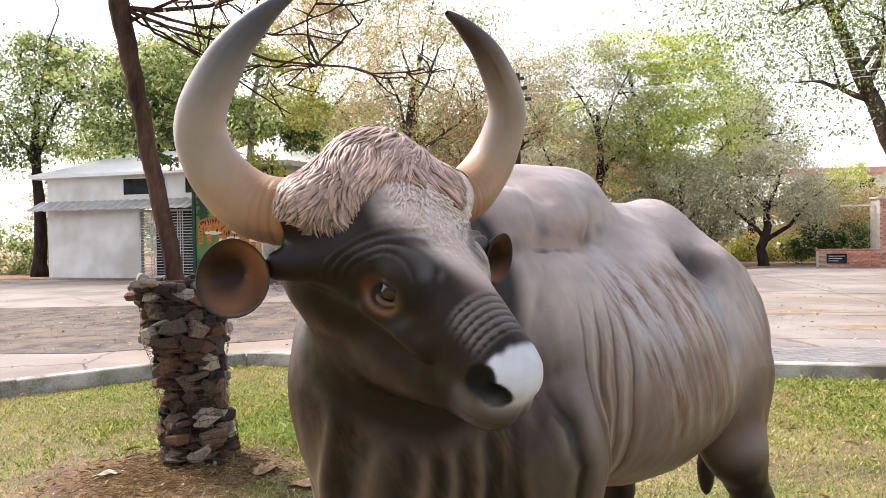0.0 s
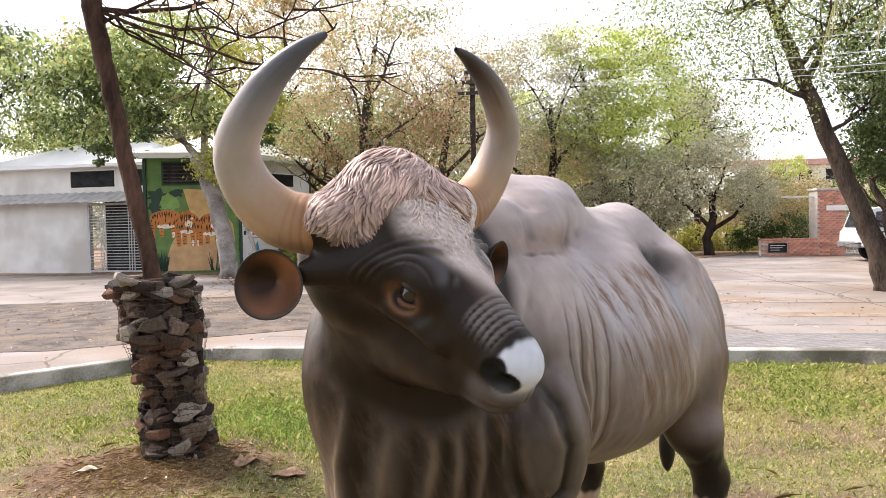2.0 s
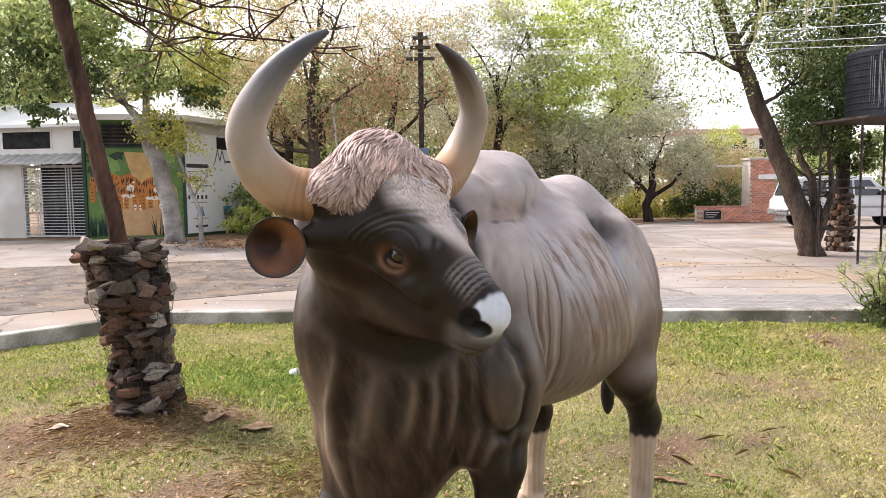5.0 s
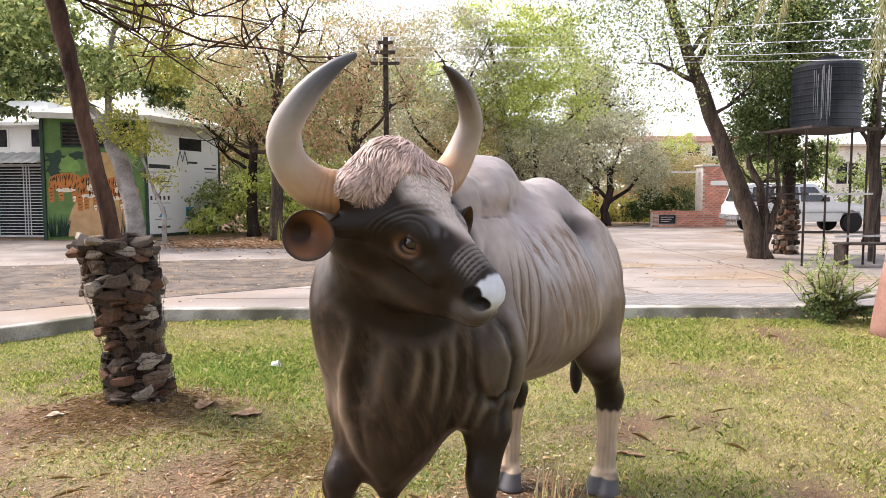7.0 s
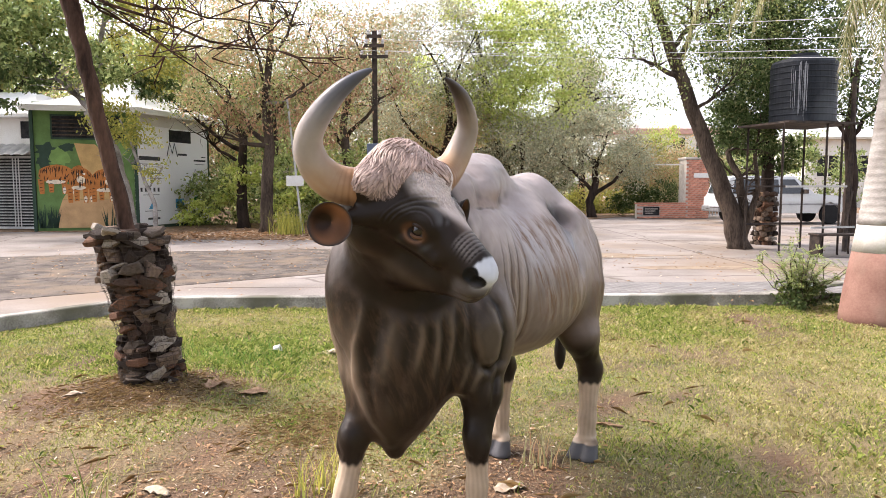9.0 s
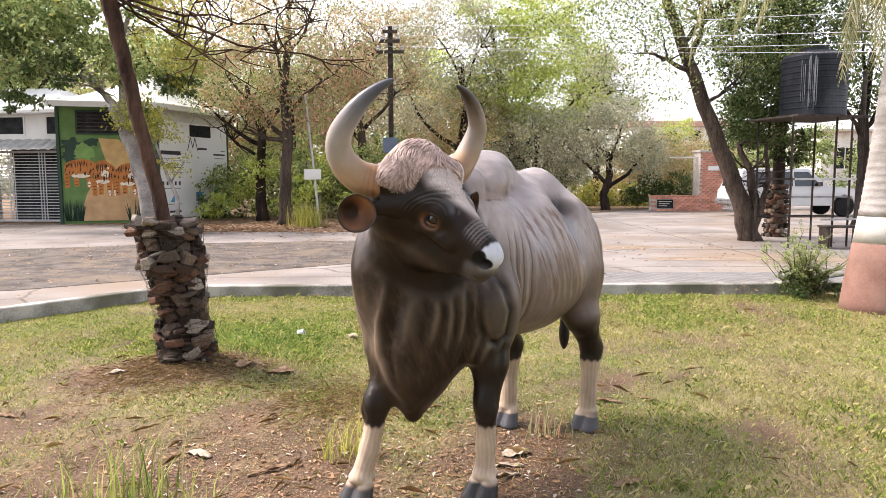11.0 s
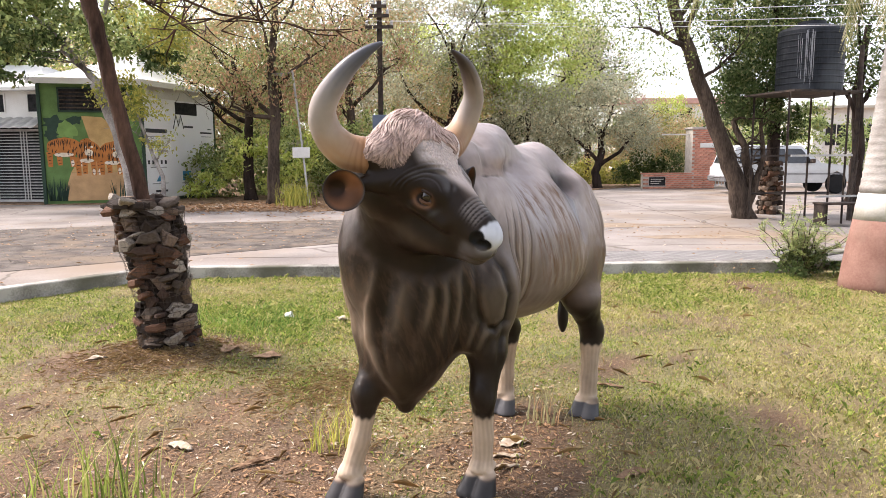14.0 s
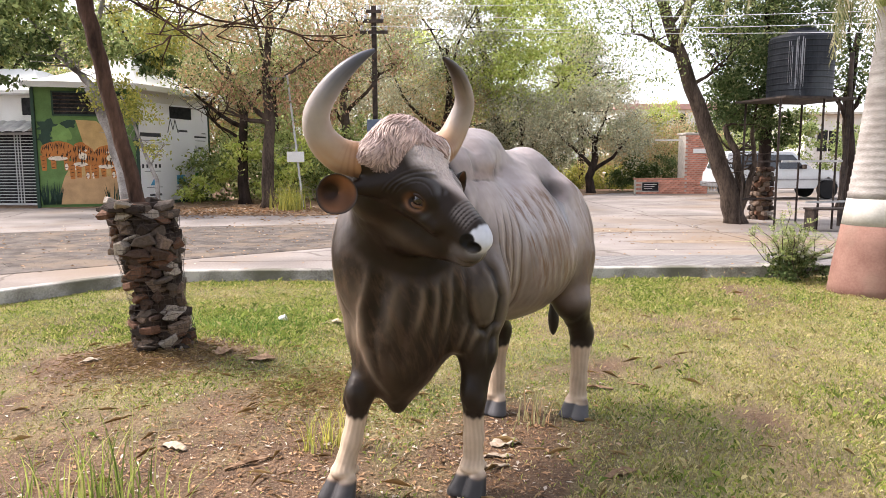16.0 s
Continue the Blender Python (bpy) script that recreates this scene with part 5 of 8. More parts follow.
def tree(label, base, stem, radii, limbs, clouds, bark, seed, twigs=26, twig_len=1.2, name="tree", group=""):
    """A tree. stem: points of the trunk above its base; limbs: (height share, end point, radius); clouds: (material, leaf size, blobs, options)."""
    rng = random.Random(seed)
    ob = thing(name, Matrix.Translation(base), label, "tree", group)
    b = Build()
    pts = [Vector((0, 0, -0.1))] + [Vector(p) for p in stem]
    fine, rr = [], []
    for i in range(len(pts) - 1):
        for k in range(4):
            t = k / 4
            fine.append(pts[i].lerp(pts[i + 1], t) + Vector((rng.uniform(-1, 1), rng.uniform(-1, 1), 0)) * radii[i] * 0.12 * (i + k > 0))
            rr.append((radii[i] + (radii[i + 1] - radii[i]) * t) * (1.35 if i + k == 0 else 1))
    fine.append(pts[-1])
    rr.append(radii[-1])
    b.tube(fine, rr, 12)
    tips = [(pts[-1], radii[-1])]
    for share, end, r in limbs:
        k = min(int(share * (len(fine) - 1)), len(fine) - 1)
        path = bough(b, fine[k], end, r, r * 0.35, rng, 0.10, 7, 8)
        tips += [(path[-1], r * 0.35), (path[-3], r * 0.5), (path[4], r * 0.6)]
    for _ in range(twigs):
        p, r = rng.choice(tips)
        d = Vector((rng.uniform(-1, 1), rng.uniform(-1, 1), rng.uniform(-0.35, 1))).normalized() * twig_len * rng.uniform(0.5, 1.3)
        path = bough(b, p, p + d, min(r, 0.035), 0.006, rng, 0.15, 5, 4)
        for _ in range(3):
            q = rng.choice(path[2:])
            e = Vector((rng.uniform(-1, 1), rng.uniform(-1, 1), rng.uniform(-0.6, 0.8))).normalized() * twig_len * rng.uniform(0.25, 0.6)
            bough(b, q, q + e, 0.009, 0.003, rng, 0.15, 3, 3)
    part("trunk", b, bark, ob, smooth=True)
    for i, (material, size, blobs, opts) in enumerate(clouds):
        leaf_cloud("crown", blobs, material, size, seed * 7 + i, ob, **opts)
    return ob


Y0 = 0.125
# tall withered tree with a bare leaning stem
tree("tall half-withered tree with a grey trunk and brown leaves", (-4.95, 22.3, Y0), [(0.05, 0, 1.2), (0.12, 0.1, 2.6), (0.05, 0.2, 4.2), (0.2, 0.4, 6.0)], [0.21, 0.18, 0.16, 0.13, 0.08],
     [(0.55, (-1.6, 0.4, 4.4), 0.10), (0.65, (1.8, 0.6, 5.0), 0.08), (0.8, (-0.8, 0.8, 6.6), 0.07), (0.9, (1.2, -0.5, 6.8), 0.06), (0.5, (-1.2, 0.2, 3.0), 0.09)],
     [(LEAF_MIXED, 0.11, [(-1.2, 0.4, 4.6, 1.5, 1.4, 1.3, 2600), (0.9, 0.5, 5.6, 1.6, 1.4, 1.5, 2600), (0.0, 0.6, 7.2, 1.8, 1.5, 1.2, 2600), (-1.8, 0.6, 6.2, 1.5, 1.3, 1.3, 2200)], {}),
      (LEAF_BROWN, 0.12, [(1.6, 0.4, 4.3, 1.2, 1.0, 1.6, 2600), (-0.4, 0.2, 3.9, 1.2, 0.9, 0.8, 1200)], {"hang": 0.3})], BARK, 11, 40)
tree("slim dark-trunked tree in the undergrowth", (-6.2, 24.5, Y0), [(-0.05, 0, 1.4), (0.05, 0.1, 3.0), (-0.5, 0.2, 4.6)], [0.2, 0.17, 0.13, 0.07],
     [(0.6, (-1.8, 0.2, 3.9), 0.09), (0.7, (1.3, 0.4, 4.6), 0.08), (0.5, (-1.3, 0.5, 3.0), 0.07)],
     [(LEAF_GREEN, 0.11, [(-1.2, 0.3, 5.0, 1.8, 1.5, 1.3, 3200), (0.8, 0.4, 5.6, 1.6, 1.4, 1.5, 2600)], {})], BARK_DARK, 12, 30)
# brown and turning trees behind the head of the statue
tree("withered tree with brown hanging leaves beside the pole", (-3.0, 27.0, Y0), [(0.1, 0, 1.8), (-0.1, 0.1, 3.6), (0.2, 0.2, 5.4)], [0.22, 0.18, 0.14, 0.08],
     [(0.5, (-1.7, 0.3, 4.6), 0.09), (0.6, (1.9, 0.5, 5.2), 0.09), (0.85, (-0.7, 0.4, 6.9), 0.06), (0.9, (0.9, 0.2, 7.0), 0.06)],
     [(LEAF_BROWN, 0.12, [(-0.8, 0.2, 4.6, 1.7, 1.3, 1.6, 3800), (1.0, 0.3, 5.6, 1.4, 1.2, 1.5, 2200)], {"hang": 0.3}),
      (LEAF_MIXED, 0.11, [(0.2, 0.3, 7.1, 2.3, 1.6, 1.3, 4600)], {})], BARK, 13, 44, 1.4)
tree("tree with thin olive foliage behind the pole", (0.8, 34.0, Y0), [(0.0, 0, 2.2), (0.3, 0.1, 4.4), (0.2, 0.2, 6.8)], [0.26, 0.22, 0.16, 0.09],
     [(0.45, (-2.4, 0.3, 5.6), 0.12), (0.6, (2.3, 0.5, 6.2), 0.11), (0.85, (-1.2, 0.4, 8.4), 0.08), (0.9, (1.5, 0.2, 8.4), 0.08)],
     [(LEAF_OLIVE, 0.14, [(-2.0, 0.2, 5.6, 2.2, 1.8, 1.9, 5200), (1.2, 0.3, 6.6, 2.0, 1.6, 1.9, 4200), (-0.4, 0.3, 8.8, 2.6, 1.8, 1.4, 5200), (-3.2, 0.3, 8.0, 1.8, 1.5, 1.5, 3000)], {}),
      (LEAF_MIXED, 0.13, [(0.3, -0.3, 4.2, 2.2, 1.3, 1.2, 2600)], {})], BARK_DARK, 14, 30, 1.6)
# bright green tree
tree("tall bright green feathery tree with a dark trunk", (4.3, 35.0, Y0), [(-0.4, 0, 2.0), (-1.0, 0.1, 3.6), (-1.4, 0.2, 6.0), (-1.9, 0.3, 8.8)], [0.36, 0.3, 0.25, 0.17, 0.09],
     [(0.4, (2.2, 0.3, 5.2), 0.16), (0.55, (-3.6, 0.5, 6.0), 0.12), (0.6, (1.6, 0.4, 7.6), 0.12), (0.8, (-2.8, 0.2, 8.8), 0.09), (0.85, (0.4, -0.3, 9.0), 0.08)],
     [(LEAF_BRIGHT, 0.15, [(1.2, -0.4, 5.4, 2.2, 1.8, 1.7, 6500), (-1.2, -0.6, 6.4, 1.9, 1.6, 1.8, 5200), (0.6, -0.2, 7.9, 2.3, 1.8, 1.6, 6200), (-0.6, -0.5, 4.3, 1.5, 1.2, 0.9, 2400), (-1.6, 0, 9.6, 1.8, 1.4, 1.2, 3000), (0.8, 0, 9.4, 1.8, 1.4, 1.0, 2400)], {"flat": 0.35}),
      (LEAF_GREEN, 0.14, [(-2.8, 0.4, 5.4, 1.5, 1.4, 1.8, 3000)], {})], BARK_DARK, 15, 24, 1.6)
tree("sparse grey-green thorn tree with bare twigs", (6.4, 38.0, Y0), [(0.2, 0, 2.2), (0.6, 0.1, 4.4), (1.2, 0.2, 6.6)], [0.25, 0.2, 0.15, 0.08],
     [(0.5, (2.6, 0.3, 6.0), 0.10), (0.6, (2.4, 0.5, 7.6), 0.09), (0.8, (0.4, 0.4, 8.6), 0.08)],
     [(LEAF_OLIVE, 0.10, [(1.8, 0.2, 6.6, 1.9, 1.5, 1.6, 2600), (0.9, 0.2, 8.0, 1.5, 1.3, 1.1, 1500)], {})], BARK_DARK, 16, 70, 2.0)
# wide olive thorn trees by the road
tree("wide olive-green thorn tree with crooked low limbs", (7.4, 32.0, Y0), [(-0.1, 0, 0.7), (0.2, 0.1, 1.6), (0.1, 0.2, 2.6)], [0.22, 0.18, 0.15, 0.10],
     [(0.45, (1.7, 0.1, 2.6), 0.11), (0.55, (-1.9, 0.2, 3.0), 0.10), (0.9, (0.8, 0.2, 4.2), 0.08), (0.95, (-1.0, 0.2, 4.2), 0.08)],
     [(LEAF_OLIVE, 0.12, [(0.3, 0, 3.3, 2.1, 1.7, 1.2, 4600), (-1.6, 0.1, 3.0, 1.5, 1.3, 1.4, 3000), (1.6, 0, 2.6, 1.1, 1.1, 1.3, 2600), (-0.2, 0.1, 4.4, 1.6, 1.3, 0.7, 2200)], {"hang": 0.12})], BARK_DARK, 17, 30, 1.0, group="thorn trees")
tree("wide olive-green thorn tree with crooked low limbs", (4.4, 33.5, Y0), [(0.1, 0, 0.8), (-0.1, 0.1, 1.7), (0.2, 0.2, 2.8)], [0.2, 0.17, 0.14, 0.09],
     [(0.5, (-1.6, 0.2, 3.2), 0.10), (0.6, (1.6, 0.2, 3.2), 0.09), (0.95, (0.0, 0.2, 4.4), 0.08)],
     [(LEAF_OLIVE, 0.12, [(0.0, 0, 3.4, 2.1, 1.6, 1.6, 7000), (-1.5, 0.2, 2.3, 1.2, 1.0, 1.2, 3000), (1.4, 0.1, 2.4, 1.2, 1.0, 1.4, 3000)], {}),
      (LEAF_DARK, 0.12, [(-0.2, 0.9, 1.9, 2.4, 0.6, 1.3, 3600)], {})], BARK_DARK, 18, 26, 1.0, group="thorn trees")
# leaning tree at the right of the yard, and the leafy one beside it
tree("old leaning tree with a forked dark trunk", (7.12, 16.3, Y0), [(-0.25, 0, 0.9), (-0.75, 0.05, 2.1), (-1.25, 0.1, 3.4), (-1.75, 0.2, 4.8), (-2.3, 0.3, 6.2)], [0.235, 0.20, 0.175, 0.15, 0.12, 0.08],
     [(0.03, (-0.25, 0.25, 2.2), 0.17), (0.02, (0.32, 0.1, 2.3), 0.10), (0.66, (-2.45, 0.1, 4.25), 0.075), (0.72, (-1.05, 0.2, 5.4), 0.09), (0.78, (-0.1, 0.3, 5.6), 0.07), (0.55, (-0.45, 0.1, 3.5), 0.06), (0.95, (-3.0, 0.2, 5.6), 0.06), (0.9, (-1.2, 0, 6.8), 0.06)],
     [(LEAF_GREEN, 0.075, [(-2.6, 0.1, 5.2, 1.5, 1.2, 1.1, 2600), (-1.1, 0.1, 5.7, 1.5, 1.2, 1.0, 2800), (-3.6, 0.1, 4.7, 1.1, 0.9, 0.9, 1300), (-2.2, 0, 3.6, 1.0, 0.8, 0.6, 600), (-3.2, 0, 6.2, 1.8, 1.2, 1.0, 2400), (-0.6, 0, 4.3, 0.9, 0.7, 0.8, 1200), (-4.6, 0, 5.6, 1.3, 0.9, 0.9, 1300), (-3.2, 0.2, 3.9, 0.7, 0.6, 0.9, 500), (-1.6, 0.1, 4.7, 0.9, 0.8, 0.7, 1200), (0.2, 0.1, 5.6, 1.3, 1.0, 1.0, 2200)], {"spread": 0.4, "per": 25}),
      (LEAF_DARK, 0.085, [(-0.45, 0.0, 3.0, 0.4, 0.35, 0.8, 1300), (0.1, -0.1, 3.5, 0.55, 0.4, 0.9, 2200), (0.3, -0.1, 2.5, 0.45, 0.35, 0.5, 1100)], {})], BARK, 21, 60, 1.0)
tree("upright tree smothered in dark glossy climbing leaves", (8.21, 17.4, Y0), [(0.0, 0, 1.2), (0.05, 0, 3.0), (0.0, 0.1, 5.0), (0.1, 0.1, 7.0)], [0.17, 0.15, 0.13, 0.11, 0.06],
     [(0.5, (-0.7, 0.2, 4.0), 0.05), (0.6, (0.8, 0.2, 5.0), 0.05), (0.8, (-0.5, 0.2, 6.6), 0.05)],
     [(LEAF_DARK, 0.10, [(-1.0, -0.1, 2.7, 0.55, 0.5, 0.75, 1700), (-0.7, -0.1, 3.3, 0.7, 0.6, 0.9, 2600), (-0.1, -0.1, 4.6, 0.9, 0.7, 1.0, 3600), (0.2, 0, 6.0, 1.1, 0.8, 1.0, 3200), (0.2, 0, 2.2, 0.5, 0.45, 0.5, 1300), (-1.2, -0.1, 4.7, 0.75, 0.6, 1.1, 1900), (1.0, 0, 5.2, 1.0, 0.8, 1.1, 2000), (-1.0, 0, 6.4, 1.2, 0.9, 0.9, 1900), (1.8, 0.1, 6.6, 1.0, 0.8, 0.9, 1400)], {}),
      (LEAF_GREEN, 0.09, [(-0.4, -0.3, 3.9, 0.8, 0.5, 1.5, 1800), (0.5, -0.2, 2.2, 0.6, 0.4, 0.5, 500)], {})], BARK_DARK, 22, 16, 0.8)
# pale forked tree before the mural
tree("forked tree with pale peeling bark before the mural", (-8.74, 21.3, Y0), [(-0.1, 0, 1.2), (-0.42, 0, 2.4), (-0.92, 0, 3.6)], [0.27, 0.25, 0.24, 0.23],
     [(0.97, (-1.9, 0, 4.5), 0.14), (0.97, (-0.45, 0.1, 6.9), 0.13), (0.99, (-2.8, 0.2, 5.6), 0.09)],
     [(LEAF_GREEN, 0.16, [(-2.5, -0.2, 5.6, 1.7, 1.4, 1.0, 2600), (-0.8, -0.2, 5.0, 1.2, 1.0, 0.8, 1300), (-3.6, 0, 6.6, 1.8, 1.5, 1.0, 2600), (-1.2, 0, 7.0, 1.6, 1.4, 0.9, 1800)], {}),
      (LEAF_DARK, 0.15, [(-3.7, -0.3, 3.7, 0.7, 0.5, 0.4, 600), (1.1, -0.4, 4.2, 0.5, 0.4, 0.45, 500), (-2.6, -0.4, 4.6, 0.9, 0.8, 0.5, 800), (-4.4, -0.3, 5.4, 1.4, 1.0, 1.2, 1900)], {}),
      (LEAF_GREEN, 0.19, [(-4.0, -0.5, 6.2, 1.5, 1.0, 0.9, 800), (-2.4, -0.6, 6.0, 1.1, 0.8, 0.6, 400), (-5.6, -0.4, 6.4, 1.2, 0.9, 1.0, 500), (-3.3, -0.5, 4.5, 0.6, 0.5, 0.45, 260)], {"per": 40, "spread": 0.4}),
      (LEAF_YELLOW, 0.14, [(0.8, -0.2, 6.0, 1.2, 1.0, 1.3, 1300), (1.3, -0.3, 4.6, 0.7, 0.6, 0.8, 700)], {})], BARK_PALE, 23, 20, 1.0)
tree("young tree with sparse yellow-green leaves beside the banner", (-7.75, 20.8, Y0), [(0.0, 0, 0.9), (-0.25, 0, 1.5), (-0.6, 0, 2.6), (-0.9, 0, 3.3)], [0.07, 0.06, 0.05, 0.035, 0.02],
     [(0.45, (0.25, 0, 2.0), 0.03), (0.6, (-0.9, 0, 2.3), 0.02)],
     [(LEAF_YELLOW, 0.11, [(-1.0, -0.1, 3.3, 0.75, 0.5, 0.55, 1100), (-0.3, -0.1, 2.9, 0.6, 0.4, 0.5, 420), (0.1, 0, 1.9, 0.5, 0.3, 0.35, 160)], {"per": 18, "spread": 0.35})], BARK_PALE, 24, 10, 0.5)
tree("dense dark green tree behind the water tank", (12.1, 20.5, Y0), [(0.1, 0, 1.5), (0.0, 0.1, 3.2), (0.2, 0.1, 5.0)], [0.2, 0.17, 0.14, 0.08],
     [(0.5, (-1.2, 0.2, 4.2), 0.08), (0.6, (1.2, 0.2, 4.6), 0.08), (0.85, (0.2, 0.2, 6.6), 0.06)],
     [(LEAF_DARK, 0.12, [(-1.4, 0, 5.6, 1.5, 1.2, 1.3, 3000), (-1.6, -0.2, 4.4, 1.0, 0.9, 0.8, 1400), (0.4, 0, 4.2, 1.2, 1.0, 1.3, 2400)], {}),
      (LEAF_GREEN, 0.12, [(0.6, -0.3, 6.8, 1.6, 1.2, 0.9, 2200), (2.2, 0, 6.0, 1.2, 1.0, 1.2, 1800)], {})], BARK_DARK, 25, 16, 0.9)

# tall trees standing behind the yard
for at, tall, leaf, second, seed, label in (((-15.5, 27.0), 9.4, LEAF_GREEN, LEAF_MIXED, 41, "tall green tree behind the white hall"),
                                            ((-20.0, 25.0), 9.9, LEAF_GREEN, LEAF_DARK, 42, "tall dark green tree behind the white hall"),
                                            ((-25.0, 23.5), 9.8, LEAF_GREEN, LEAF_OLIVE, 51, "tall green tree at the far end of the white hall"),
                                            ((-29.5, 20.0), 9.6, LEAF_DARK, LEAF_GREEN, 52, "tall dark green tree at the far end of the white hall"),
                                            ((-11.0, 30.0), 11.0, LEAF_MIXED, LEAF_BROWN, 43, "tall half-brown tree behind the mural building"),
                                            ((-6.6, 31.0), 12.0, LEAF_MIXED, LEAF_GREEN, 44, "tall half-brown tree rising behind the pole"),
                                            ((9.5, 44.0), 8.0, LEAF_OLIVE, LEAF_OLIVE, 46, "tall olive tree beyond the road")):
    rr_ = random.Random(seed)
    blobs_ = [(rr_.uniform(-2.2, 2.2), rr_.uniform(-1, 1), tall * rr_.uniform(0.78 if tall > 10 else 0.5, 1.05), rr_.uniform(1.2, 2.0), 1.4, rr_.uniform(0.9, 1.5), 1000 if tall > 10 else 2300) for _ in range(8)]
    tree(label, (at[0], at[1], Y0), [(0.1, 0, tall * 0.25), (-0.1, 0, tall * 0.5), (0.15, 0, tall * 0.75)], [0.26, 0.2, 0.15, 0.08],
         [(0.5, (-1.8, 0.2, tall * 0.68), 0.1), (0.6, (1.9, 0.2, tall * 0.72), 0.1), (0.85, (-0.8, 0.2, tall * 0.95), 0.07), (0.9, (1.0, 0.1, tall), 0.06)],
         [(leaf, 0.14, blobs_[:5], {}), (second, 0.13, blobs_[5:], {})], BARK_DARK, seed, 24, 1.4)

tree("light yellow-green feathery tree beyond the gate", (13.2, 41.0, Y0), [(0.1, 0, 1.0), (-0.1, 0, 2.2), (0.1, 0, 3.4)], [0.14, 0.12, 0.09, 0.05],
     [(0.5, (-1.0, 0.2, 3.0), 0.06), (0.6, (1.0, 0.2, 3.2), 0.06)],
     [(LEAF_YELLOW, 0.14, [(-0.6, 0, 3.3, 1.2, 1.0, 1.1, 2400), (0.8, 0, 2.6, 1.1, 1.0, 1.1, 2200), (-0.9, 0, 1.6, 1.0, 0.9, 0.9, 1600)], {"hang": 0.25}),
      (LEAF_BRIGHT, 0.13, [(0.2, -0.3, 4.2, 1.0, 0.9, 0.7, 1200), (-1.2, -0.3, 2.6, 0.8, 0.7, 0.8, 1000)], {"hang": 0.2})], BARK, 47, 12, 0.9)


# ---- pavilion with mural and banner ----
STONE_DARK = surface("dark_stone", (0.035, 0.03, 0.027), (0.125, 0.108, 0.095), 7, 50, 0.9, 0.7)

def plain(name, colour, rough=0.7):
    return surface(name, tuple(c * 0.8 for c in colour), tuple(min(1, c * 1.1) for c in colour), 3, 40, rough, 0.08)


MURAL_GREEN = plain("mural_green", (0.13, 0.22, 0.075))
MURAL_OCHRE = plain("mural_ochre", (0.56, 0.37, 0.16))
MURAL_SAND = plain("mural_sand", (0.54, 0.34, 0.175))
MURAL_ORANGE = plain("mural_orange", (0.50, 0.19, 0.055))
MURAL_LIGHT = plain("mural_light_green", (0.20, 0.33, 0.10))
MURAL_DARK = plain("mural_dark", (0.05, 0.03, 0.02))
MURAL_PALE = plain("mural_pale", (0.78, 0.68, 0.54))
BANNER_WHITE = surface("banner_white", (0.80, 0.80, 0.83), (0.88, 0.88, 0.91), 0.8, 20, 0.5, 0.05)
INK = plain("dark_ink", (0.06, 0.06, 0.07))
INK_GREY = plain("grey_ink", (0.30, 0.30, 0.32))
INK_BLUE = plain("blue_ink", (0.10, 0.33, 0.55))
INK_GREEN = plain("green_ink", (0.06, 0.22, 0.08))
FRAME_GREEN = plain("dark_green_paint", (0.04, 0.07, 0.05))


def blob_face(b, cx, cz, rx, rz, y, n=20, wobble=0.12, seed=0):
    """A flat rounded patch in the x-z plane."""
    rng = random.Random(seed)
    k = [1 + rng.uniform(-wobble, wobble) for _ in range(n)]
    ring = [(cx + rx * k[i] * math.cos(2 * math.pi * i / n), y, cz + rz * k[i] * math.sin(2 * math.pi * i / n)) for i in range(n)]
    b.add(ring, [tuple(range(n))])


def wall_pose(a, b, z=Y0):
    """Local x along the wall from a to b, local y into it."""
    d = Vector(b) - Vector(a)
    return Matrix.Translation((a[0], a[1], z)) @ Matrix.Rotation(math.atan2(d.y, d.x), 4, "Z"), d.length


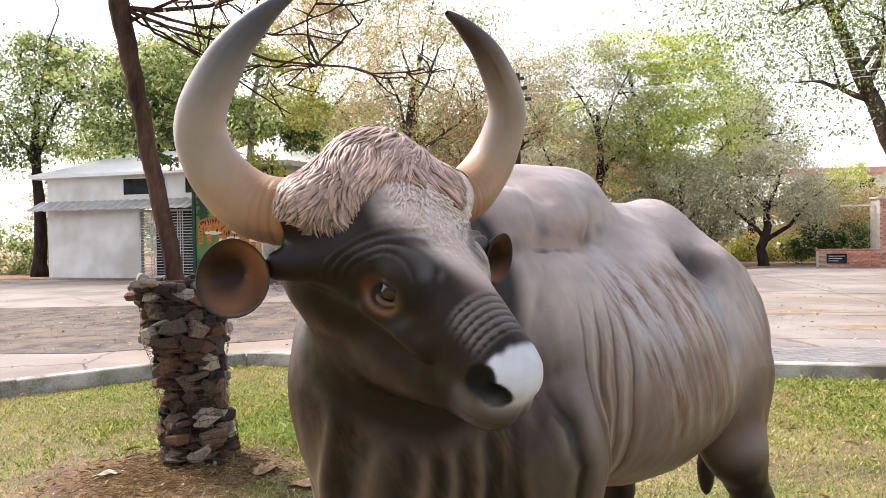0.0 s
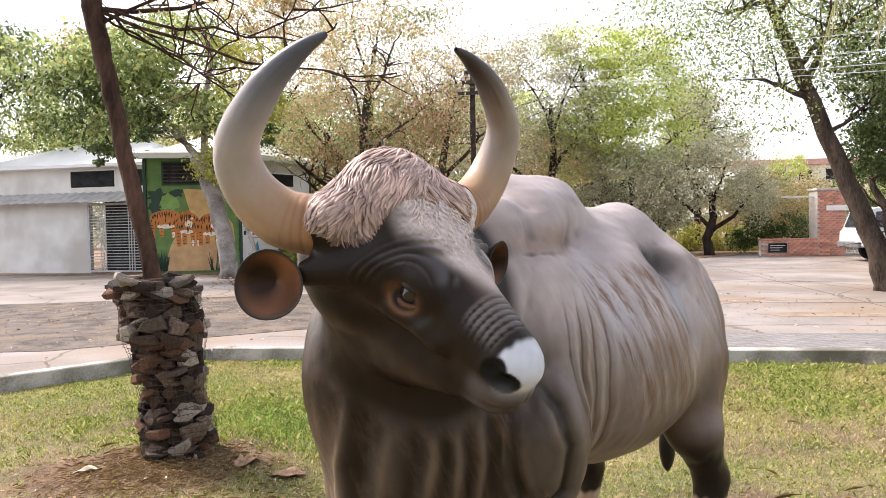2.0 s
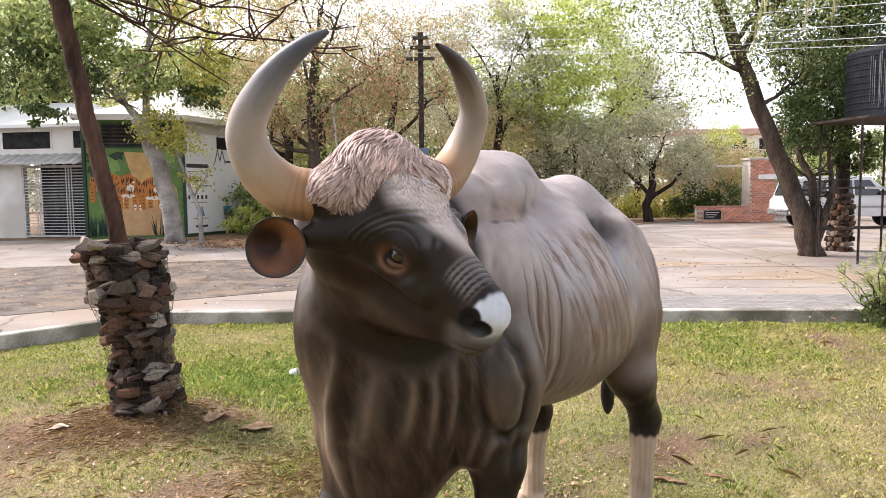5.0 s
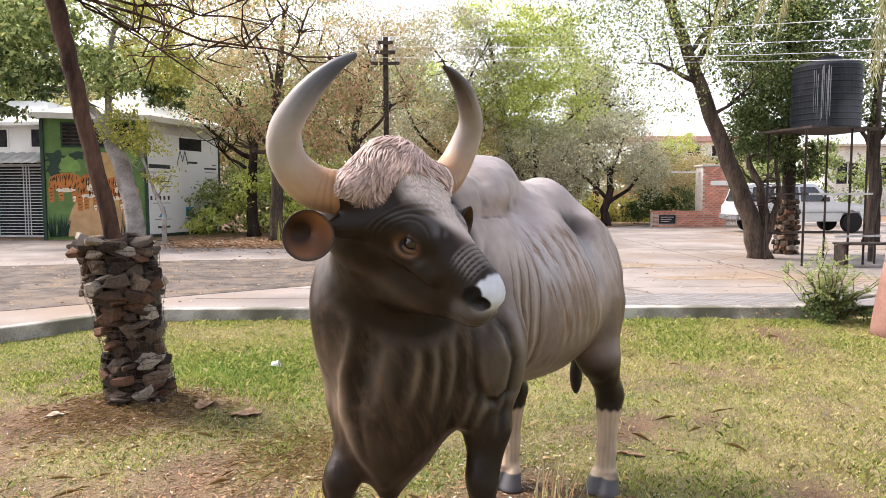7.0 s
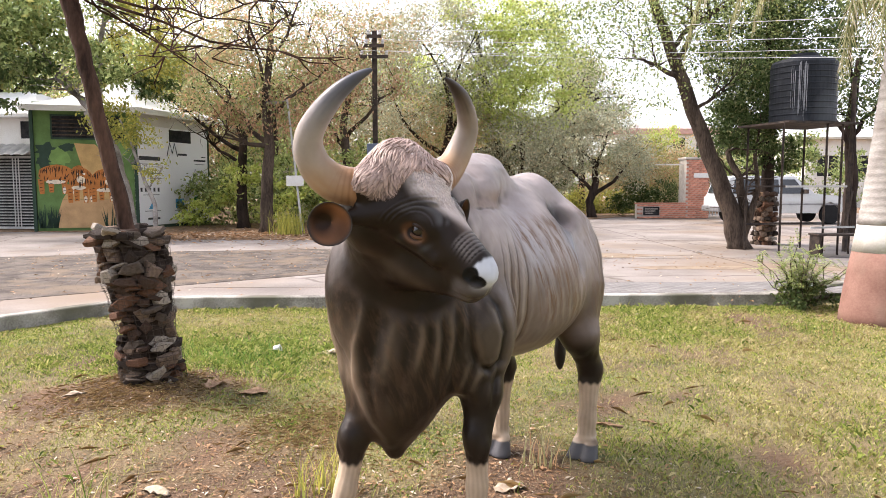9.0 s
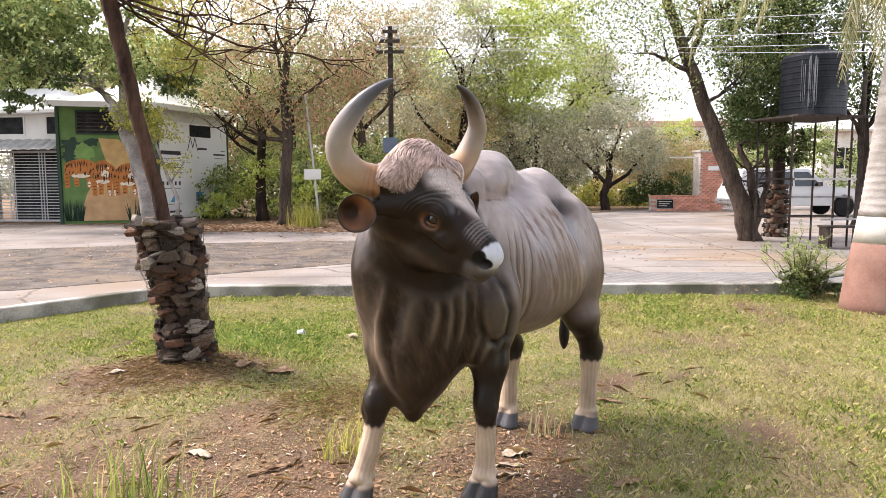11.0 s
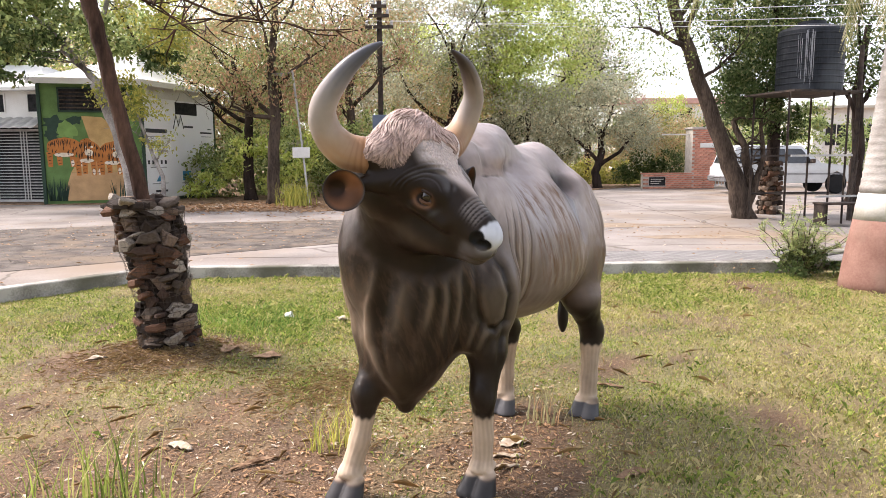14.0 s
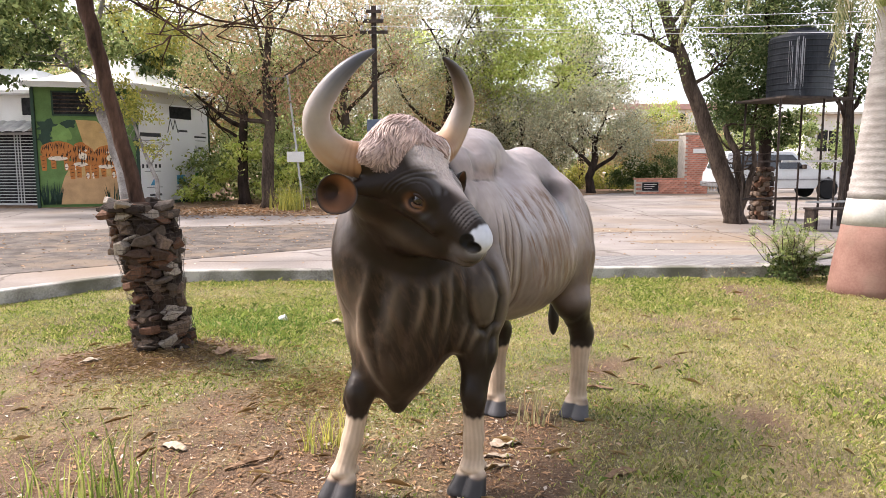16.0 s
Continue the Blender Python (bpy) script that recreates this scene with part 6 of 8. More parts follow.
def pavilion():
    ob = thing("pavilion", Matrix.Identity(4), "white tent-roofed pavilion with a painted mural wall and banner", "building")
    a, c, e = (-12.25, 22.9), (-9.45, 23.75), (-8.25, 27.5)
    m, w = wall_pose(a, c)
    wall = part("mural_wall", Build().box(0, w, 0.06, 0.26, 0, 4.05, None, 0.01), MURAL_GREEN, ob, "green-painted wall")
    wall.matrix_world = m
    for i, (x0, x1) in enumerate(((0.55, 1.75), (1.85, 2.55))):
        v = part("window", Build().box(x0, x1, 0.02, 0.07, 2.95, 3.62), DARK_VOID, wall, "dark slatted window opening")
        fr = Build().box(x0 - 0.05, x1 + 0.05, 0.0, 0.05, 2.9, 2.95).box(x0 - 0.05, x1 + 0.05, 0.0, 0.05, 3.62, 3.67).box(x0 - 0.05, x0, 0, 0.05, 2.95, 3.62).box(x1, x1 + 0.05, 0, 0.05, 2.95, 3.62)
        part("window_frame", fr, FRAME_GREEN, v)
        for k in range(5):
            part("slat", Build().box(x0, x1, -0.005, 0.03, 3.02 + k * 0.12, 3.055 + k * 0.12), BARK, v)
    mural = part("mural", Build().box(0.04, w - 0.05, 0.03, 0.06, 0.08, 2.86), MURAL_GREEN, ob, "painted forest mural with orange beasts as plain shapes")
    mural.matrix_world = m
    p = Build()
    p.add([(0.45, 0.024, 0.1), (2.5, 0.024, 0.1), (2.35, 0.024, 1.0), (0.75, 0.024, 1.0)], [(0, 1, 2, 3)])
    part("sand", p, MURAL_SAND, mural)
    p = Build()
    p.add([(0.75, 0.022, 1.004), (2.75, 0.022, 1.004), (2.7, 0.022, 1.6), (2.2, 0.022, 2.3), (1.75, 0.022, 2.75), (1.15, 0.022, 2.78), (1.35, 0.022, 2.0)], [tuple(range(7))])
    part("path", p, MURAL_OCHRE, mural)
    # striped orange beasts as flat shapes: torso, legs, pale head
    for i, (x, z, rx, rz, head, low) in enumerate(((0.62, 1.80, 0.52, 0.30, 0.62, 1.18), (1.28, 1.66, 0.36, 0.36, 0.02, 0.90), (2.02, 1.60, 0.42, 0.38, 0.10, 0.92))):
        rng = random.Random(i + 5)
        d = 0.018 - i * 0.005
        p = Build()
        blob_face(p, x, z, rx, rz, d, 24, 0.05, i)
        blob_face(p, x + head, z + 0.06, 0.20, 0.23, d - 0.0012, 18, 0.06, i + 3)
        legs_ = (-0.36, -0.14, 0.16, 0.36)
        for q, lx in enumerate(legs_):
            x0 = x + lx * rx / 0.42
            p.add([(x0 - 0.09, d + 0.0004, z - rz * 0.5), (x0 - 0.055, d + 0.0004, low + 0.05 * (q % 2)), (x0 + 0.075, d + 0.0004, low + 0.05 * (q % 2)), (x0 + 0.09, d + 0.0004, z - rz * 0.5)], [(0, 1, 2, 3)])
        part("orange_shape", p, MURAL_ORANGE, mural)
        p = Build()
        blob_face(p, x + head, z - 0.03, 0.13, 0.12, d - 0.002, 14, 0.1, i + 9)
        blob_face(p, x + head - 0.09, z + 0.15, 0.05, 0.035, d - 0.002, 10, 0.1, i + 11)
        blob_face(p, x + head + 0.09, z + 0.15, 0.05, 0.035, d - 0.002, 10, 0.1, i + 12)
        blob_face(p, x - 0.05, z - rz * 0.8, rx * 0.55, 0.07, d - 0.002, 14, 0.1, i + 19)
        for q, lx in enumerate(legs_[2:]):
            blob_face(p, x + lx * rx / 0.42, low + 0.12, 0.05, 0.11, d - 0.002, 10, 0.1, i + 29 + q)
        part("pale_shape", p, MURAL_PALE, mural)
        p = Build()
        for k in range(30):
            sx = x - rx * 0.92 + k * rx * 1.84 / 29
            hh_ = rz * math.sqrt(max(0.05, 1 - ((sx - x) / rx) ** 2))
            z1 = z + hh_ * rng.choice((0.97, 0.9, 0.1, -0.2))
            z2 = max(z - hh_ * 0.9, z1 - hh_ * rng.uniform(0.5, 1.1))
            lean_ = rng.uniform(-0.06, 0.02)
            p.add([(sx, d - 0.003, z1), (sx + lean_ - 0.016, d - 0.003, (z1 + z2) / 2), (sx + lean_ * 0.5, d - 0.003, z2), (sx + lean_ + 0.016, d - 0.003, (z1 + z2) / 2)], [(0, 1, 2, 3)])
        for q, lx in enumerate(legs_):
            for k in range(4):
                zz = low + 0.08 + k * 0.11
                x0 = x + lx * rx / 0.42
                p.add([(x0 - 0.06, d - 0.003, zz), (x0 + 0.03, d - 0.003, zz + 0.015), (x0 + 0.06, d - 0.003, zz + 0.03), (x0 - 0.02, d - 0.003, zz + 0.03)], [(0, 1, 2, 3)])
        for k in range(7):
            an = k * 0.9
            hx, hz = x + head + 0.14 * math.cos(an), z + 0.06 + 0.16 * math.sin(an)
            p.add([(hx, d - 0.003, hz), (hx + 0.05 * math.cos(an) - 0.012, d - 0.003, hz + 0.05 * math.sin(an) + 0.01), (hx + 0.05 * math.cos(an) + 0.012, d - 0.003, hz + 0.05 * math.sin(an) - 0.01)], [(0, 1, 2)])
        for q in (-0.06, 0.06, 0.0):
            blob_face(p, x + head + q, z + (0.07 if q else -0.05), 0.022, 0.018, d - 0.003, 8, 0.1, i)
        part("stripes", p, MURAL_DARK, mural)["kind"] = "stuff"
    for k, (gx, gz, gw, gh) in enumerate(((0.35, 2.55, 0.30, 0.22), (0.75, 2.35, 0.28, 0.30), (0.25, 2.2, 0.22, 0.2), (2.45, 2.6, 0.3, 0.18), (0.95, 2.66, 0.2, 0.15))):
        p = Build()
        blob_face(p, gx, gz, gw, gh, 0.0215 - 0.0004 * k, 20, 0.3, 40 + k)
        part("leaf_mass", p, (FRAME_GREEN, MURAL_LIGHT)[k % 2], mural)
    p = Build()
    for k in range(46):
        rng = random.Random(100 + k)
        gx = rng.choice((rng.uniform(0.1, 0.6), rng.uniform(1.9, 2.4), rng.uniform(0.1, 0.5)))
        gh = rng.uniform(0.4, 0.85)
        p.add([(gx - 0.025, 0.012, 0.1), (gx + 0.025, 0.012, 0.1), (gx + rng.uniform(-0.15, 0.15), 0.012, 0.1 + gh)], [(0, 1, 2)])
    part("painted_grass", p, FRAME_GREEN, mural)["kind"] = "stuff"
    for x in (-0.08, w - 0.04):
        q = part("post", Build().box(x, x + 0.1, -0.03, 0.1, 0, 4.0, None, 0.01), FRAME_GREEN, ob)
        q.matrix_world = m
    # banner wall, going back from the corner
    m2, w2 = wall_pose(c, e)
    back = part("side_wall", Build().box(0.0, w2, 0.05, 0.22, 0, 3.9), WHITE_WALL, ob)
    back.matrix_world = m2
    banner = part("banner", Build().box(0.08, w2 - 0.05, 0.0, 0.045, 0.12, 3.42), BANNER_WHITE, ob, "white vinyl banner with rows of marks")
    banner.matrix_world = m2
    fr = Build().box(w2 - 0.05, w2 + 0.03, -0.02, 0.2, 0, 3.6).box(0, w2, -0.01, 0.06, 0.0, 0.11).box(0, 0.07, -0.02, 0.06, 0.11, 3.6)
    part("banner_frame", fr, FRAME_GREEN, ob).matrix_world = m2
    win = part("window", Build().box(1.7, 2.9, -0.012, 0.0, 2.95, 3.36), DARK_VOID, ob, "dark ventilation opening")
    win.matrix_world = m2
    rows = [(INK, [(2.15, 2.50, 0.5, 0.07), (0.15, 2.28, 1.05, 0.13), (3.05, 2.32, 0.7, 0.06), (3.5, 2.47, 0.25, 0.03), (0.25, 1.84, 0.9, 0.025), (0.5, 1.86, 0.1, 0.14), (0.5, 0.30, 0.6, 0.07), (1.9, 0.32, 0.5, 0.08), (3.3, 0.40, 0.22, 0.14), (3.35, 0.30, 0.45, 0.03)]),
            (INK_GREY, [(0.2, 2.14, 0.95, 0.025), (0.65, 1.66, 0.55, 0.05), (0.3, 1.12, 0.8, 0.025), (3.1, 2.2, 0.6, 0.025), (3.1, 1.30, 0.7, 0.03), (0.35, 0.58, 0.8, 0.025), (1.9, 0.55, 0.5, 0.03)]),
            (INK_BLUE, [(1.95, 0.66, 0.45, 0.32)]), (INK_GREEN, [(3.0, 0.78, 0.82, 0.26)])]
    for ink, marks in rows:
        for x, z, sx, sz in marks:
            part("mark", Build().box(x, x + sx, -0.006, 0.001, z, z + sz), ink, banner)
    for k in range(5):
        x = 0.18 + k * 0.21
        part("mark", Build().box(x, x + 0.09, -0.006, 0.001, 1.24, 1.37), INK, banner)
    part("mark", Build().add([(0.55, -0.006, 0.66), (0.95, -0.006, 0.66), (0.85, -0.006, 1.02), (0.55, 0.001, 0.66), (0.95, 0.001, 0.66), (0.85, 0.001, 1.02)], [(0, 1, 2), (3, 5, 4), (0, 3, 4, 1), (1, 4, 5, 2), (2, 5, 3, 0)]), INK_BLUE, banner, "pale blue sail-shaped mark")
    for x, z, sx, sz in ((3.05, 1.75, 0.75, 0.34), (3.15, 1.32, 0.55, 0.22)):
        part("mark", Build().tube([(x + sx * t / 12, -0.004, z + sz * (0.5 + 0.4 * math.sin(t * 1.7) * (1 - t / 16))) for t in range(13)], [0.012] * 13, 4), INK_GREY, banner, "grey scrawled mark")
    part("mark", Build().box(2.06, 2.28, -0.009, -0.006, 0.72, 0.80), BANNER_WHITE, banner)
    part("mark", Build().box(3.15, 3.6, -0.009, -0.006, 0.88, 0.93), BANNER_WHITE, banner)
    zig = Build().tube([(1.55, -0.01, 2.45), (1.72, -0.01, 2.92), (1.84, -0.01, 2.55), (1.97, -0.01, 2.92), (2.12, -0.01, 2.45)], [0.016] * 5, 5)
    part("mark", zig, INK, banner, "zigzag mark")
    # tent roof: a four-sided peak with a hanging valance
    r = Build()
    corners = [(-12.4, 22.45), (-9.15, 23.3), (-7.75, 27.9), (-11.3, 27.0)]
    cx, cy = sum(p[0] for p in corners) / 4, sum(p[1] for p in corners) / 4
    n, rings = 4, 7
    for i in range(rings + 1):
        t = i / rings
        z = Y0 + 3.92 + 1.15 * (t ** 1.35)
        for px_, py_ in corners:
            r.v.append((px_ + (cx - px_) * t * 0.985, py_ + (cy - py_) * t * 0.985, z))
    for px_, py_ in corners:
        r.v.append((px_, py_, Y0 + 3.74))
    for i in range(rings):
        for k in range(4):
            r.f.append((i * 4 + k, i * 4 + (k + 1) % 4, (i + 1) * 4 + (k + 1) % 4, (i + 1) * 4 + k))
    o = (rings + 1) * 4
    for k in range(4):
        r.f.append((o + k, o + (k + 1) % 4, (k + 1) % 4, k))
    roof = part("roof", r, CANVAS, ob, "white peaked canvas roof")
    sm = roof.modifiers.new("thick", "SOLIDIFY")
    sm.thickness = 0.02
    rear = Build().box(-12.0, -8.6, 27.2, 27.4, Y0, Y0 + 3.9)
    part("rear_wall", rear, WHITE_WALL, ob)
    return ob


def white_hall():
    """The low white building left of the mural, with its barred gate and awning."""
    ob = thing("white_hall", Matrix.Identity(4), "low white building with a peaked roof and corrugated awning", "building")
    m, w = wall_pose((-19.0, 24.3), (-12.4, 23.6))
    wall = part("wall", Build().box(0, w - 2.55, 0, 0.2, 0, 3.75).box(w - 2.55, w, 0, 0.2, 2.45, 3.75).box(w - 0.12, w, 0, 0.2, 0, 2.45), WHITE_WALL, ob)
    wall.matrix_world = m
    # a near-black sheet in place of the porch's shade
    dark = part("porch_shade_panel", Build().box(w - 2.6, w, 0.9, 1.0, 0, 2.6), DARK_VOID, ob, "near-black panel standing in for the shade in the porch")
    dark.matrix_world = m
    for x0, x1 in ((w - 3.2, w - 1.45), (w - 0.62, w - 0.22)):
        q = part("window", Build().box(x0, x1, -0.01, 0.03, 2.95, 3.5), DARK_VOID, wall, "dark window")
        part("window_frame", Build().box(x0 - 0.05, x1 + 0.05, -0.03, 0.0, 2.9, 2.95).box(x0 - 0.05, x1 + 0.05, -0.03, 0.0, 3.5, 3.55).box(x0 - 0.05, x0, -0.03, 0, 2.95, 3.5).box(x1, x1 + 0.05, -0.03, 0, 2.95, 3.5), WHITE_WALL, q)
    r = Build()
    n = 60
    for i in range(n + 1):
        x = -0.3 + (w + 0.3) * i / n
        z = 0.025 * math.sin(i * 2.1)
        r.v += [(x, -0.75, 2.42 + z), (x, 0.0, 2.78 + z)]
    for i in range(n):
        r.f.append((2 * i, 2 * i + 2, 2 * i + 3, 2 * i + 1))
    aw = part("awning", r, STEEL_PALE, ob, "corrugated sheet awning")
    aw.matrix_world = m
    aw.modifiers.new("thick", "SOLIDIFY").thickness = 0.012
    rf = Build()
    rf.add([(-0.4, -0.5, 3.7), (w + 0.3, -0.5, 3.7), (w + 0.3, 5.5, 3.7), (-0.4, 5.5, 3.7), (1.6, 2.4, 4.75), (w - 1.7, 2.4, 4.75), (-0.4, -0.5, 3.6), (w + 0.3, -0.5, 3.6), (w + 0.3, 5.5, 3.6), (-0.4, 5.5, 3.6)],
           [(0, 1, 5, 4), (1, 2, 5), (2, 3, 4, 5), (3, 0, 4), (6, 7, 1, 0), (7, 8, 2, 1), (8, 9, 3, 2), (9, 6, 0, 3), (9, 8, 7, 6)])
    part("roof", rf, CANVAS, ob, "white sheet roof").matrix_world = m
    gate = thing("barred_gate", m, "closed grey steel gate of horizontal bars", "gate")
    fb = Build().box(w - 2.55, w - 2.47, -0.06, 0.0, 0, 2.4).box(w - 0.2, w - 0.1, -0.06, 0.0, 0, 2.4).box(w - 2.47, w - 0.2, -0.06, 0, 2.32, 2.4).box(w - 2.47, w - 0.2, -0.06, 0, 0.05, 0.12)
    part("gate_frame", fb, STEEL_PALE, gate)
    me = Build().box(w - 2.47, w - 0.2, -0.045, -0.02, -0.014, 0.014).mesh("bar", STEEL_PALE)
    for k in range(22):
        part("bar", me, STEEL_PALE, gate).location = (0, 0, 0.2 + k * 0.097)
    for x in (w - 2.05, w - 1.95, w - 1.85, w - 0.95, w - 0.85, w - 0.75):
        part("upright", Build().box(x, x + 0.03, -0.06, -0.045, 0.05, 2.35), STEEL_PALE, gate)


WIRE_PALE = plain("bright_wire", (0.55, 0.55, 0.56), 0.4)


def utility_pole():
    ob = thing("utility_pole", Matrix.Translation((-1.69, 24.0, Y0)), "dark rusty steel utility pole with cross arms", "pole")
    part("pole", Build().box(-0.065, 0.065, -0.04, 0.04, 0, 6.45, None, 0.01).box(-0.08, -0.06, -0.08, 0.08, 0, 6.45).box(0.06, 0.08, -0.08, 0.08, 0, 6.45), STEEL_DARK, ob)
    for z, s in ((6.25, 0.24), (5.95, 0.32), (5.6, 0.45)):
        arm = part("cross_arm", Build().box(-s, s, -0.16, -0.10, z - 0.05, z + 0.05), STEEL_DARK, ob)
        for x in (-s + 0.05, s - 0.05):
            part("insulator", Build().lathe([(0.03, 0), (0.06, 0.03), (0.03, 0.07), (0.055, 0.1), (0.02, 0.16)], 8, (x, -0.13, z + 0.05)), STEEL_PALE, arm)
    part("box", Build().box(-0.26, 0.24, -0.28, -0.1, 2.3, 2.8, None, 0.02), plain("blue_grey_box", (0.16, 0.2, 0.27)), ob, "blue-grey switch box")
    wires = thing("power_lines", Matrix.Identity(4), "four bare overhead wires", "cable")
    for i, (x, z) in enumerate(((-0.19, 6.45), (0.27, 6.15), (-0.4, 5.8), (0.4, 5.8))):
        a, b = Vector((-1.69 + x, 23.87, Y0 + z)), Vector((8.06, 11.0, (4.12, 3.80, 3.62, 3.47)[i]))
        pts = [a.lerp(b, t / 24) + Vector((0, 0, -0.12 * math.sin(math.pi * t / 24))) for t in range(25)]
        part("wire", Build().tube(pts, [0.006] * 25, 4), WIRE_PALE, wires)
    far_pole = thing("utility_pole", Matrix.Translation((8.15, 11.05, 0.115)), "steel utility pole beside the road", "pole")
    part("pole", Build().tube([(0, 0, 0), (0, 0, 4.3)], [0.08, 0.06], 10), STEEL_DARK, far_pole)


def sign_post():
    ob = thing("sign_post", Matrix.Translation((-3.85, 22.3, Y0)), "leaning thin pole with a blank white signboard", "sign")
    part("post", Build().tube([(0, 0, 0), (-0.18, 0, 2.0), (-0.38, 0, 4.05)], [0.035, 0.032, 0.03], 10), STEEL_PALE, ob)
    part("board", Build().box(-0.45, 0.08, -0.06, -0.035, 1.42, 1.74, None, 0.006), WHITE_WALL, ob, "blank white board")
    part("arm", Build().tube([(-0.38, 0, 4.0), (-0.75, 0, 3.95)], [0.02, 0.03], 8).box(-1.0, -0.65, -0.06, 0.06, 3.9, 3.97), STEEL, ob, "small lamp arm")


def street_lamp():
    ob = thing("street_lamp", Matrix.Translation((4.75, 36.0, Y0)), "short white street lamp before the trees", "lamp")
    part("pole", Build().tube([(0, 0, 0), (0, 0, 2.75)], [0.05, 0.04], 10), STEEL_PALE, ob)
    part("arm", Build().box(-0.3, 0.3, -0.05, 0.05, 2.72, 2.8), WHITE_WALL, ob)


def boundary_wall():
    ob = thing("boundary_wall", Matrix.Identity(4), "cream plastered boundary wall with a vent and coping", "wall")
    part("wall", Build().box(-6.0, -0.6, 28.6, 28.8, Y0, Y0 + 2.25), CREAM_WALL, ob)
    part("coping", Build().box(-6.05, -0.55, 28.52, 28.88, Y0 + 2.25, Y0 + 2.36, None, 0.01), CREAM_WALL, ob)
    part("pier", Build().box(-2.55, -2.15, 28.5, 28.62, Y0, Y0 + 2.25), CREAM_WALL, ob)
    v = part("vent", Build().box(-2.0, -1.4, 28.56, 28.6, Y0 + 1.55, Y0 + 2.0), DARK_VOID, ob, "dark slatted vent")
    for k in range(4):
        part("slat", Build().box(-2.0, -1.4, 28.53, 28.57, Y0 + 1.6 + k * 0.1, Y0 + 1.63 + k * 0.1), CREAM_WALL, v)
    for i in range(4):
        part("plaque", Build().box(-5.4 + i * 0.9, -4.9 + i * 0.9, 28.56, 28.6, Y0 + 0.8, Y0 + 1.2, None, 0.01), WHITE_WALL, ob)


# ---- right side: brick gateway, car, water tank ----
def brick_gateway():
    ob = thing("brick_gateway", Matrix.Translation((9.1, 30.8, Y0)), "red brick gate pillar with a low brick wall", "gateway")
    pil = part("pillar", Build().box(2.1, 3.1, 0.02, 0.9, 0, 2.55), MORTAR, ob)
    low = part("low_wall", Build().box(0, 2.1, 0.02, 0.35, 0, 0.62), MORTAR, ob)
    part("coping", Build().box(-0.04, 2.1, -0.03, 0.4, 0.62, 0.68, None, 0.008), BRICK, ob)
    part("cap", Build().box(2.05, 3.15, -0.05, 0.95, 2.55, 2.64, None, 0.01), MORTAR, ob, "cream concrete cap")
    part("lintel", Build().box(2.4, 3.6, -0.09, -0.04, 1.75, 1.95, None, 0.01), WHITE_WALL, ob, "white painted band")
    panel = part("plaque", Build().box(0.25, 0.95, -0.045, -0.03, 0.14, 0.5), DARK_VOID, ob, "dark plaque with unreadable lines")
    for k in range(3):
        part("line", Build().box(0.32, 0.88 - k * 0.1, -0.05, -0.045, 0.4 - k * 0.09, 0.43 - k * 0.09), MORTAR, panel)
    gt = part("grille", Build().box(3.1, 4.3, 0.3, 0.34, 1.55, 1.6), STEEL_PALE, ob, "white barred gate")
    for k in range(9):
        part("bar", Build().box(3.14 + k * 0.13, 3.17 + k * 0.13, 0.3, 0.33, 0.1, 1.55), STEEL_PALE, gt)
    part("beam", Build().box(0.9, 2.1, 0.4, 0.5, 2.3, 2.36), WHITE_WALL, ob)
    me = Build().box(-0.108, 0.108, -0.04, 0.02, -0.036, 0.036).mesh("brick", BRICK)
    for host, x0, x1, rows in ((pil, 2.1, 3.1, 29), (low, 0.0, 2.1, 7)):
        for r in range(rows):
            x = x0 + (0.108 if r % 2 else 0.0)
            while x < x1 - 0.05:
                c = min(max(x + 0.108, x0 + 0.108), x1 - 0.108)
                if not (host is low and 0.2 < c < 1.0 and 1 <= r <= 5):
                    part("brick", me, BRICK, host).location = (c, 0.012, 0.045 + r * 0.087)
                x += 0.226
    me2 = me
    return ob


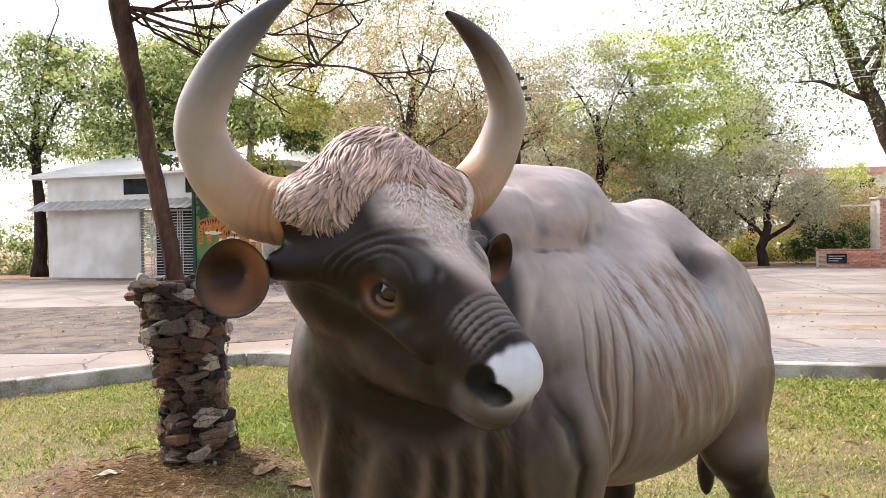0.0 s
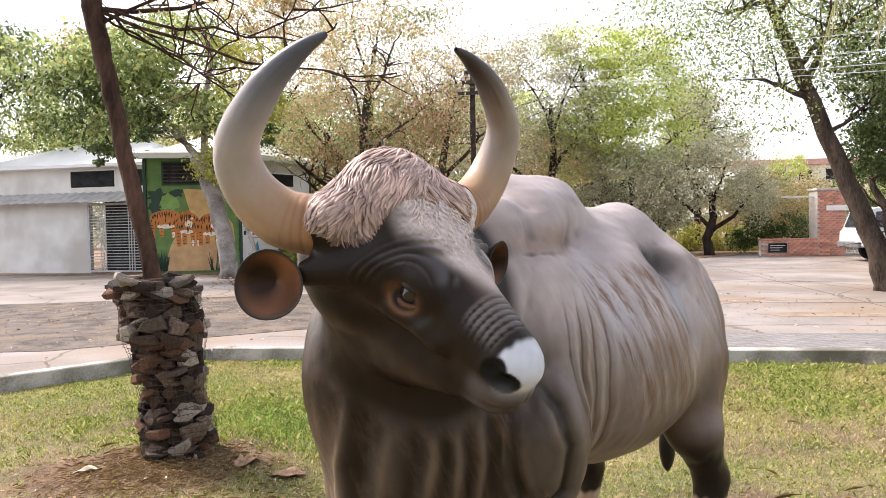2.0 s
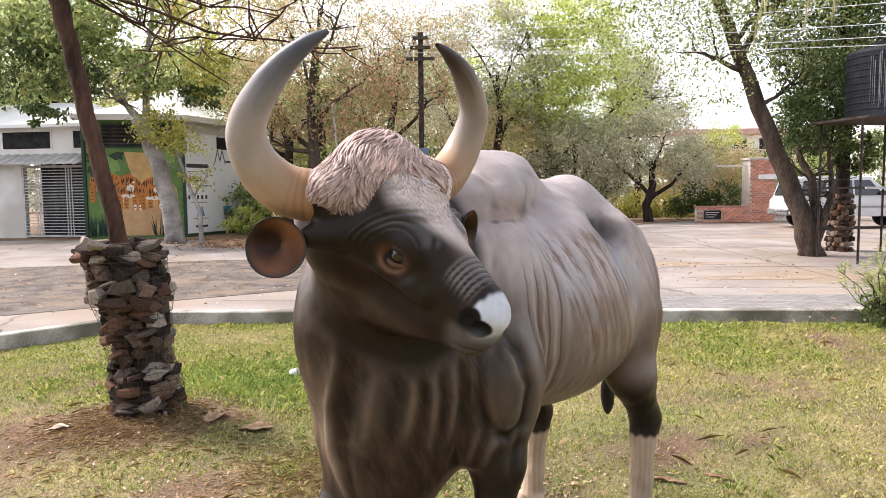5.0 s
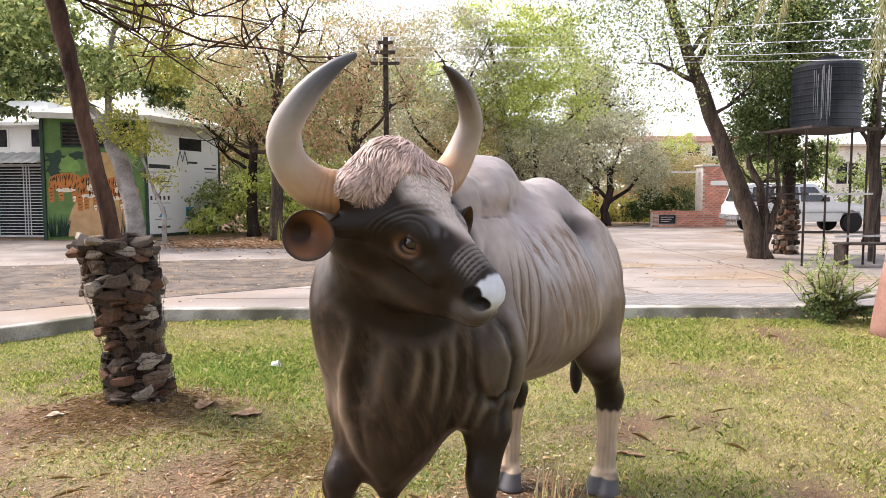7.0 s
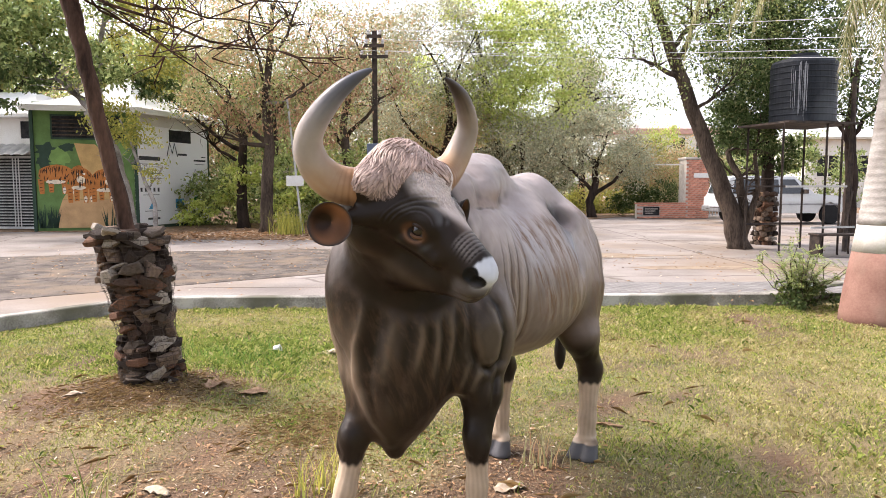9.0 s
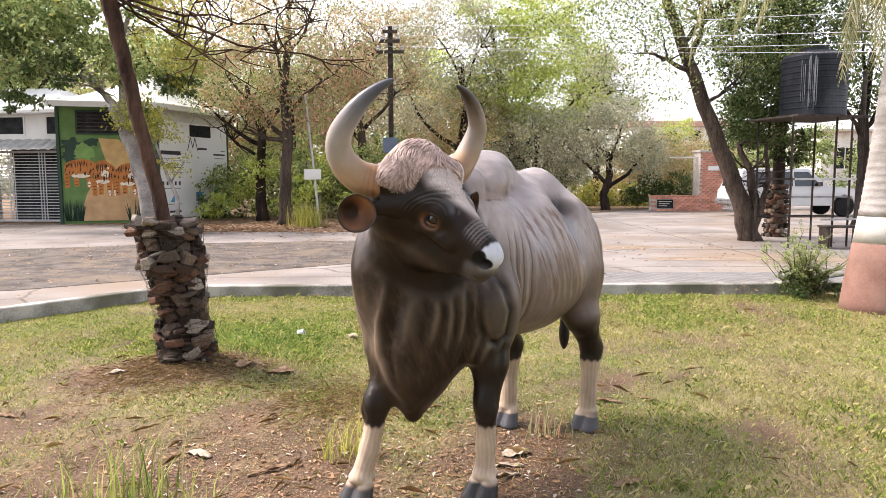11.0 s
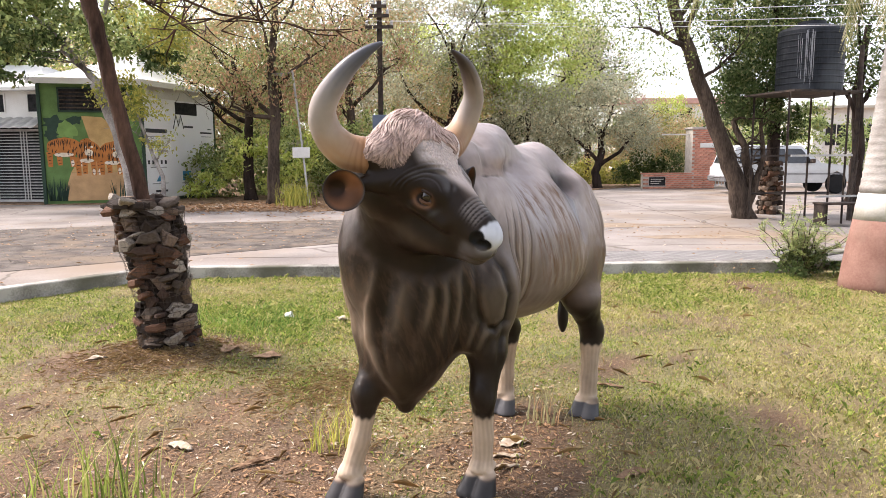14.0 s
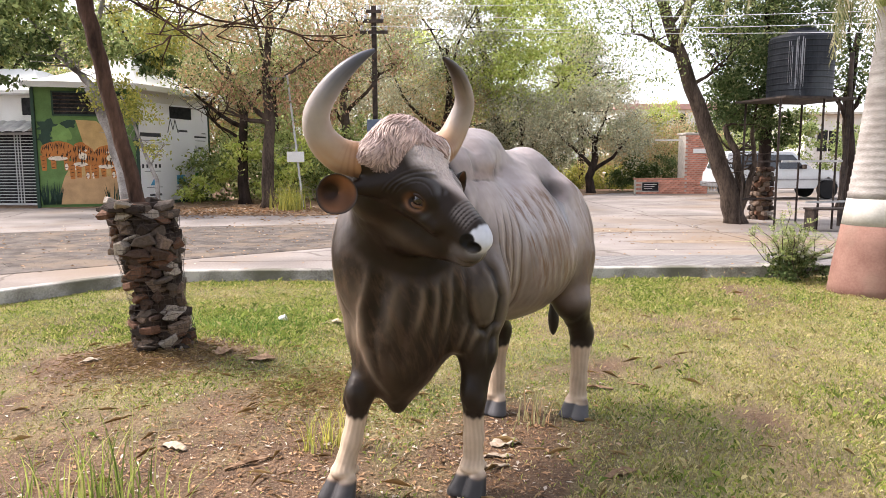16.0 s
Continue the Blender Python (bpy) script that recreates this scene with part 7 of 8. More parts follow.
def car():
    ob = thing("car", Matrix.Translation((10.75, 26.0, Y0)), "silver-white off-road car parked side-on", "car")
    white = surface("car_paint", (0.50, 0.51, 0.52), (0.60, 0.61, 0.62), 1.5, 20, 0.25, 0.0, metal=0.2)
    side = [(0.0, 0.50), (0.02, 0.95), (0.12, 1.08), (0.30, 1.70), (0.55, 1.78), (2.75, 1.76), (3.45, 1.12), (4.55, 1.02), (4.85, 0.88), (4.9, 0.48), (4.45, 0.42), (4.35, 0.68), (4.05, 0.82), (3.72, 0.68), (3.6, 0.40), (1.40, 0.40), (1.3, 0.68), (1.0, 0.82), (0.68, 0.68), (0.58, 0.42)]
    b = Build()
    n = len(side)
    layers = [(0.0, 0.93), (0.06, 1.0), (1.70, 1.0), (1.76, 0.93)]
    for y, k in layers:
        for x, z in side:
            tuck = 0.16 * max(0, z - 1.05) / 0.7
            yy = y + (tuck if y < 0.9 else -tuck)
            b.v.append((2.45 + (x - 2.45) * (0.985 if k < 1 else 1), yy, z if k == 1 else 0.9 + (z - 0.9) * 0.985))
    for i in range(len(layers) - 1):
        for k in range(n):
            b.f.append((i * n + k, i * n + (k + 1) % n, (i + 1) * n + (k + 1) % n, (i + 1) * n + k))
    b.f.append(tuple(range(n)))
    b.f.append(tuple(reversed(range((len(layers) - 1) * n, len(layers) * n))))
    bmx = part("body", b, white, ob)
    glass = surface("car_glass", (0.01, 0.012, 0.014), (0.03, 0.034, 0.038), 2, 20, 0.08, 0.0, spec=0.8)
    for x0, x1, u0, u1 in ((0.42, 1.25, 0.52, 1.25), (1.33, 2.12, 1.33, 2.12), (2.2, 3.15, 2.2, 2.72)):
        part("window", Build().add([(x0, -0.012, 1.12), (x1, -0.012, 1.12), (u1, 0.115, 1.64), (u0, 0.115, 1.64), (x0, 0.03, 1.12), (x1, 0.03, 1.12), (u1, 0.15, 1.64), (u0, 0.15, 1.64)], [(0, 1, 2, 3), (7, 6, 5, 4), (0, 4, 5, 1), (1, 5, 6, 2), (2, 6, 7, 3), (3, 7, 4, 0)]), glass, bmx)
    part("rear_window", Build().add([(0.10, 0.22, 1.14), (0.10, 1.54, 1.14), (0.265, 1.46, 1.62), (0.265, 0.30, 1.62), (0.15, 0.22, 1.12), (0.15, 1.54, 1.12), (0.31, 1.46, 1.60), (0.31, 0.30, 1.60)], [(0, 3, 2, 1), (4, 5, 6, 7), (0, 1, 5, 4), (1, 2, 6, 5), (2, 3, 7, 6), (3, 0, 4, 7)]), glass, ob)
    rubber = plain("tyre_rubber", (0.02, 0.02, 0.021), 0.9)
    for x in (1.0, 4.05):
        for y in (-0.02, 1.56):
            wh = part("wheel", Build().lathe([(0.20, 0), (0.33, 0.0), (0.36, 0.04), (0.36, 0.18), (0.33, 0.22), (0.2, 0.22)], 24), rubber, ob)
            wh.matrix_basis = Matrix.Translation((x, y + 0.22, 0.36)) @ Matrix.Rotation(radians(90), 4, "X")
            part("rim", Build().lathe([(0.02, 0.19), (0.06, 0.2), (0.08, 0.17), (0.17, 0.19), (0.205, 0.21)], 16), STEEL_PALE, wh)
    part("bumper", Build().box(4.78, 4.98, 0.05, 1.7, 0.42, 0.66, None, 0.03), STEEL_DARK, ob)
    part("bumper", Build().box(-0.08, 0.1, 0.05, 1.7, 0.45, 0.66, None, 0.03), STEEL, ob)
    part("headlight", Build().box(4.7, 4.86, 0.03, 0.35, 0.80, 0.96, None, 0.02), BANNER_WHITE, ob)
    part("tail_light", Build().box(-0.02, 0.06, 0.01, 0.12, 0.9, 1.25, None, 0.01), plain("red_lamp", (0.4, 0.03, 0.02), 0.3), ob)
    part("mirror", Build().box(3.0, 3.12, -0.2, -0.02, 1.12, 1.28, None, 0.02), STEEL_DARK, ob)
    part("side_strip", Build().box(0.62, 4.3, -0.012, 0.0, 0.70, 0.76), STEEL, ob)
    return ob


def water_tank():
    st = thing("tank_stand", Matrix.Translation((7.9, 15.3, Y0)) @ Matrix.Rotation(radians(14), 4, "Z"), "rusty angle-iron stand under the water tank", "stand")
    for x, y in ((-0.98, -0.62), (0.0, -0.70), (0.36, -0.72), (0.74, -0.62), (-0.74, 0.72), (0.74, 0.72)):
        part("leg", Build().box(x - 0.026, x + 0.026, y - 0.004, y + 0.004, 0, 2.66).box(x - 0.004, x + 0.004, y - 0.026, y + 0.026, 0, 2.66), STEEL_DARK, st)
    for z, x0, x1 in ((0.55, -0.35, 0.74), (1.38, -0.98, 0.5)):
        part("rail", Build().box(x0, x1, -0.76, -0.73, z, z + 0.04), STEEL_PALE, st)
        part("rail", Build().box(-0.74, 0.74, 0.73, 0.76, z, z + 0.04), STEEL_DARK, st)
    part("rail", Build().tube([(0.5, -0.74, 0.35), (0.74, -0.66, 1.3)], [0.02, 0.02], 6), STEEL_DARK, st)
    part("platform", Build().box(-0.99, 0.78, -0.76, 0.76, 2.66, 2.70), STEEL_DARK, st)
    prof = [(0.02, 0.0), (0.62, 0.0), (0.64, 0.03)]
    for k in range(9):
        z = 0.07 + k * 0.122
        prof += [(0.640, z), (0.640, z + 0.085), (0.652, z + 0.095), (0.652, z + 0.11), (0.640, z + 0.119)]
    prof += [(0.64, 1.23), (0.60, 1.29), (0.36, 1.36), (0.27, 1.38), (0.27, 1.44), (0.02, 1.46)]
    tk = thing("water_tank", Matrix.Translation((7.9, 15.3, Y0 + 2.70)), "black ribbed plastic water tank with pale drip streaks", "tank")
    part("body", Build().lathe(prof, 44), TANK_BLACK, tk, smooth=False)
    streak = plain("lime_streak", (0.24, 0.25, 0.27), 0.8)
    rng = random.Random(3)
    for k in range(16):
        a = radians(-124 + (rng.gauss(0, 7) if k % 4 else 12 + rng.gauss(0, 2)))
        w, z0 = rng.uniform(0.002, 0.006), rng.uniform(0.02, 0.35)
        d, s = Vector((math.cos(a), math.sin(a), 0)), Vector((-math.sin(a), math.cos(a), 0))
        z1 = rng.uniform(1.0, 1.23)
        p = [d * 0.6545 + s * w + Vector((0, 0, z1)), d * 0.6545 - s * w + Vector((0, 0, z1)), d * 0.6545 - s * w * 0.4 + Vector((0, 0, z0)), d * 0.6545 + s * w * 0.4 + Vector((0, 0, z0))]
        q = [v - d * 0.03 for v in p]
        part("streak", Build().add(p + q, [(0, 1, 2, 3), (7, 6, 5, 4), (0, 4, 5, 1), (1, 5, 6, 2), (2, 6, 7, 3), (3, 7, 4, 0)]), streak, tk)
    pipe = thing("water_pipe", Matrix.Translation((9.0, 15.4, Y0)), "dark upright pipe beside the tank stand", "pipe")
    part("pipe", Build().tube([(0, 0, 0), (0.05, 0, 2.4), (0.08, 0.05, 3.7)], [0.05, 0.05, 0.045], 10), STEEL_DARK, pipe)
    bench = thing("metal_bench", Matrix.Translation((8.3, 14.4, Y0)), "low dark metal bench under the tank", "bench")
    part("seat", Build().box(-0.55, 0.75, -0.2, 0.2, 0.42, 0.46, None, 0.01), STEEL_DARK, bench)
    for x in (-0.5, 0.7):
        part("leg", Build().box(x - 0.02, x + 0.02, -0.18, 0.18, 0, 0.42), STEEL_DARK, bench)


def far_building():
    ob = thing("apartment_building", Matrix.Translation((24.0, 90.0, 0)), "far white apartment block with a pink roof edge", "building")
    w = part("wall", Build().box(0, 16, 0, 9, 0, 8.0), WHITE_WALL, ob)
    part("roof", Build().box(-0.5, 16.5, -0.6, 9.5, 8.0, 8.7, None, 0.03), plain("pink_roof", (0.55, 0.33, 0.29)), ob, "dusty pink parapet")
    for f in range(3):
        for k in range(5):
            q = part("window", Build().box(1.2 + k * 3, 2.7 + k * 3, -0.06, 0.02, 1.2 + f * 2.5, 2.5 + f * 2.5), DARK_VOID, ob)
            part("sill", Build().box(1.1 + k * 3, 2.8 + k * 3, -0.3, 0.0, 1.05 + f * 2.5, 1.15 + f * 2.5), WHITE_WALL, q)
    for k in range(3):
        part("chimney", Build().box(3 + k * 5, 3.7 + k * 5, 3, 4, 8.7, 9.4), WHITE_WALL, ob)
    hut = thing("white_house", Matrix.Translation((24.0, 45.0, Y0)), "white house behind the parked car", "house")
    part("wall", Build().box(0, 9, 0, 5, 0, 4.3), WHITE_WALL, hut)
    part("roof", Build().box(-0.4, 9.4, -0.6, 5.4, 4.3, 4.45), CREAM_WALL, hut)
    for k in range(3):
        q = part("window", Build().box(0.8 + k * 2.6, 2.1 + k * 2.6, -0.05, 0.02, 2.0, 3.3), DARK_VOID, hut)
        part("window_frame", Build().box(0.72 + k * 2.6, 2.18 + k * 2.6, -0.08, -0.05, 3.3, 3.38).box(0.72 + k * 2.6, 2.18 + k * 2.6, -0.08, -0.05, 1.92, 2.0).box(1.42 + k * 2.6, 1.48 + k * 2.6, -0.08, -0.05, 2.0, 3.3), WHITE_WALL, q)


pavilion()
white_hall()
utility_pole()
sign_post()
street_lamp()
boundary_wall()
car()
water_tank()
far_building()


# ---- undergrowth and woods ----
def thicket(name, blobs, material, size, seed, label, category="shrub", kind="stuff", **opts):
    ob = leaf_cloud(name, blobs, material, size, seed, **opts)
    return tagged(ob, label, category, kind=kind)


thicket("undergrowth", [(-8.2 + i * 0.85, 26.2 + (i % 3) * 0.8, 1.0 + (i % 2) * 0.5, 0.9, 0.7, 1.2, 2200) for i in range(9)], LEAF_GREEN, 0.13, 41, "dense dark green undergrowth below the trees")
thicket("undergrowth", [(-7.4 + i * 1.1, 25.2 + (i % 2) * 0.6, 1.6 + (i % 3) * 0.6, 0.8, 0.6, 0.7, 750) for i in range(6)], LEAF_GREEN, 0.14, 42, "broad-leaved green shrubs before a wall")
# a brighter leaf colour stands in for sunlight on these shrubs
thicket("undergrowth", [(-7.6 + i * 0.75, 24.3 + (i % 2) * 0.4, 0.7 + (i % 3) * 0.65, 0.6, 0.4, 0.5, 420) for i in range(7)], LEAF_BRIGHT, 0.15, 56, "broad-leaved shrubs coloured bright as if sunlit, at the edge of the undergrowth", per=30)
thicket("hedge", [(9.6 + i * 0.9, 38 + (i % 2), 1.6 + (i % 3) * 0.45, 1.0, 1.0, 1.6, 2600) for i in range(8)], LEAF_MIXED, 0.13, 43, "tall loose yellow-green hedge by the road")
thicket("hedge", [(-34 + i * 1.1, 26.5 + 0.3 * (i % 3), 1.2, 1.0, 0.7, 1.4, 1300) for i in range(14)], LEAF_GREEN, 0.15, 48, "tall green hedge beyond the white hall")
thicket("hedge", [(7.0 + i * 0.6, 36.5, 0.7, 0.6, 0.5, 0.9, 1300) for i in range(7)], LEAF_YELLOW, 0.12, 44, "low yellow-green shrubs on the verge", hang=0.4)
thicket("hedge", [(1.0 + i * 0.9, 37.5, 1.0, 0.9, 0.7, 1.3, 1800) for i in range(6)], LEAF_DARK, 0.14, 45, "dark shrubs along the far verge")
thicket("hedge", [(9.2 + i * 0.7, 33.8, 0.7 + (i % 2) * 0.4, 0.6, 0.5, 0.8, 1500) for i in range(4)], LEAF_DARK, 0.12, 46, "dark green hedge beside the brick gateway")
thicket("hedge", [(12.6 + i * 1.0, 32 + (i % 2), 1.4 + (i % 3) * 0.9, 0.9, 0.7, 1.0, 1100) for i in range(8)], LEAF_GREEN, 0.14, 51, "loose green shrubs behind the parked car")
rngw = random.Random(50)
# out-of-view trees added behind the camera to cut sky light on fronts
thicket("far_woods", [(-34 + i * 3.4, -13 + rngw.uniform(-1.5, 1.5), 3.4 + rngw.uniform(-0.5, 1.0), 2.6, 1.8, 3.8, 2600) for i in range(21)], LEAF_DARK, 0.3, 53, "unseen row of dark trees added on the near side to block sky light", "woods")
thicket("far_woods", [(-21 + i * 1.9, 43 + rngw.uniform(-1.5, 1.5), rngw.uniform(4.5, 8.2), 2.0, 1.4, 2.4, 3600) for i in range(14)], LEAF_BRIGHT, 0.2, 54, "tall light green trees behind the withered ones", "woods")
thicket("far_woods", [(-22 + i * 2.6, 39 + rngw.uniform(-1.5, 1.5), rngw.uniform(4.0, 8.6), 1.9, 1.4, 2.2, 1900) for i in range(9)], LEAF_OLIVE, 0.2, 55, "tall olive-leaved trees behind the yard", "woods", hang=0.2)
thicket("far_woods", [(-46 + i * 3.0, 58 + rngw.uniform(-3, 3), 3.4 + rngw.uniform(-0.5, 1.2), 2.6, 2, 3.6, 2300) for i in range(20)], LEAF_OLIVE, 0.34, 47, "distant olive-green woods", "woods")
thicket("far_woods", [(14 + i * 3.0, 62 + rngw.uniform(-3, 3), 2.2 + rngw.uniform(-0.5, 0.6), 2.6, 2, 2.6, 1700) for i in range(15)], LEAF_GREEN, 0.34, 48, "distant green woods", "woods")
thicket("far_woods", [(-20 + i * 2.2, 40 + rngw.uniform(-2, 2), 3.8 + rngw.uniform(-0.5, 1.6), 2.2, 1.6, 3.4, 3400) for i in range(11)], LEAF_MIXED, 0.2, 49, "thick mixed trees behind the wall", "woods")
thicket("far_woods", [(-24 + i * 2.4, 33 + rngw.uniform(-2, 2), 5.5 + rngw.uniform(-0.5, 2.0), 1.9, 1.6, 2.2, 2200) for i in range(6)], LEAF_GREEN, 0.18, 52, "green crowns behind the pavilion", "woods")


# ---- the stone-clad tree ----
def slab_mesh(seed):
    """One flat broken stone, about a decimetre across."""
    rng = random.Random(seed)
    n = rng.choice((4, 5, 5, 6))
    b = Build()
    rad = [rng.uniform(0.6, 1.3) for _ in range(n)]
    for z, k in ((-0.5, 0.85), (-0.25, 1.0), (0.3, 0.98), (0.5, 0.8)):
        for i in range(n):
            a = 2 * math.pi * i / n
            b.v.append((rad[i] * k * math.cos(a) * 0.5 + rng.uniform(-0.03, 0.03), rad[i] * k * math.sin(a) * 0.5, z + rng.uniform(-0.08, 0.08)))
    for j in range(3):
        for i in range(n):
            b.f.append((j * n + i, j * n + (i + 1) % n, (j + 1) * n + (i + 1) % n, (j + 1) * n + i))
    b.f.append(tuple(reversed(range(n))))
    b.f.append(tuple(range(3 * n, 4 * n)))
    return b.mesh("stone", STONE)


def stone_tree():
    base = (-2.09, 5.80, 0.05)
    tree("leaning dark-barked tree rising from a stone surround", base, [(-0.06, 0, 0.6), (-0.173, 0, 1.21), (-0.357, 0, 2.04), (-0.45, 0, 2.5), (-0.545, 0, 2.96), (-0.66, 0.1, 4.4)], [0.085, 0.07, 0.057, 0.055, 0.057, 0.066, 0.045],
         [(0.82, (-1.5, 0.2, 4.6), 0.04), (0.84, (0.3, -0.4, 3.95), 0.02), (0.86, (1.7, 0.6, 3.3), 0.018), (0.9, (0.9, 1.5, 4.3), 0.016), (0.9, (-0.4, -1.2, 4.8), 0.02), (0.8, (1.0, 0.2, 3.3), 0.014), (0.86, (1.35, 0.1, 2.42), 0.013), (0.84, (0.55, 0.2, 2.25), 0.012), (0.85, (0.85, 0.4, 2.75), 0.014), (0.85, (0.2, 0.3, 2.5), 0.010)],
         [(LEAF_MIXED, 0.04, [(-1.2, 0.2, 4.7, 0.9, 0.9, 0.5, 700), (0.8, 0.3, 4.2, 0.9, 0.9, 0.5, 700), (1.5, 0.6, 3.5, 0.6, 0.5, 0.4, 260), (0.6, 0.1, 3.2, 0.8, 0.5, 0.45, 300)], {"per": 16, "spread": 0.35})], BARK_RED, 31, 36, 0.65)
    ob = thing("stone_surround", Matrix.Translation((base[0], base[1], -0.03)), "rough drum of broken stones held by wire mesh round a tree", "planter")
    rng = random.Random(9)
    shapes = [slab_mesh(60 + i) for i in range(9)]

    def centre(z):
        return Vector((-0.15 * z / 1.25, 0, z))

    def radius(z):
        return 0.186 + 0.05 * max(0, z - 0.7) / 0.5 + 0.016 * math.sin(z * 9) + 0.01 * math.sin(z * 23)

    # dark core added so the gaps between stones read as shade
    core = Build().tube([centre(z) for z in (-0.05, 0.3, 0.6, 0.9, 1.14)], [0.145, 0.15, 0.16, 0.17, 0.18], 14)
    part("core", core, BARK_DARK, ob, "core coloured dark for the shade between the stones")
    z = 0.02
    made = 0
    while z < 1.17 and made < 295:
        h = rng.uniform(0.022, 0.066)
        a = rng.uniform(0, 6.28)
        end = a + 2 * math.pi - 0.12
        while a < end:
            w = rng.uniform(0.09, 0.20)
            r = radius(z) - 0.02 + rng.uniform(-0.025, 0.04)
            mid = a + w / 2 / r
            c = centre(z + h / 2 + rng.uniform(-0.018, 0.018))
            upright = rng.random() < 0.66
            ob2 = part("stone", rng.choice(shapes), STONE, ob)
            turn = Matrix.Rotation(mid, 4, "Z") @ Matrix.Rotation(radians(rng.uniform(-28, 28)), 4, "X") @ Matrix.Rotation(radians(rng.uniform(-16, 16)), 4, "Y")
            if upright:
                turn = turn @ Matrix.Rotation(radians(90), 4, "Y")
                sc = Matrix.Diagonal((h * 2.5, w * 1.05, rng.uniform(0.045, 0.075), 1))
            else:
                sc = Matrix.Diagonal((rng.uniform(0.10, 0.17), w * rng.uniform(0.85, 1.2), h * rng.uniform(0.7, 1.1), 1))
            ob2.matrix_basis = Matrix.Translation(c + Vector((math.cos(mid) * r, math.sin(mid) * r, 0))) @ turn @ sc
            made += 1
            a += w / r * 0.98
        z += h * 0.93
    for k in range(24):
        a = rng.uniform(0, 6.28)
        r = rng.uniform(0.10, 0.25)
        ob2 = part("stone", rng.choice(shapes), STONE, ob)
        ob2.matrix_basis = Matrix.Translation(centre(1.19 + rng.uniform(0, 0.05)) + Vector((math.cos(a) * r, math.sin(a) * r, 0))) @ Matrix.Rotation(a, 4, "Z") @ Matrix.Rotation(radians(rng.uniform(-38, 30)), 4, "Y") @ Matrix.Rotation(radians(rng.uniform(-25, 25)), 4, "X") @ Matrix.Diagonal((rng.uniform(0.14, 0.26), rng.uniform(0.13, 0.2), rng.uniform(0.035, 0.06), 1))
    net = Build()
    for i in range(30):
        z = 0.04 + i * 0.0395
        net.tube([centre(z) + Vector((math.cos(t * 0.349) * (radius(z) + 0.045 + 0.008 * math.sin(t * 2.3 + i)), math.sin(t * 0.349) * (radius(z) + 0.045), rng.uniform(-0.006, 0.006))) for t in range(19)], [0.0020] * 19, 3, False)
    for k in range(26):
        a = k * 0.2417
        net.tube([centre(z) + Vector((math.cos(a) * (radius(z) + 0.045), math.sin(a) * (radius(z) + 0.045), 0)) for z in np.linspace(0.02, 1.2, 9)], [0.0012] * 9, 3, False)
    part("wire_mesh", net, STEEL_DARK, ob, "thin rusty wire mesh")


def far_stone_drum():
    ob = thing("stone_surround", Matrix.Translation((8.21, 17.4, Y0 - 0.02)), "dark drum of stacked rough stones round a tree", "planter")
    rng = random.Random(29)
    shapes = [slab_mesh(80 + i) for i in range(5)]
    part("core", Build().tube([(0, 0, -0.02), (0, 0, 0.7), (0.02, 0, 1.28)], [0.19, 0.18, 0.17], 12), SOIL, ob, "packed rubble core")
    for row in range(11):
        for k in range(9):
            a = k * 0.698 + row * 0.35 + rng.uniform(-0.1, 0.1)
            r = 0.19 + rng.uniform(0, 0.06)
            q = part("stone", rng.choice(shapes), STONE_DARK, ob)
            q.matrix_basis = Matrix.Translation((math.cos(a) * r, math.sin(a) * r, 0.05 + row * 0.118)) @ Matrix.Rotation(a, 4, "Z") @ Matrix.Rotation(radians(rng.uniform(-30, 30)), 4, "X") @ Matrix.Rotation(radians(rng.uniform(-25, 25)), 4, "Y") @ Matrix.Diagonal((0.13, rng.uniform(0.13, 0.2), rng.uniform(0.07, 0.12), 1))


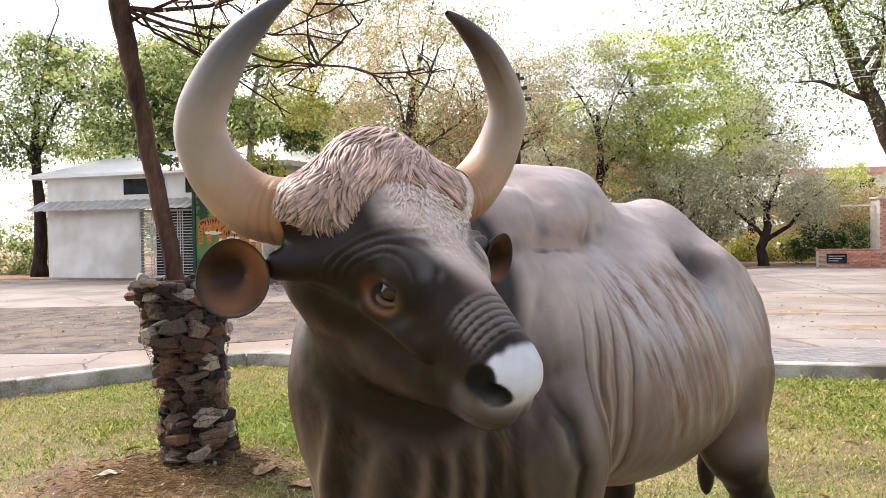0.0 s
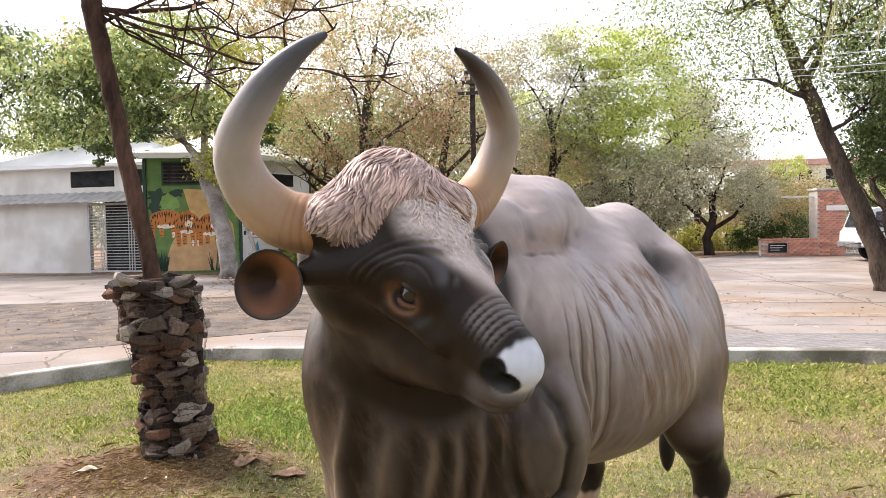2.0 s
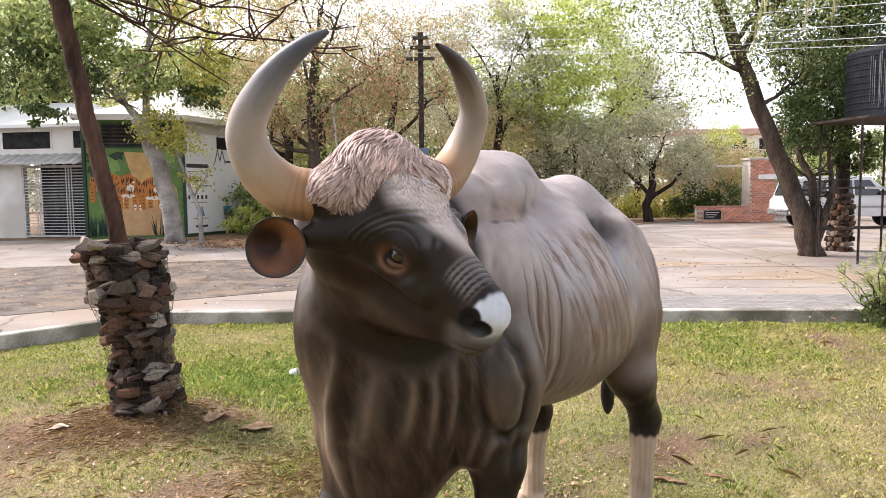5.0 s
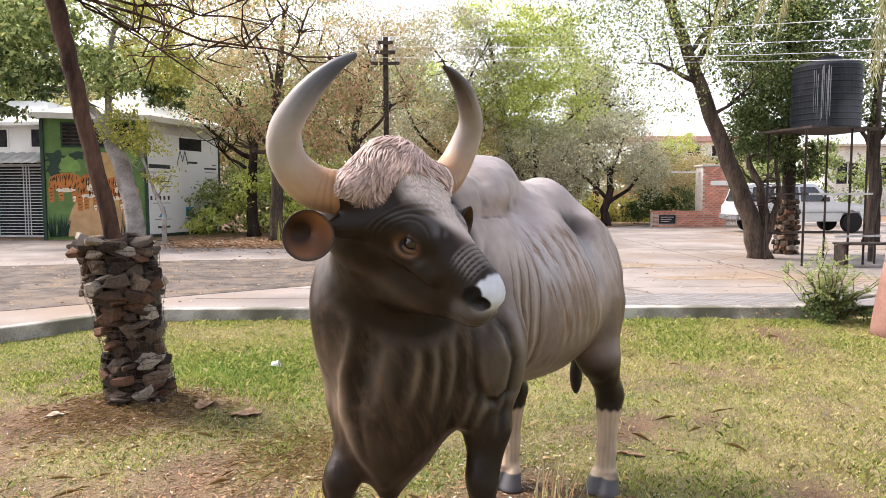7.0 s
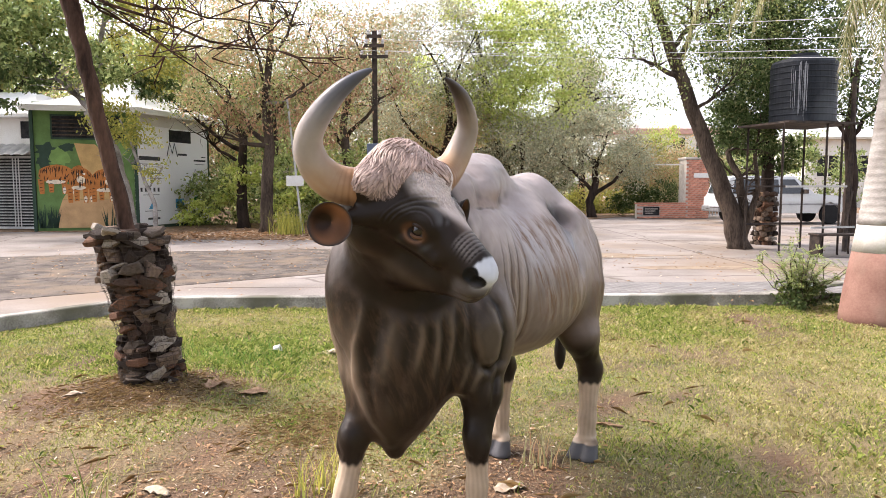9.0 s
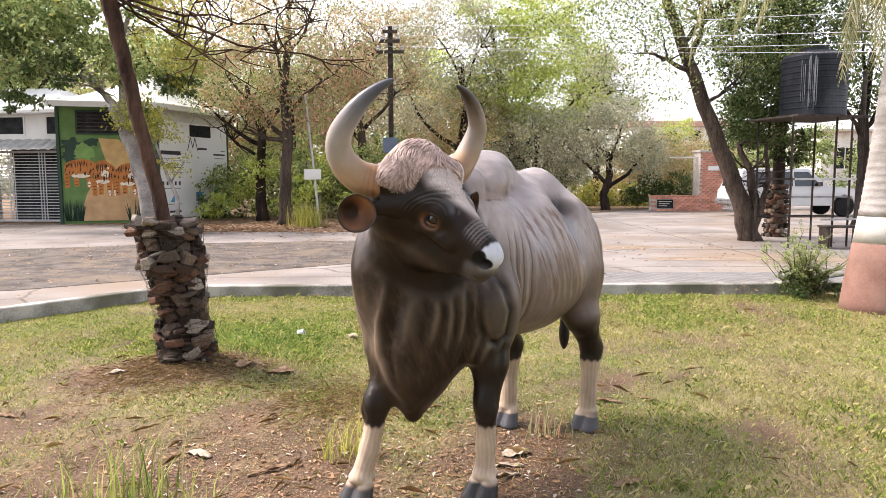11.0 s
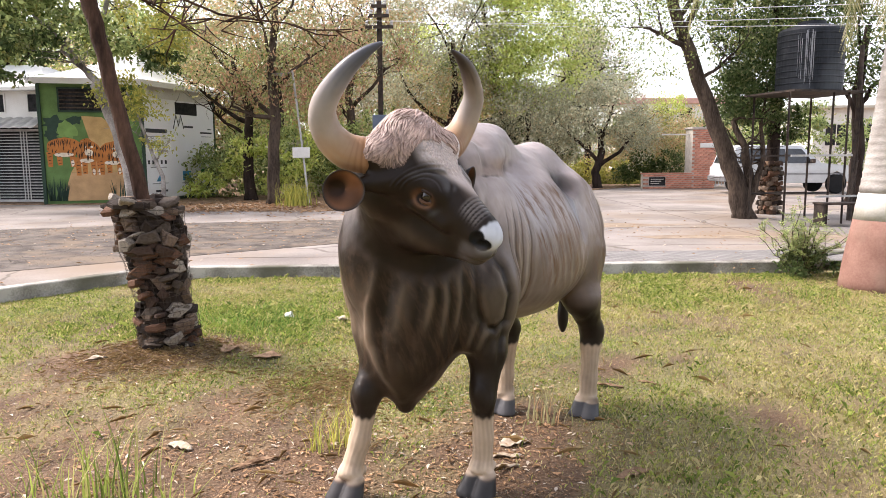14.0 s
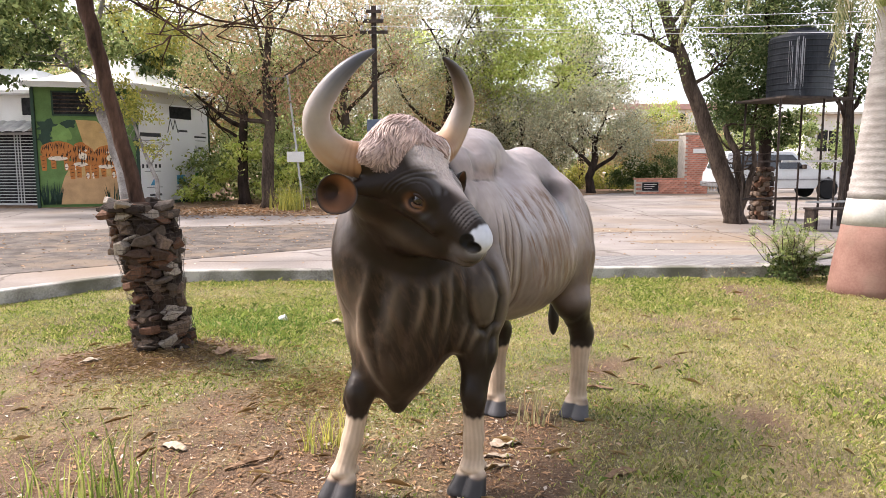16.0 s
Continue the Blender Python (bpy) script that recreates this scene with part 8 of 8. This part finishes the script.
def palm():
    ob = thing("palm_tree", Matrix.Translation((5.26, 8.3, 0)), "royal palm with a swollen trunk painted red-brown and white", "tree")
    prof = [(0.50, -0.05), (0.485, 0.1), (0.455, 0.35), (0.415, 0.6), (0.385, 0.795)]
    part("painted_base", Build().lathe(prof, 28), surface("red_oxide", (0.19, 0.10, 0.078), (0.27, 0.155, 0.122), 3, 40, 0.85, 0.4, stain=(0.22, 0.15, 0.115)), ob, "red-brown painted band", True)
    part("white_band", Build().lathe([(0.386, 0.795), (0.365, 0.95), (0.342, 1.10)], 28), surface("limewash", (0.40, 0.38, 0.34), (0.53, 0.51, 0.47), 3, 40, 0.85, 0.3, stain=(0.36, 0.31, 0.25)), ob, "white limewashed band", True)
    prof, z, r = [], 1.10, 0.340
    while z < 3.25:
        t = (z - 1.1) / 1.65
        r = 0.340 - 0.165 * min(1.1, t) ** 0.85
        prof += [(r, z), (r * 0.995, z + 0.055), (r * 1.006, z + 0.068)]
        z += 0.085
    part("trunk", Build().lathe(prof, 28), surface("palm_grey", (0.24, 0.215, 0.195), (0.40, 0.37, 0.34), 3, 30, 0.85, 0.4, stain=(0.20, 0.17, 0.15), stretch=(1, 1, 2.5)), ob, "ringed pale grey trunk", True)
    part("crownshaft", Build().lathe([(0.165, 3.24), (0.175, 3.45), (0.15, 3.85), (0.10, 4.3), (0.03, 4.5)], 20), surface("crownshaft_green", (0.16, 0.20, 0.05), (0.30, 0.33, 0.12), 3, 30, 0.6, 0.2), ob, "smooth green crownshaft", True)
    rng = random.Random(12)
    for k in range(14):
        a = k * 2.4 + rng.uniform(-0.2, 0.2)
        hang = k % 2 == 0
        ln = rng.uniform(1.5, 1.9) if hang else rng.uniform(1.8, 2.4)
        if k == 13:
            a, ln, hang = radians(172), 2.75, False
        d = Vector((math.cos(a), math.sin(a), 0))
        reach, rise, drop = (0.42, 0.35, 1.25) if hang else (0.85, 0.75, 1.25)
        pts = [Vector((0, 0, 4.25)) + d * (ln * reach * (1 - (1 - t) ** 1.6)) + Vector((0, 0, ln * (rise * t - drop * t * t))) for t in np.linspace(0, 1, 15)]
        rach = part("frond", Build().tube(pts, [0.028 * (1 - 0.85 * i / 14) for i in range(15)], 5), FROND, ob)
        vv, ff = [], []
        for i in range(2, 15):
            for m_ in range(4):
                p = pts[i - 1].lerp(pts[i], m_ / 4)
                t = (pts[i] - pts[i - 1]).normalized()
                s = t.cross(Vector((0, 0, 1))).normalized()
                for q in (1, -1):
                    l = (s * q * rng.uniform(0.5, 1.0) + t * 0.6 + Vector((0, 0, -rng.uniform(0.5, 1.4)))).normalized() * rng.uniform(0.35, 0.6) * math.sin(math.pi * (0.15 + 0.8 * i / 15))
                    w = t * 0.014
                    n0 = len(vv)
                    vv += [p - w, p + w, p + l * 0.6 + w * 0.8, p + l + Vector((0, 0, -0.06)), p + l * 0.6 - w * 0.8]
                    ff.append((n0, n0 + 1, n0 + 2, n0 + 3, n0 + 4))
        tagged(part("foliage", Build().add(vv, ff), FROND, rach), kind="stuff")


def feathery_bush():
    ob = thing("bush", Matrix.Translation((4.75, 9.15, 0)), "feathery light green bush growing at the kerb", "bush")
    rng = random.Random(17)
    b, vv, ff = Build(), [], []
    for k in range(34):
        a, ln = rng.uniform(0, 6.28), rng.uniform(0.35, 0.95)
        lean = rng.uniform(0.2, 1.0)
        end = Vector((math.cos(a) * ln * lean * 0.8, math.sin(a) * ln * lean * 0.6, ln * (1.05 - 0.45 * lean)))
        pts = bough(b, (rng.uniform(-0.1, 0.1), rng.uniform(-0.1, 0.1), -0.02), end, 0.009, 0.003, rng, 0.12, 8, 4)
        for i in range(3, 9):
            for _ in range(3):
                d = Vector((rng.uniform(-1, 1), rng.uniform(-1, 1), rng.uniform(-0.2, 0.6))).normalized()
                s = d.cross(Vector((0, 0, 1))).normalized()
                fl = rng.uniform(0.10, 0.19)
                for j in range(9):
                    p = pts[i] + d * fl * j / 8
                    for q in (1, -1):
                        l = s * q * 0.03 + d * 0.012
                        n0 = len(vv)
                        vv += [p, p + l * 0.5 + d * 0.008, p + l, p + l * 0.5 - d * 0.008]
                        ff.append((n0, n0 + 1, n0 + 2, n0 + 3))
    tagged(part("twig_tangle", b, BARK, ob), kind="stuff")
    tagged(part("foliage", Build().add(vv, ff), LEAF_GREEN, ob), kind="stuff")
    leaf_cloud("undergrowth", [(0.05, 0, 0.16, 0.45, 0.25, 0.16, 700)], LEAF_DARK, 0.06, 77, ob)["kind"] = "stuff"


stone_tree()
far_stone_drum()
palm()
feathery_bush()


# ---- grass, litter, weeds ----
def grass():
    rng = np.random.RandomState(5)
    n = 520000
    x, y = rng.uniform(-5.5, 6.3, n), 0.9 + 8.6 * rng.uniform(0, 1, n) ** 0.85
    left = 9.27 + (x + 3.55) * (9.27 - 2.2) / (-3.55 + 9.5)
    ok = (y < 9.28) & ((x > -3.55) | (y < left - 0.05))
    lush = 1.2 * np.exp(-((x + 1.65) ** 2 + (y - 7.0) ** 2) / 0.7) + 0.45 * np.exp(-((x - 3.4) ** 2 / 2.0 + (y - 4.4) ** 2 / 0.5)) + 0.5 * np.exp(-((x + 3.0) ** 2 / 0.8 + (y - 6.9) ** 2 / 0.5)) + 0.5 * np.exp(-((x - 2.6) ** 2 + (y - 8.4) ** 2) / 2.5) + 0.2 * np.exp(-((x - 1.5) ** 2 / 1.2 + (y - 3.35) ** 2 / 0.5)) + 0.8 * np.exp(-((x - 2.75) ** 2 + (y - 3.2) ** 2) / 0.25) + 0.5 * np.exp(-((x + 2.9) ** 2 + (y - 3.4) ** 2) / 0.4) + 0.5 * np.exp(-((y - 9.1) / 0.25) ** 2)
    ok &= rng.uniform(0, 1, n) < np.clip(0.9 - 1.35 * bare(x, y) + 0.5 * lush, 0.05, 1)
    x, y, lush = x[ok], y[ok], lush[ok]
    n = len(x)
    z = lift(x, y)
    hgt = rng.uniform(0.010, 0.029, n) * (1 + 1.2 * np.clip(lush, 0, 1.2)) * (1 + 0.35 * np.clip(wave_noise2(np.stack([x, y, 0 * x], 1), 2.6, 31), -0.6, 1)) * np.where(rng.uniform(0, 1, n) < 0.03, 1.9, 1)
    a, lean = rng.uniform(0, 6.28, n), rng.uniform(0.2, 1.1, n)
    d = np.stack([np.cos(a), np.sin(a)], 1)
    w = rng.uniform(0.0010, 0.0023, n)
    s = np.stack([-d[:, 1], d[:, 0]], 1) * w[:, None]
    p = np.stack([x, y], 1)
    v = np.zeros((n, 4, 3))
    v[:, 0, :2], v[:, 0, 2] = p - s, z - 0.005
    v[:, 1, :2], v[:, 1, 2] = p + s, z - 0.005
    v[:, 2, :2], v[:, 2, 2] = p + s * 0.8 + d * (hgt * lean * 0.35)[:, None], z + hgt * 0.6
    v[:, 3, :2], v[:, 3, 2] = p + d * (hgt * lean)[:, None], z + hgt * (1 - 0.3 * lean)
    dry = 0.56 + 0.85 * wave_noise2(np.stack([x, y, 0 * x], 1), 0.6, 11) + 0.25 * (x > 1.5) - 0.9 * np.clip(lush, 0, 1)
    straw = rng.uniform(0, 1, n) < np.clip(dry, 0.08, 0.85)
    for pick_, ma_, lb in ((~straw, GRASS, "short green lawn grass"), (straw, GRASS_DRY, "short yellowed lawn grass")):
        w_ = v[pick_]
        me = array_mesh("grass", w_.reshape(-1, 3), np.arange(len(w_) * 4).reshape(-1, 4), ma_)
        tagged(new("grass", me), lb, "grass", kind="stuff")


def litter(name, centres, count, size, material, seed, label, z=None, thin=1.0):
    rng = np.random.RandomState(seed)
    c = np.array([centres[i] for i in rng.randint(0, len(centres), count)])
    p = c[:, :2] + rng.normal(size=(count, 2)) * c[:, 2:3]
    zz = (lift(p[:, 0], p[:, 1]) if z is None else np.full(count, z)) + 0.006
    a = rng.uniform(0, 6.28, count)
    s = size * rng.uniform(0.5, 1.5, count)
    d = np.stack([np.cos(a), np.sin(a), rng.normal(size=count) * 0.15], 1) * s[:, None]
    e = np.stack([-np.sin(a), np.cos(a), rng.normal(size=count) * 0.25], 1) * (s * thin * rng.uniform(0.2, 0.45, count))[:, None]
    o = np.concatenate([p, zz[:, None]], 1)
    up = np.zeros((count, 3))
    up[:, 2] = s * rng.uniform(0.05, 0.22, count)
    v = np.stack([o - d * 0.5, o + e * 0.5 + up, o + d * 0.5 + up * 0.4, o - e * 0.5 + up], 1)
    f = np.arange(count * 4).reshape(-1, 4)
    f = np.concatenate([f[:, [0, 1, 2]], f[:, [0, 2, 3]]])
    me = array_mesh(name, v.reshape(-1, 3), f, material)
    return tagged(new(name, me), label, "leaf litter", kind="stuff")


def tuft(name, at, count, hmin, hmax, spread, material, seed, label, width=0.006, category="grass tuft"):
    """A clump of arching blades on the ground."""
    rng = random.Random(seed)
    vv, ff = [], []
    for k in range(count):
        a, h, l = rng.uniform(0, 6.28), rng.uniform(hmin, hmax), rng.uniform(0.1, 0.75)
        d = Vector((math.cos(a), math.sin(a), 0))
        s = Vector((-d.y, d.x, 0)) * width
        o = Vector((rng.gauss(0, spread), rng.gauss(0, spread), -0.01))
        n0 = len(vv)
        for i in range(6):
            t = i / 5
            p = o + d * h * l * t * t + Vector((0, 0, h * (t - 0.25 * l * t * t)))
            vv += [p - s * (1 - t * 0.92), p + s * (1 - t * 0.92)]
        for i in range(5):
            q = n0 + 2 * i
            ff.append((q, q + 1, q + 3, q + 2))
    ob = part(name, Build().add(vv, ff), material)
    ob.location = (at[0], at[1], float(lift(np.array(at[0]), np.array(at[1]))) if at[1] < 9 else Y0)
    tagged(ob, label, category, kind="stuff")


grass()
tuft("grass_tuft", (-1.72, 3.25), 34, 0.15, 0.42, 0.14, GRASS, 81, "tall green grass tuft on bare soil", 0.005)
tuft("grass_tuft", (-1.50, 3.3), 52, 0.2, 0.55, 0.12, GRASS, 61, "tall green grass tuft on bare soil", 0.005)
tuft("grass_tuft", (-1.25, 3.2), 26, 0.12, 0.36, 0.09, GRASS, 62, "tall green grass tuft on bare soil", 0.005)
tuft("grass_tuft", (-4.05, 21.2), 240, 0.5, 1.0, 0.22, LEAF_YELLOW, 63, "tall yellow-green grass clump under the trees", 0.012)
tuft("dry_weed", (-0.50, 3.95), 9, 0.35, 0.75, 0.03, STRAW, 64, "thin dry upright weed stalks", 0.003, "weed")
tuft("dry_weed", (-0.55, 3.9), 60, 0.12, 0.36, 0.07, LEAF_YELLOW, 65, "yellow-green weed beside the statue's leg", 0.005, "weed")
tuft("dry_weed", (0.62, 4.25), 34, 0.10, 0.28, 0.07, LEAF_MIXED, 66, "small green weeds between the statue's legs", 0.005, "weed")
tuft("dry_weed", (-0.98, 2.95), 5, 0.12, 0.26, 0.02, STRAW, 67, "short dry upright stalk", 0.004, "weed")
tuft("grass_tuft", (-1.70, 6.85), 2600, 0.03, 0.13, 0.36, leafy("lush_grass", (0.07, 0.15, 0.03), (0.27, 0.43, 0.10), (0.42, 0.47, 0.16), 0.15, 0.6, 0.45), 68, "patch of lush bright green grass", 0.004)
tuft("grass_tuft", (4.2, 7.5), 70, 0.06, 0.2, 0.2, STRAW, 69, "dry grass at the foot of the palm", 0.004)
litter("leaf_litter", [(-0.9, 3.4, 0.8), (0.2, 3.5, 0.7), (-1.9, 4.6, 1.0), (0.6, 4.3, 0.5), (-0.3, 4.6, 0.9), (-1.6, 3.6, 0.8), (-0.4, 3.0, 0.8)], 4600, 0.034, DRY_LEAF, 71, "dry brown leaves and bark chips on bare soil")
litter("wood_chips", [(-0.9, 3.3, 0.9), (0.3, 3.5, 0.8), (-2.0, 4.0, 1.0), (-0.2, 4.3, 0.9), (-1.5, 3.2, 0.9), (0.6, 5.0, 0.7)], 3600, 0.016, DRY_LEAF, 77, "pale chaff and crumbs on bare soil")
litter("dry_twigs", [(-0.9, 3.6, 0.9), (0.2, 3.6, 0.7), (-2.0, 4.4, 0.9), (2.2, 5.0, 1.6), (2.0, 7.0, 1.5)], 260, 0.13, STRAW, 78, "thin dry twigs and grass stalks on the lawn", thin=0.08)
litter("leaf_litter", [(1.8, 6.0, 2.0), (-2.5, 6.5, 1.6), (2.5, 4.5, 1.5), (-2.6, 4.2, 1.2), (-1.0, 3.8, 1.0), (-0.2, 3.3, 0.8)], 380, 0.036, DRY_LEAF, 72, "scattered dry leaves on the lawn")
litter("straw", [(-2.15, 5.65, 0.30), (-2.3, 5.5, 0.28), (-1.9, 5.5, 0.3), (-0.78, 5.0, 0.26), (-0.6, 4.75, 0.25)], 6500, 0.05, STRAW, 73, "strewn dry straw round the stone surround", thin=0.14)
litter("leaf_litter", [(-6.5, 20.4, 1.0), (-4.5, 20.6, 1.2), (-2.5, 21.0, 1.2), (-5.5, 22.0, 1.5)], 2600, 0.11, DRY_LEAF, 74, "thick dry leaves under the trees", 0.14)
litter("leaf_litter", [(-4.0, 13.5, 2.6), (-7.0, 12.5, 2.0), (-2.0, 16.0, 2.0), (5.0, 13.0, 2.0)], 1300, 0.06, DRY_LEAF, 75, "dry leaves scattered on the yard", 0.124)
litter("leaf_litter", [(3.0, 9.1, 1.2), (0.0, 9.1, 1.6), (4.6, 8.9, 0.5)], 260, 0.06, DRY_LEAF, 76, "dry leaves along the kerb")


def curled_leaf(name, at, ln, wd, turn, material, seed, label, arch=0.25):
    """A large dry curled leaf or piece of bark."""
    rng = random.Random(seed)
    b = Build()
    n, m_ = 9, 5
    for i in range(n):
        t = i / (n - 1)
        w = wd * math.sin(math.pi * (0.06 + 0.88 * t)) ** 0.6 * rng.uniform(0.85, 1.1)
        for k in range(m_):
            u = k / (m_ - 1) - 0.5
            b.v.append((ln * (t - 0.5), w * u, 0.006 + ln * arch * math.sin(math.pi * t) * 0.12 + abs(u) * w * 0.35 * rng.uniform(0.3, 1.5) + rng.uniform(-0.008, 0.008)))
    for i in range(n - 1):
        for k in range(m_ - 1):
            b.f.append((i * m_ + k, (i + 1) * m_ + k, (i + 1) * m_ + k + 1, i * m_ + k + 1))
    ob = part(name, b, material, None, "", True)
    ob.modifiers.new("thick", "SOLIDIFY").thickness = 0.003
    ob.matrix_world = Matrix.Translation((at[0], at[1], float(lift(np.array(at[0]), np.array(at[1]))))) @ Matrix.Rotation(radians(turn), 4, "Z")
    return tagged(ob, label, "dry leaf", "large dry leaves on the lawn")


BARK_CHIP = surface("dry_sheath", (0.17, 0.10, 0.06), (0.36, 0.24, 0.15), 14, 60, 0.85, 0.5)
PALE_CHIP = surface("bleached_leaf", (0.33, 0.26, 0.19), (0.50, 0.42, 0.33), 14, 60, 0.85, 0.5)
for i, (x, y, l, w, t, ma_, lb) in enumerate((
        (0.42, 3.92, 0.17, 0.10, 20, PALE_CHIP, "large curled bleached leaf behind the statue's foreleg"), (0.95, 3.52, 0.20, 0.05, 25, BARK_CHIP, "long dry leaf lying on the grass"),
        (1.15, 4.85, 0.22, 0.04, -20, BARK_CHIP, "dark strip of bark on the lawn"), (1.45, 4.9, 0.16, 0.03, -35, BARK_CHIP, "dry reddish leaf on the lawn"),
        (-1.3, 5.6, 0.22, 0.12, 10, BARK_CHIP, "brown curled sheath beside the stone surround"), (-1.38, 3.92, 0.17, 0.07, -30, PALE_CHIP, "crumpled bleached leaf on bare soil"),
        (-0.92, 3.7, 0.26, 0.03, 35, BARK_CHIP, "dry stick-like leaf on bare soil"), (-2.55, 5.5, 0.2, 0.08, 40, PALE_CHIP, "torn bleached leaf on the mound"),
        (-1.62, 5.72, 0.2, 0.13, 80, BARK_CHIP, "brown dry leaf leaning at the mound"), (0.35, 3.75, 0.16, 0.04, -5, PALE_CHIP, "pale dry leaf beside the hoof"),
        (0.32, 3.62, 0.18, 0.03, 8, PALE_CHIP, "pale dry leaf beside the hoof"), (0.58, 2.98, 0.2, 0.14, 15, BARK_CHIP, "large dry leaf near the forefeet"),
        (-0.9, 6.9, 0.26, 0.12, 15, PALE_CHIP, "bleached leaf in a bare patch"), (-2.9, 4.6, 0.22, 0.03, -15, BARK_CHIP, "thin dry stick on the lawn"))):
    curled_leaf("dry_leaf", (x, y), l, w, t, ma_, 80 + i, lb)
cup = part("paper_cup", Build().lathe([(0.0, 0.0), (0.045, 0.002), (0.05, 0.03), (0.043, 0.06), (0.047, 0.09), (0.04, 0.088), (0.036, 0.02), (0.0, 0.012)], 12, caps=False), plain("white_paper", (0.75, 0.76, 0.78)), None)
cup.matrix_world = Matrix.Translation((-1.42, 6.9, 0.035)) @ Matrix.Scale(0.72, 4) @ Matrix.Rotation(radians(70), 4, "Y") @ Matrix.Rotation(0.6, 4, "Z")
tagged(cup, "crumpled white paper cup in the grass", "litter")

brick_gateway()
paver_strip()
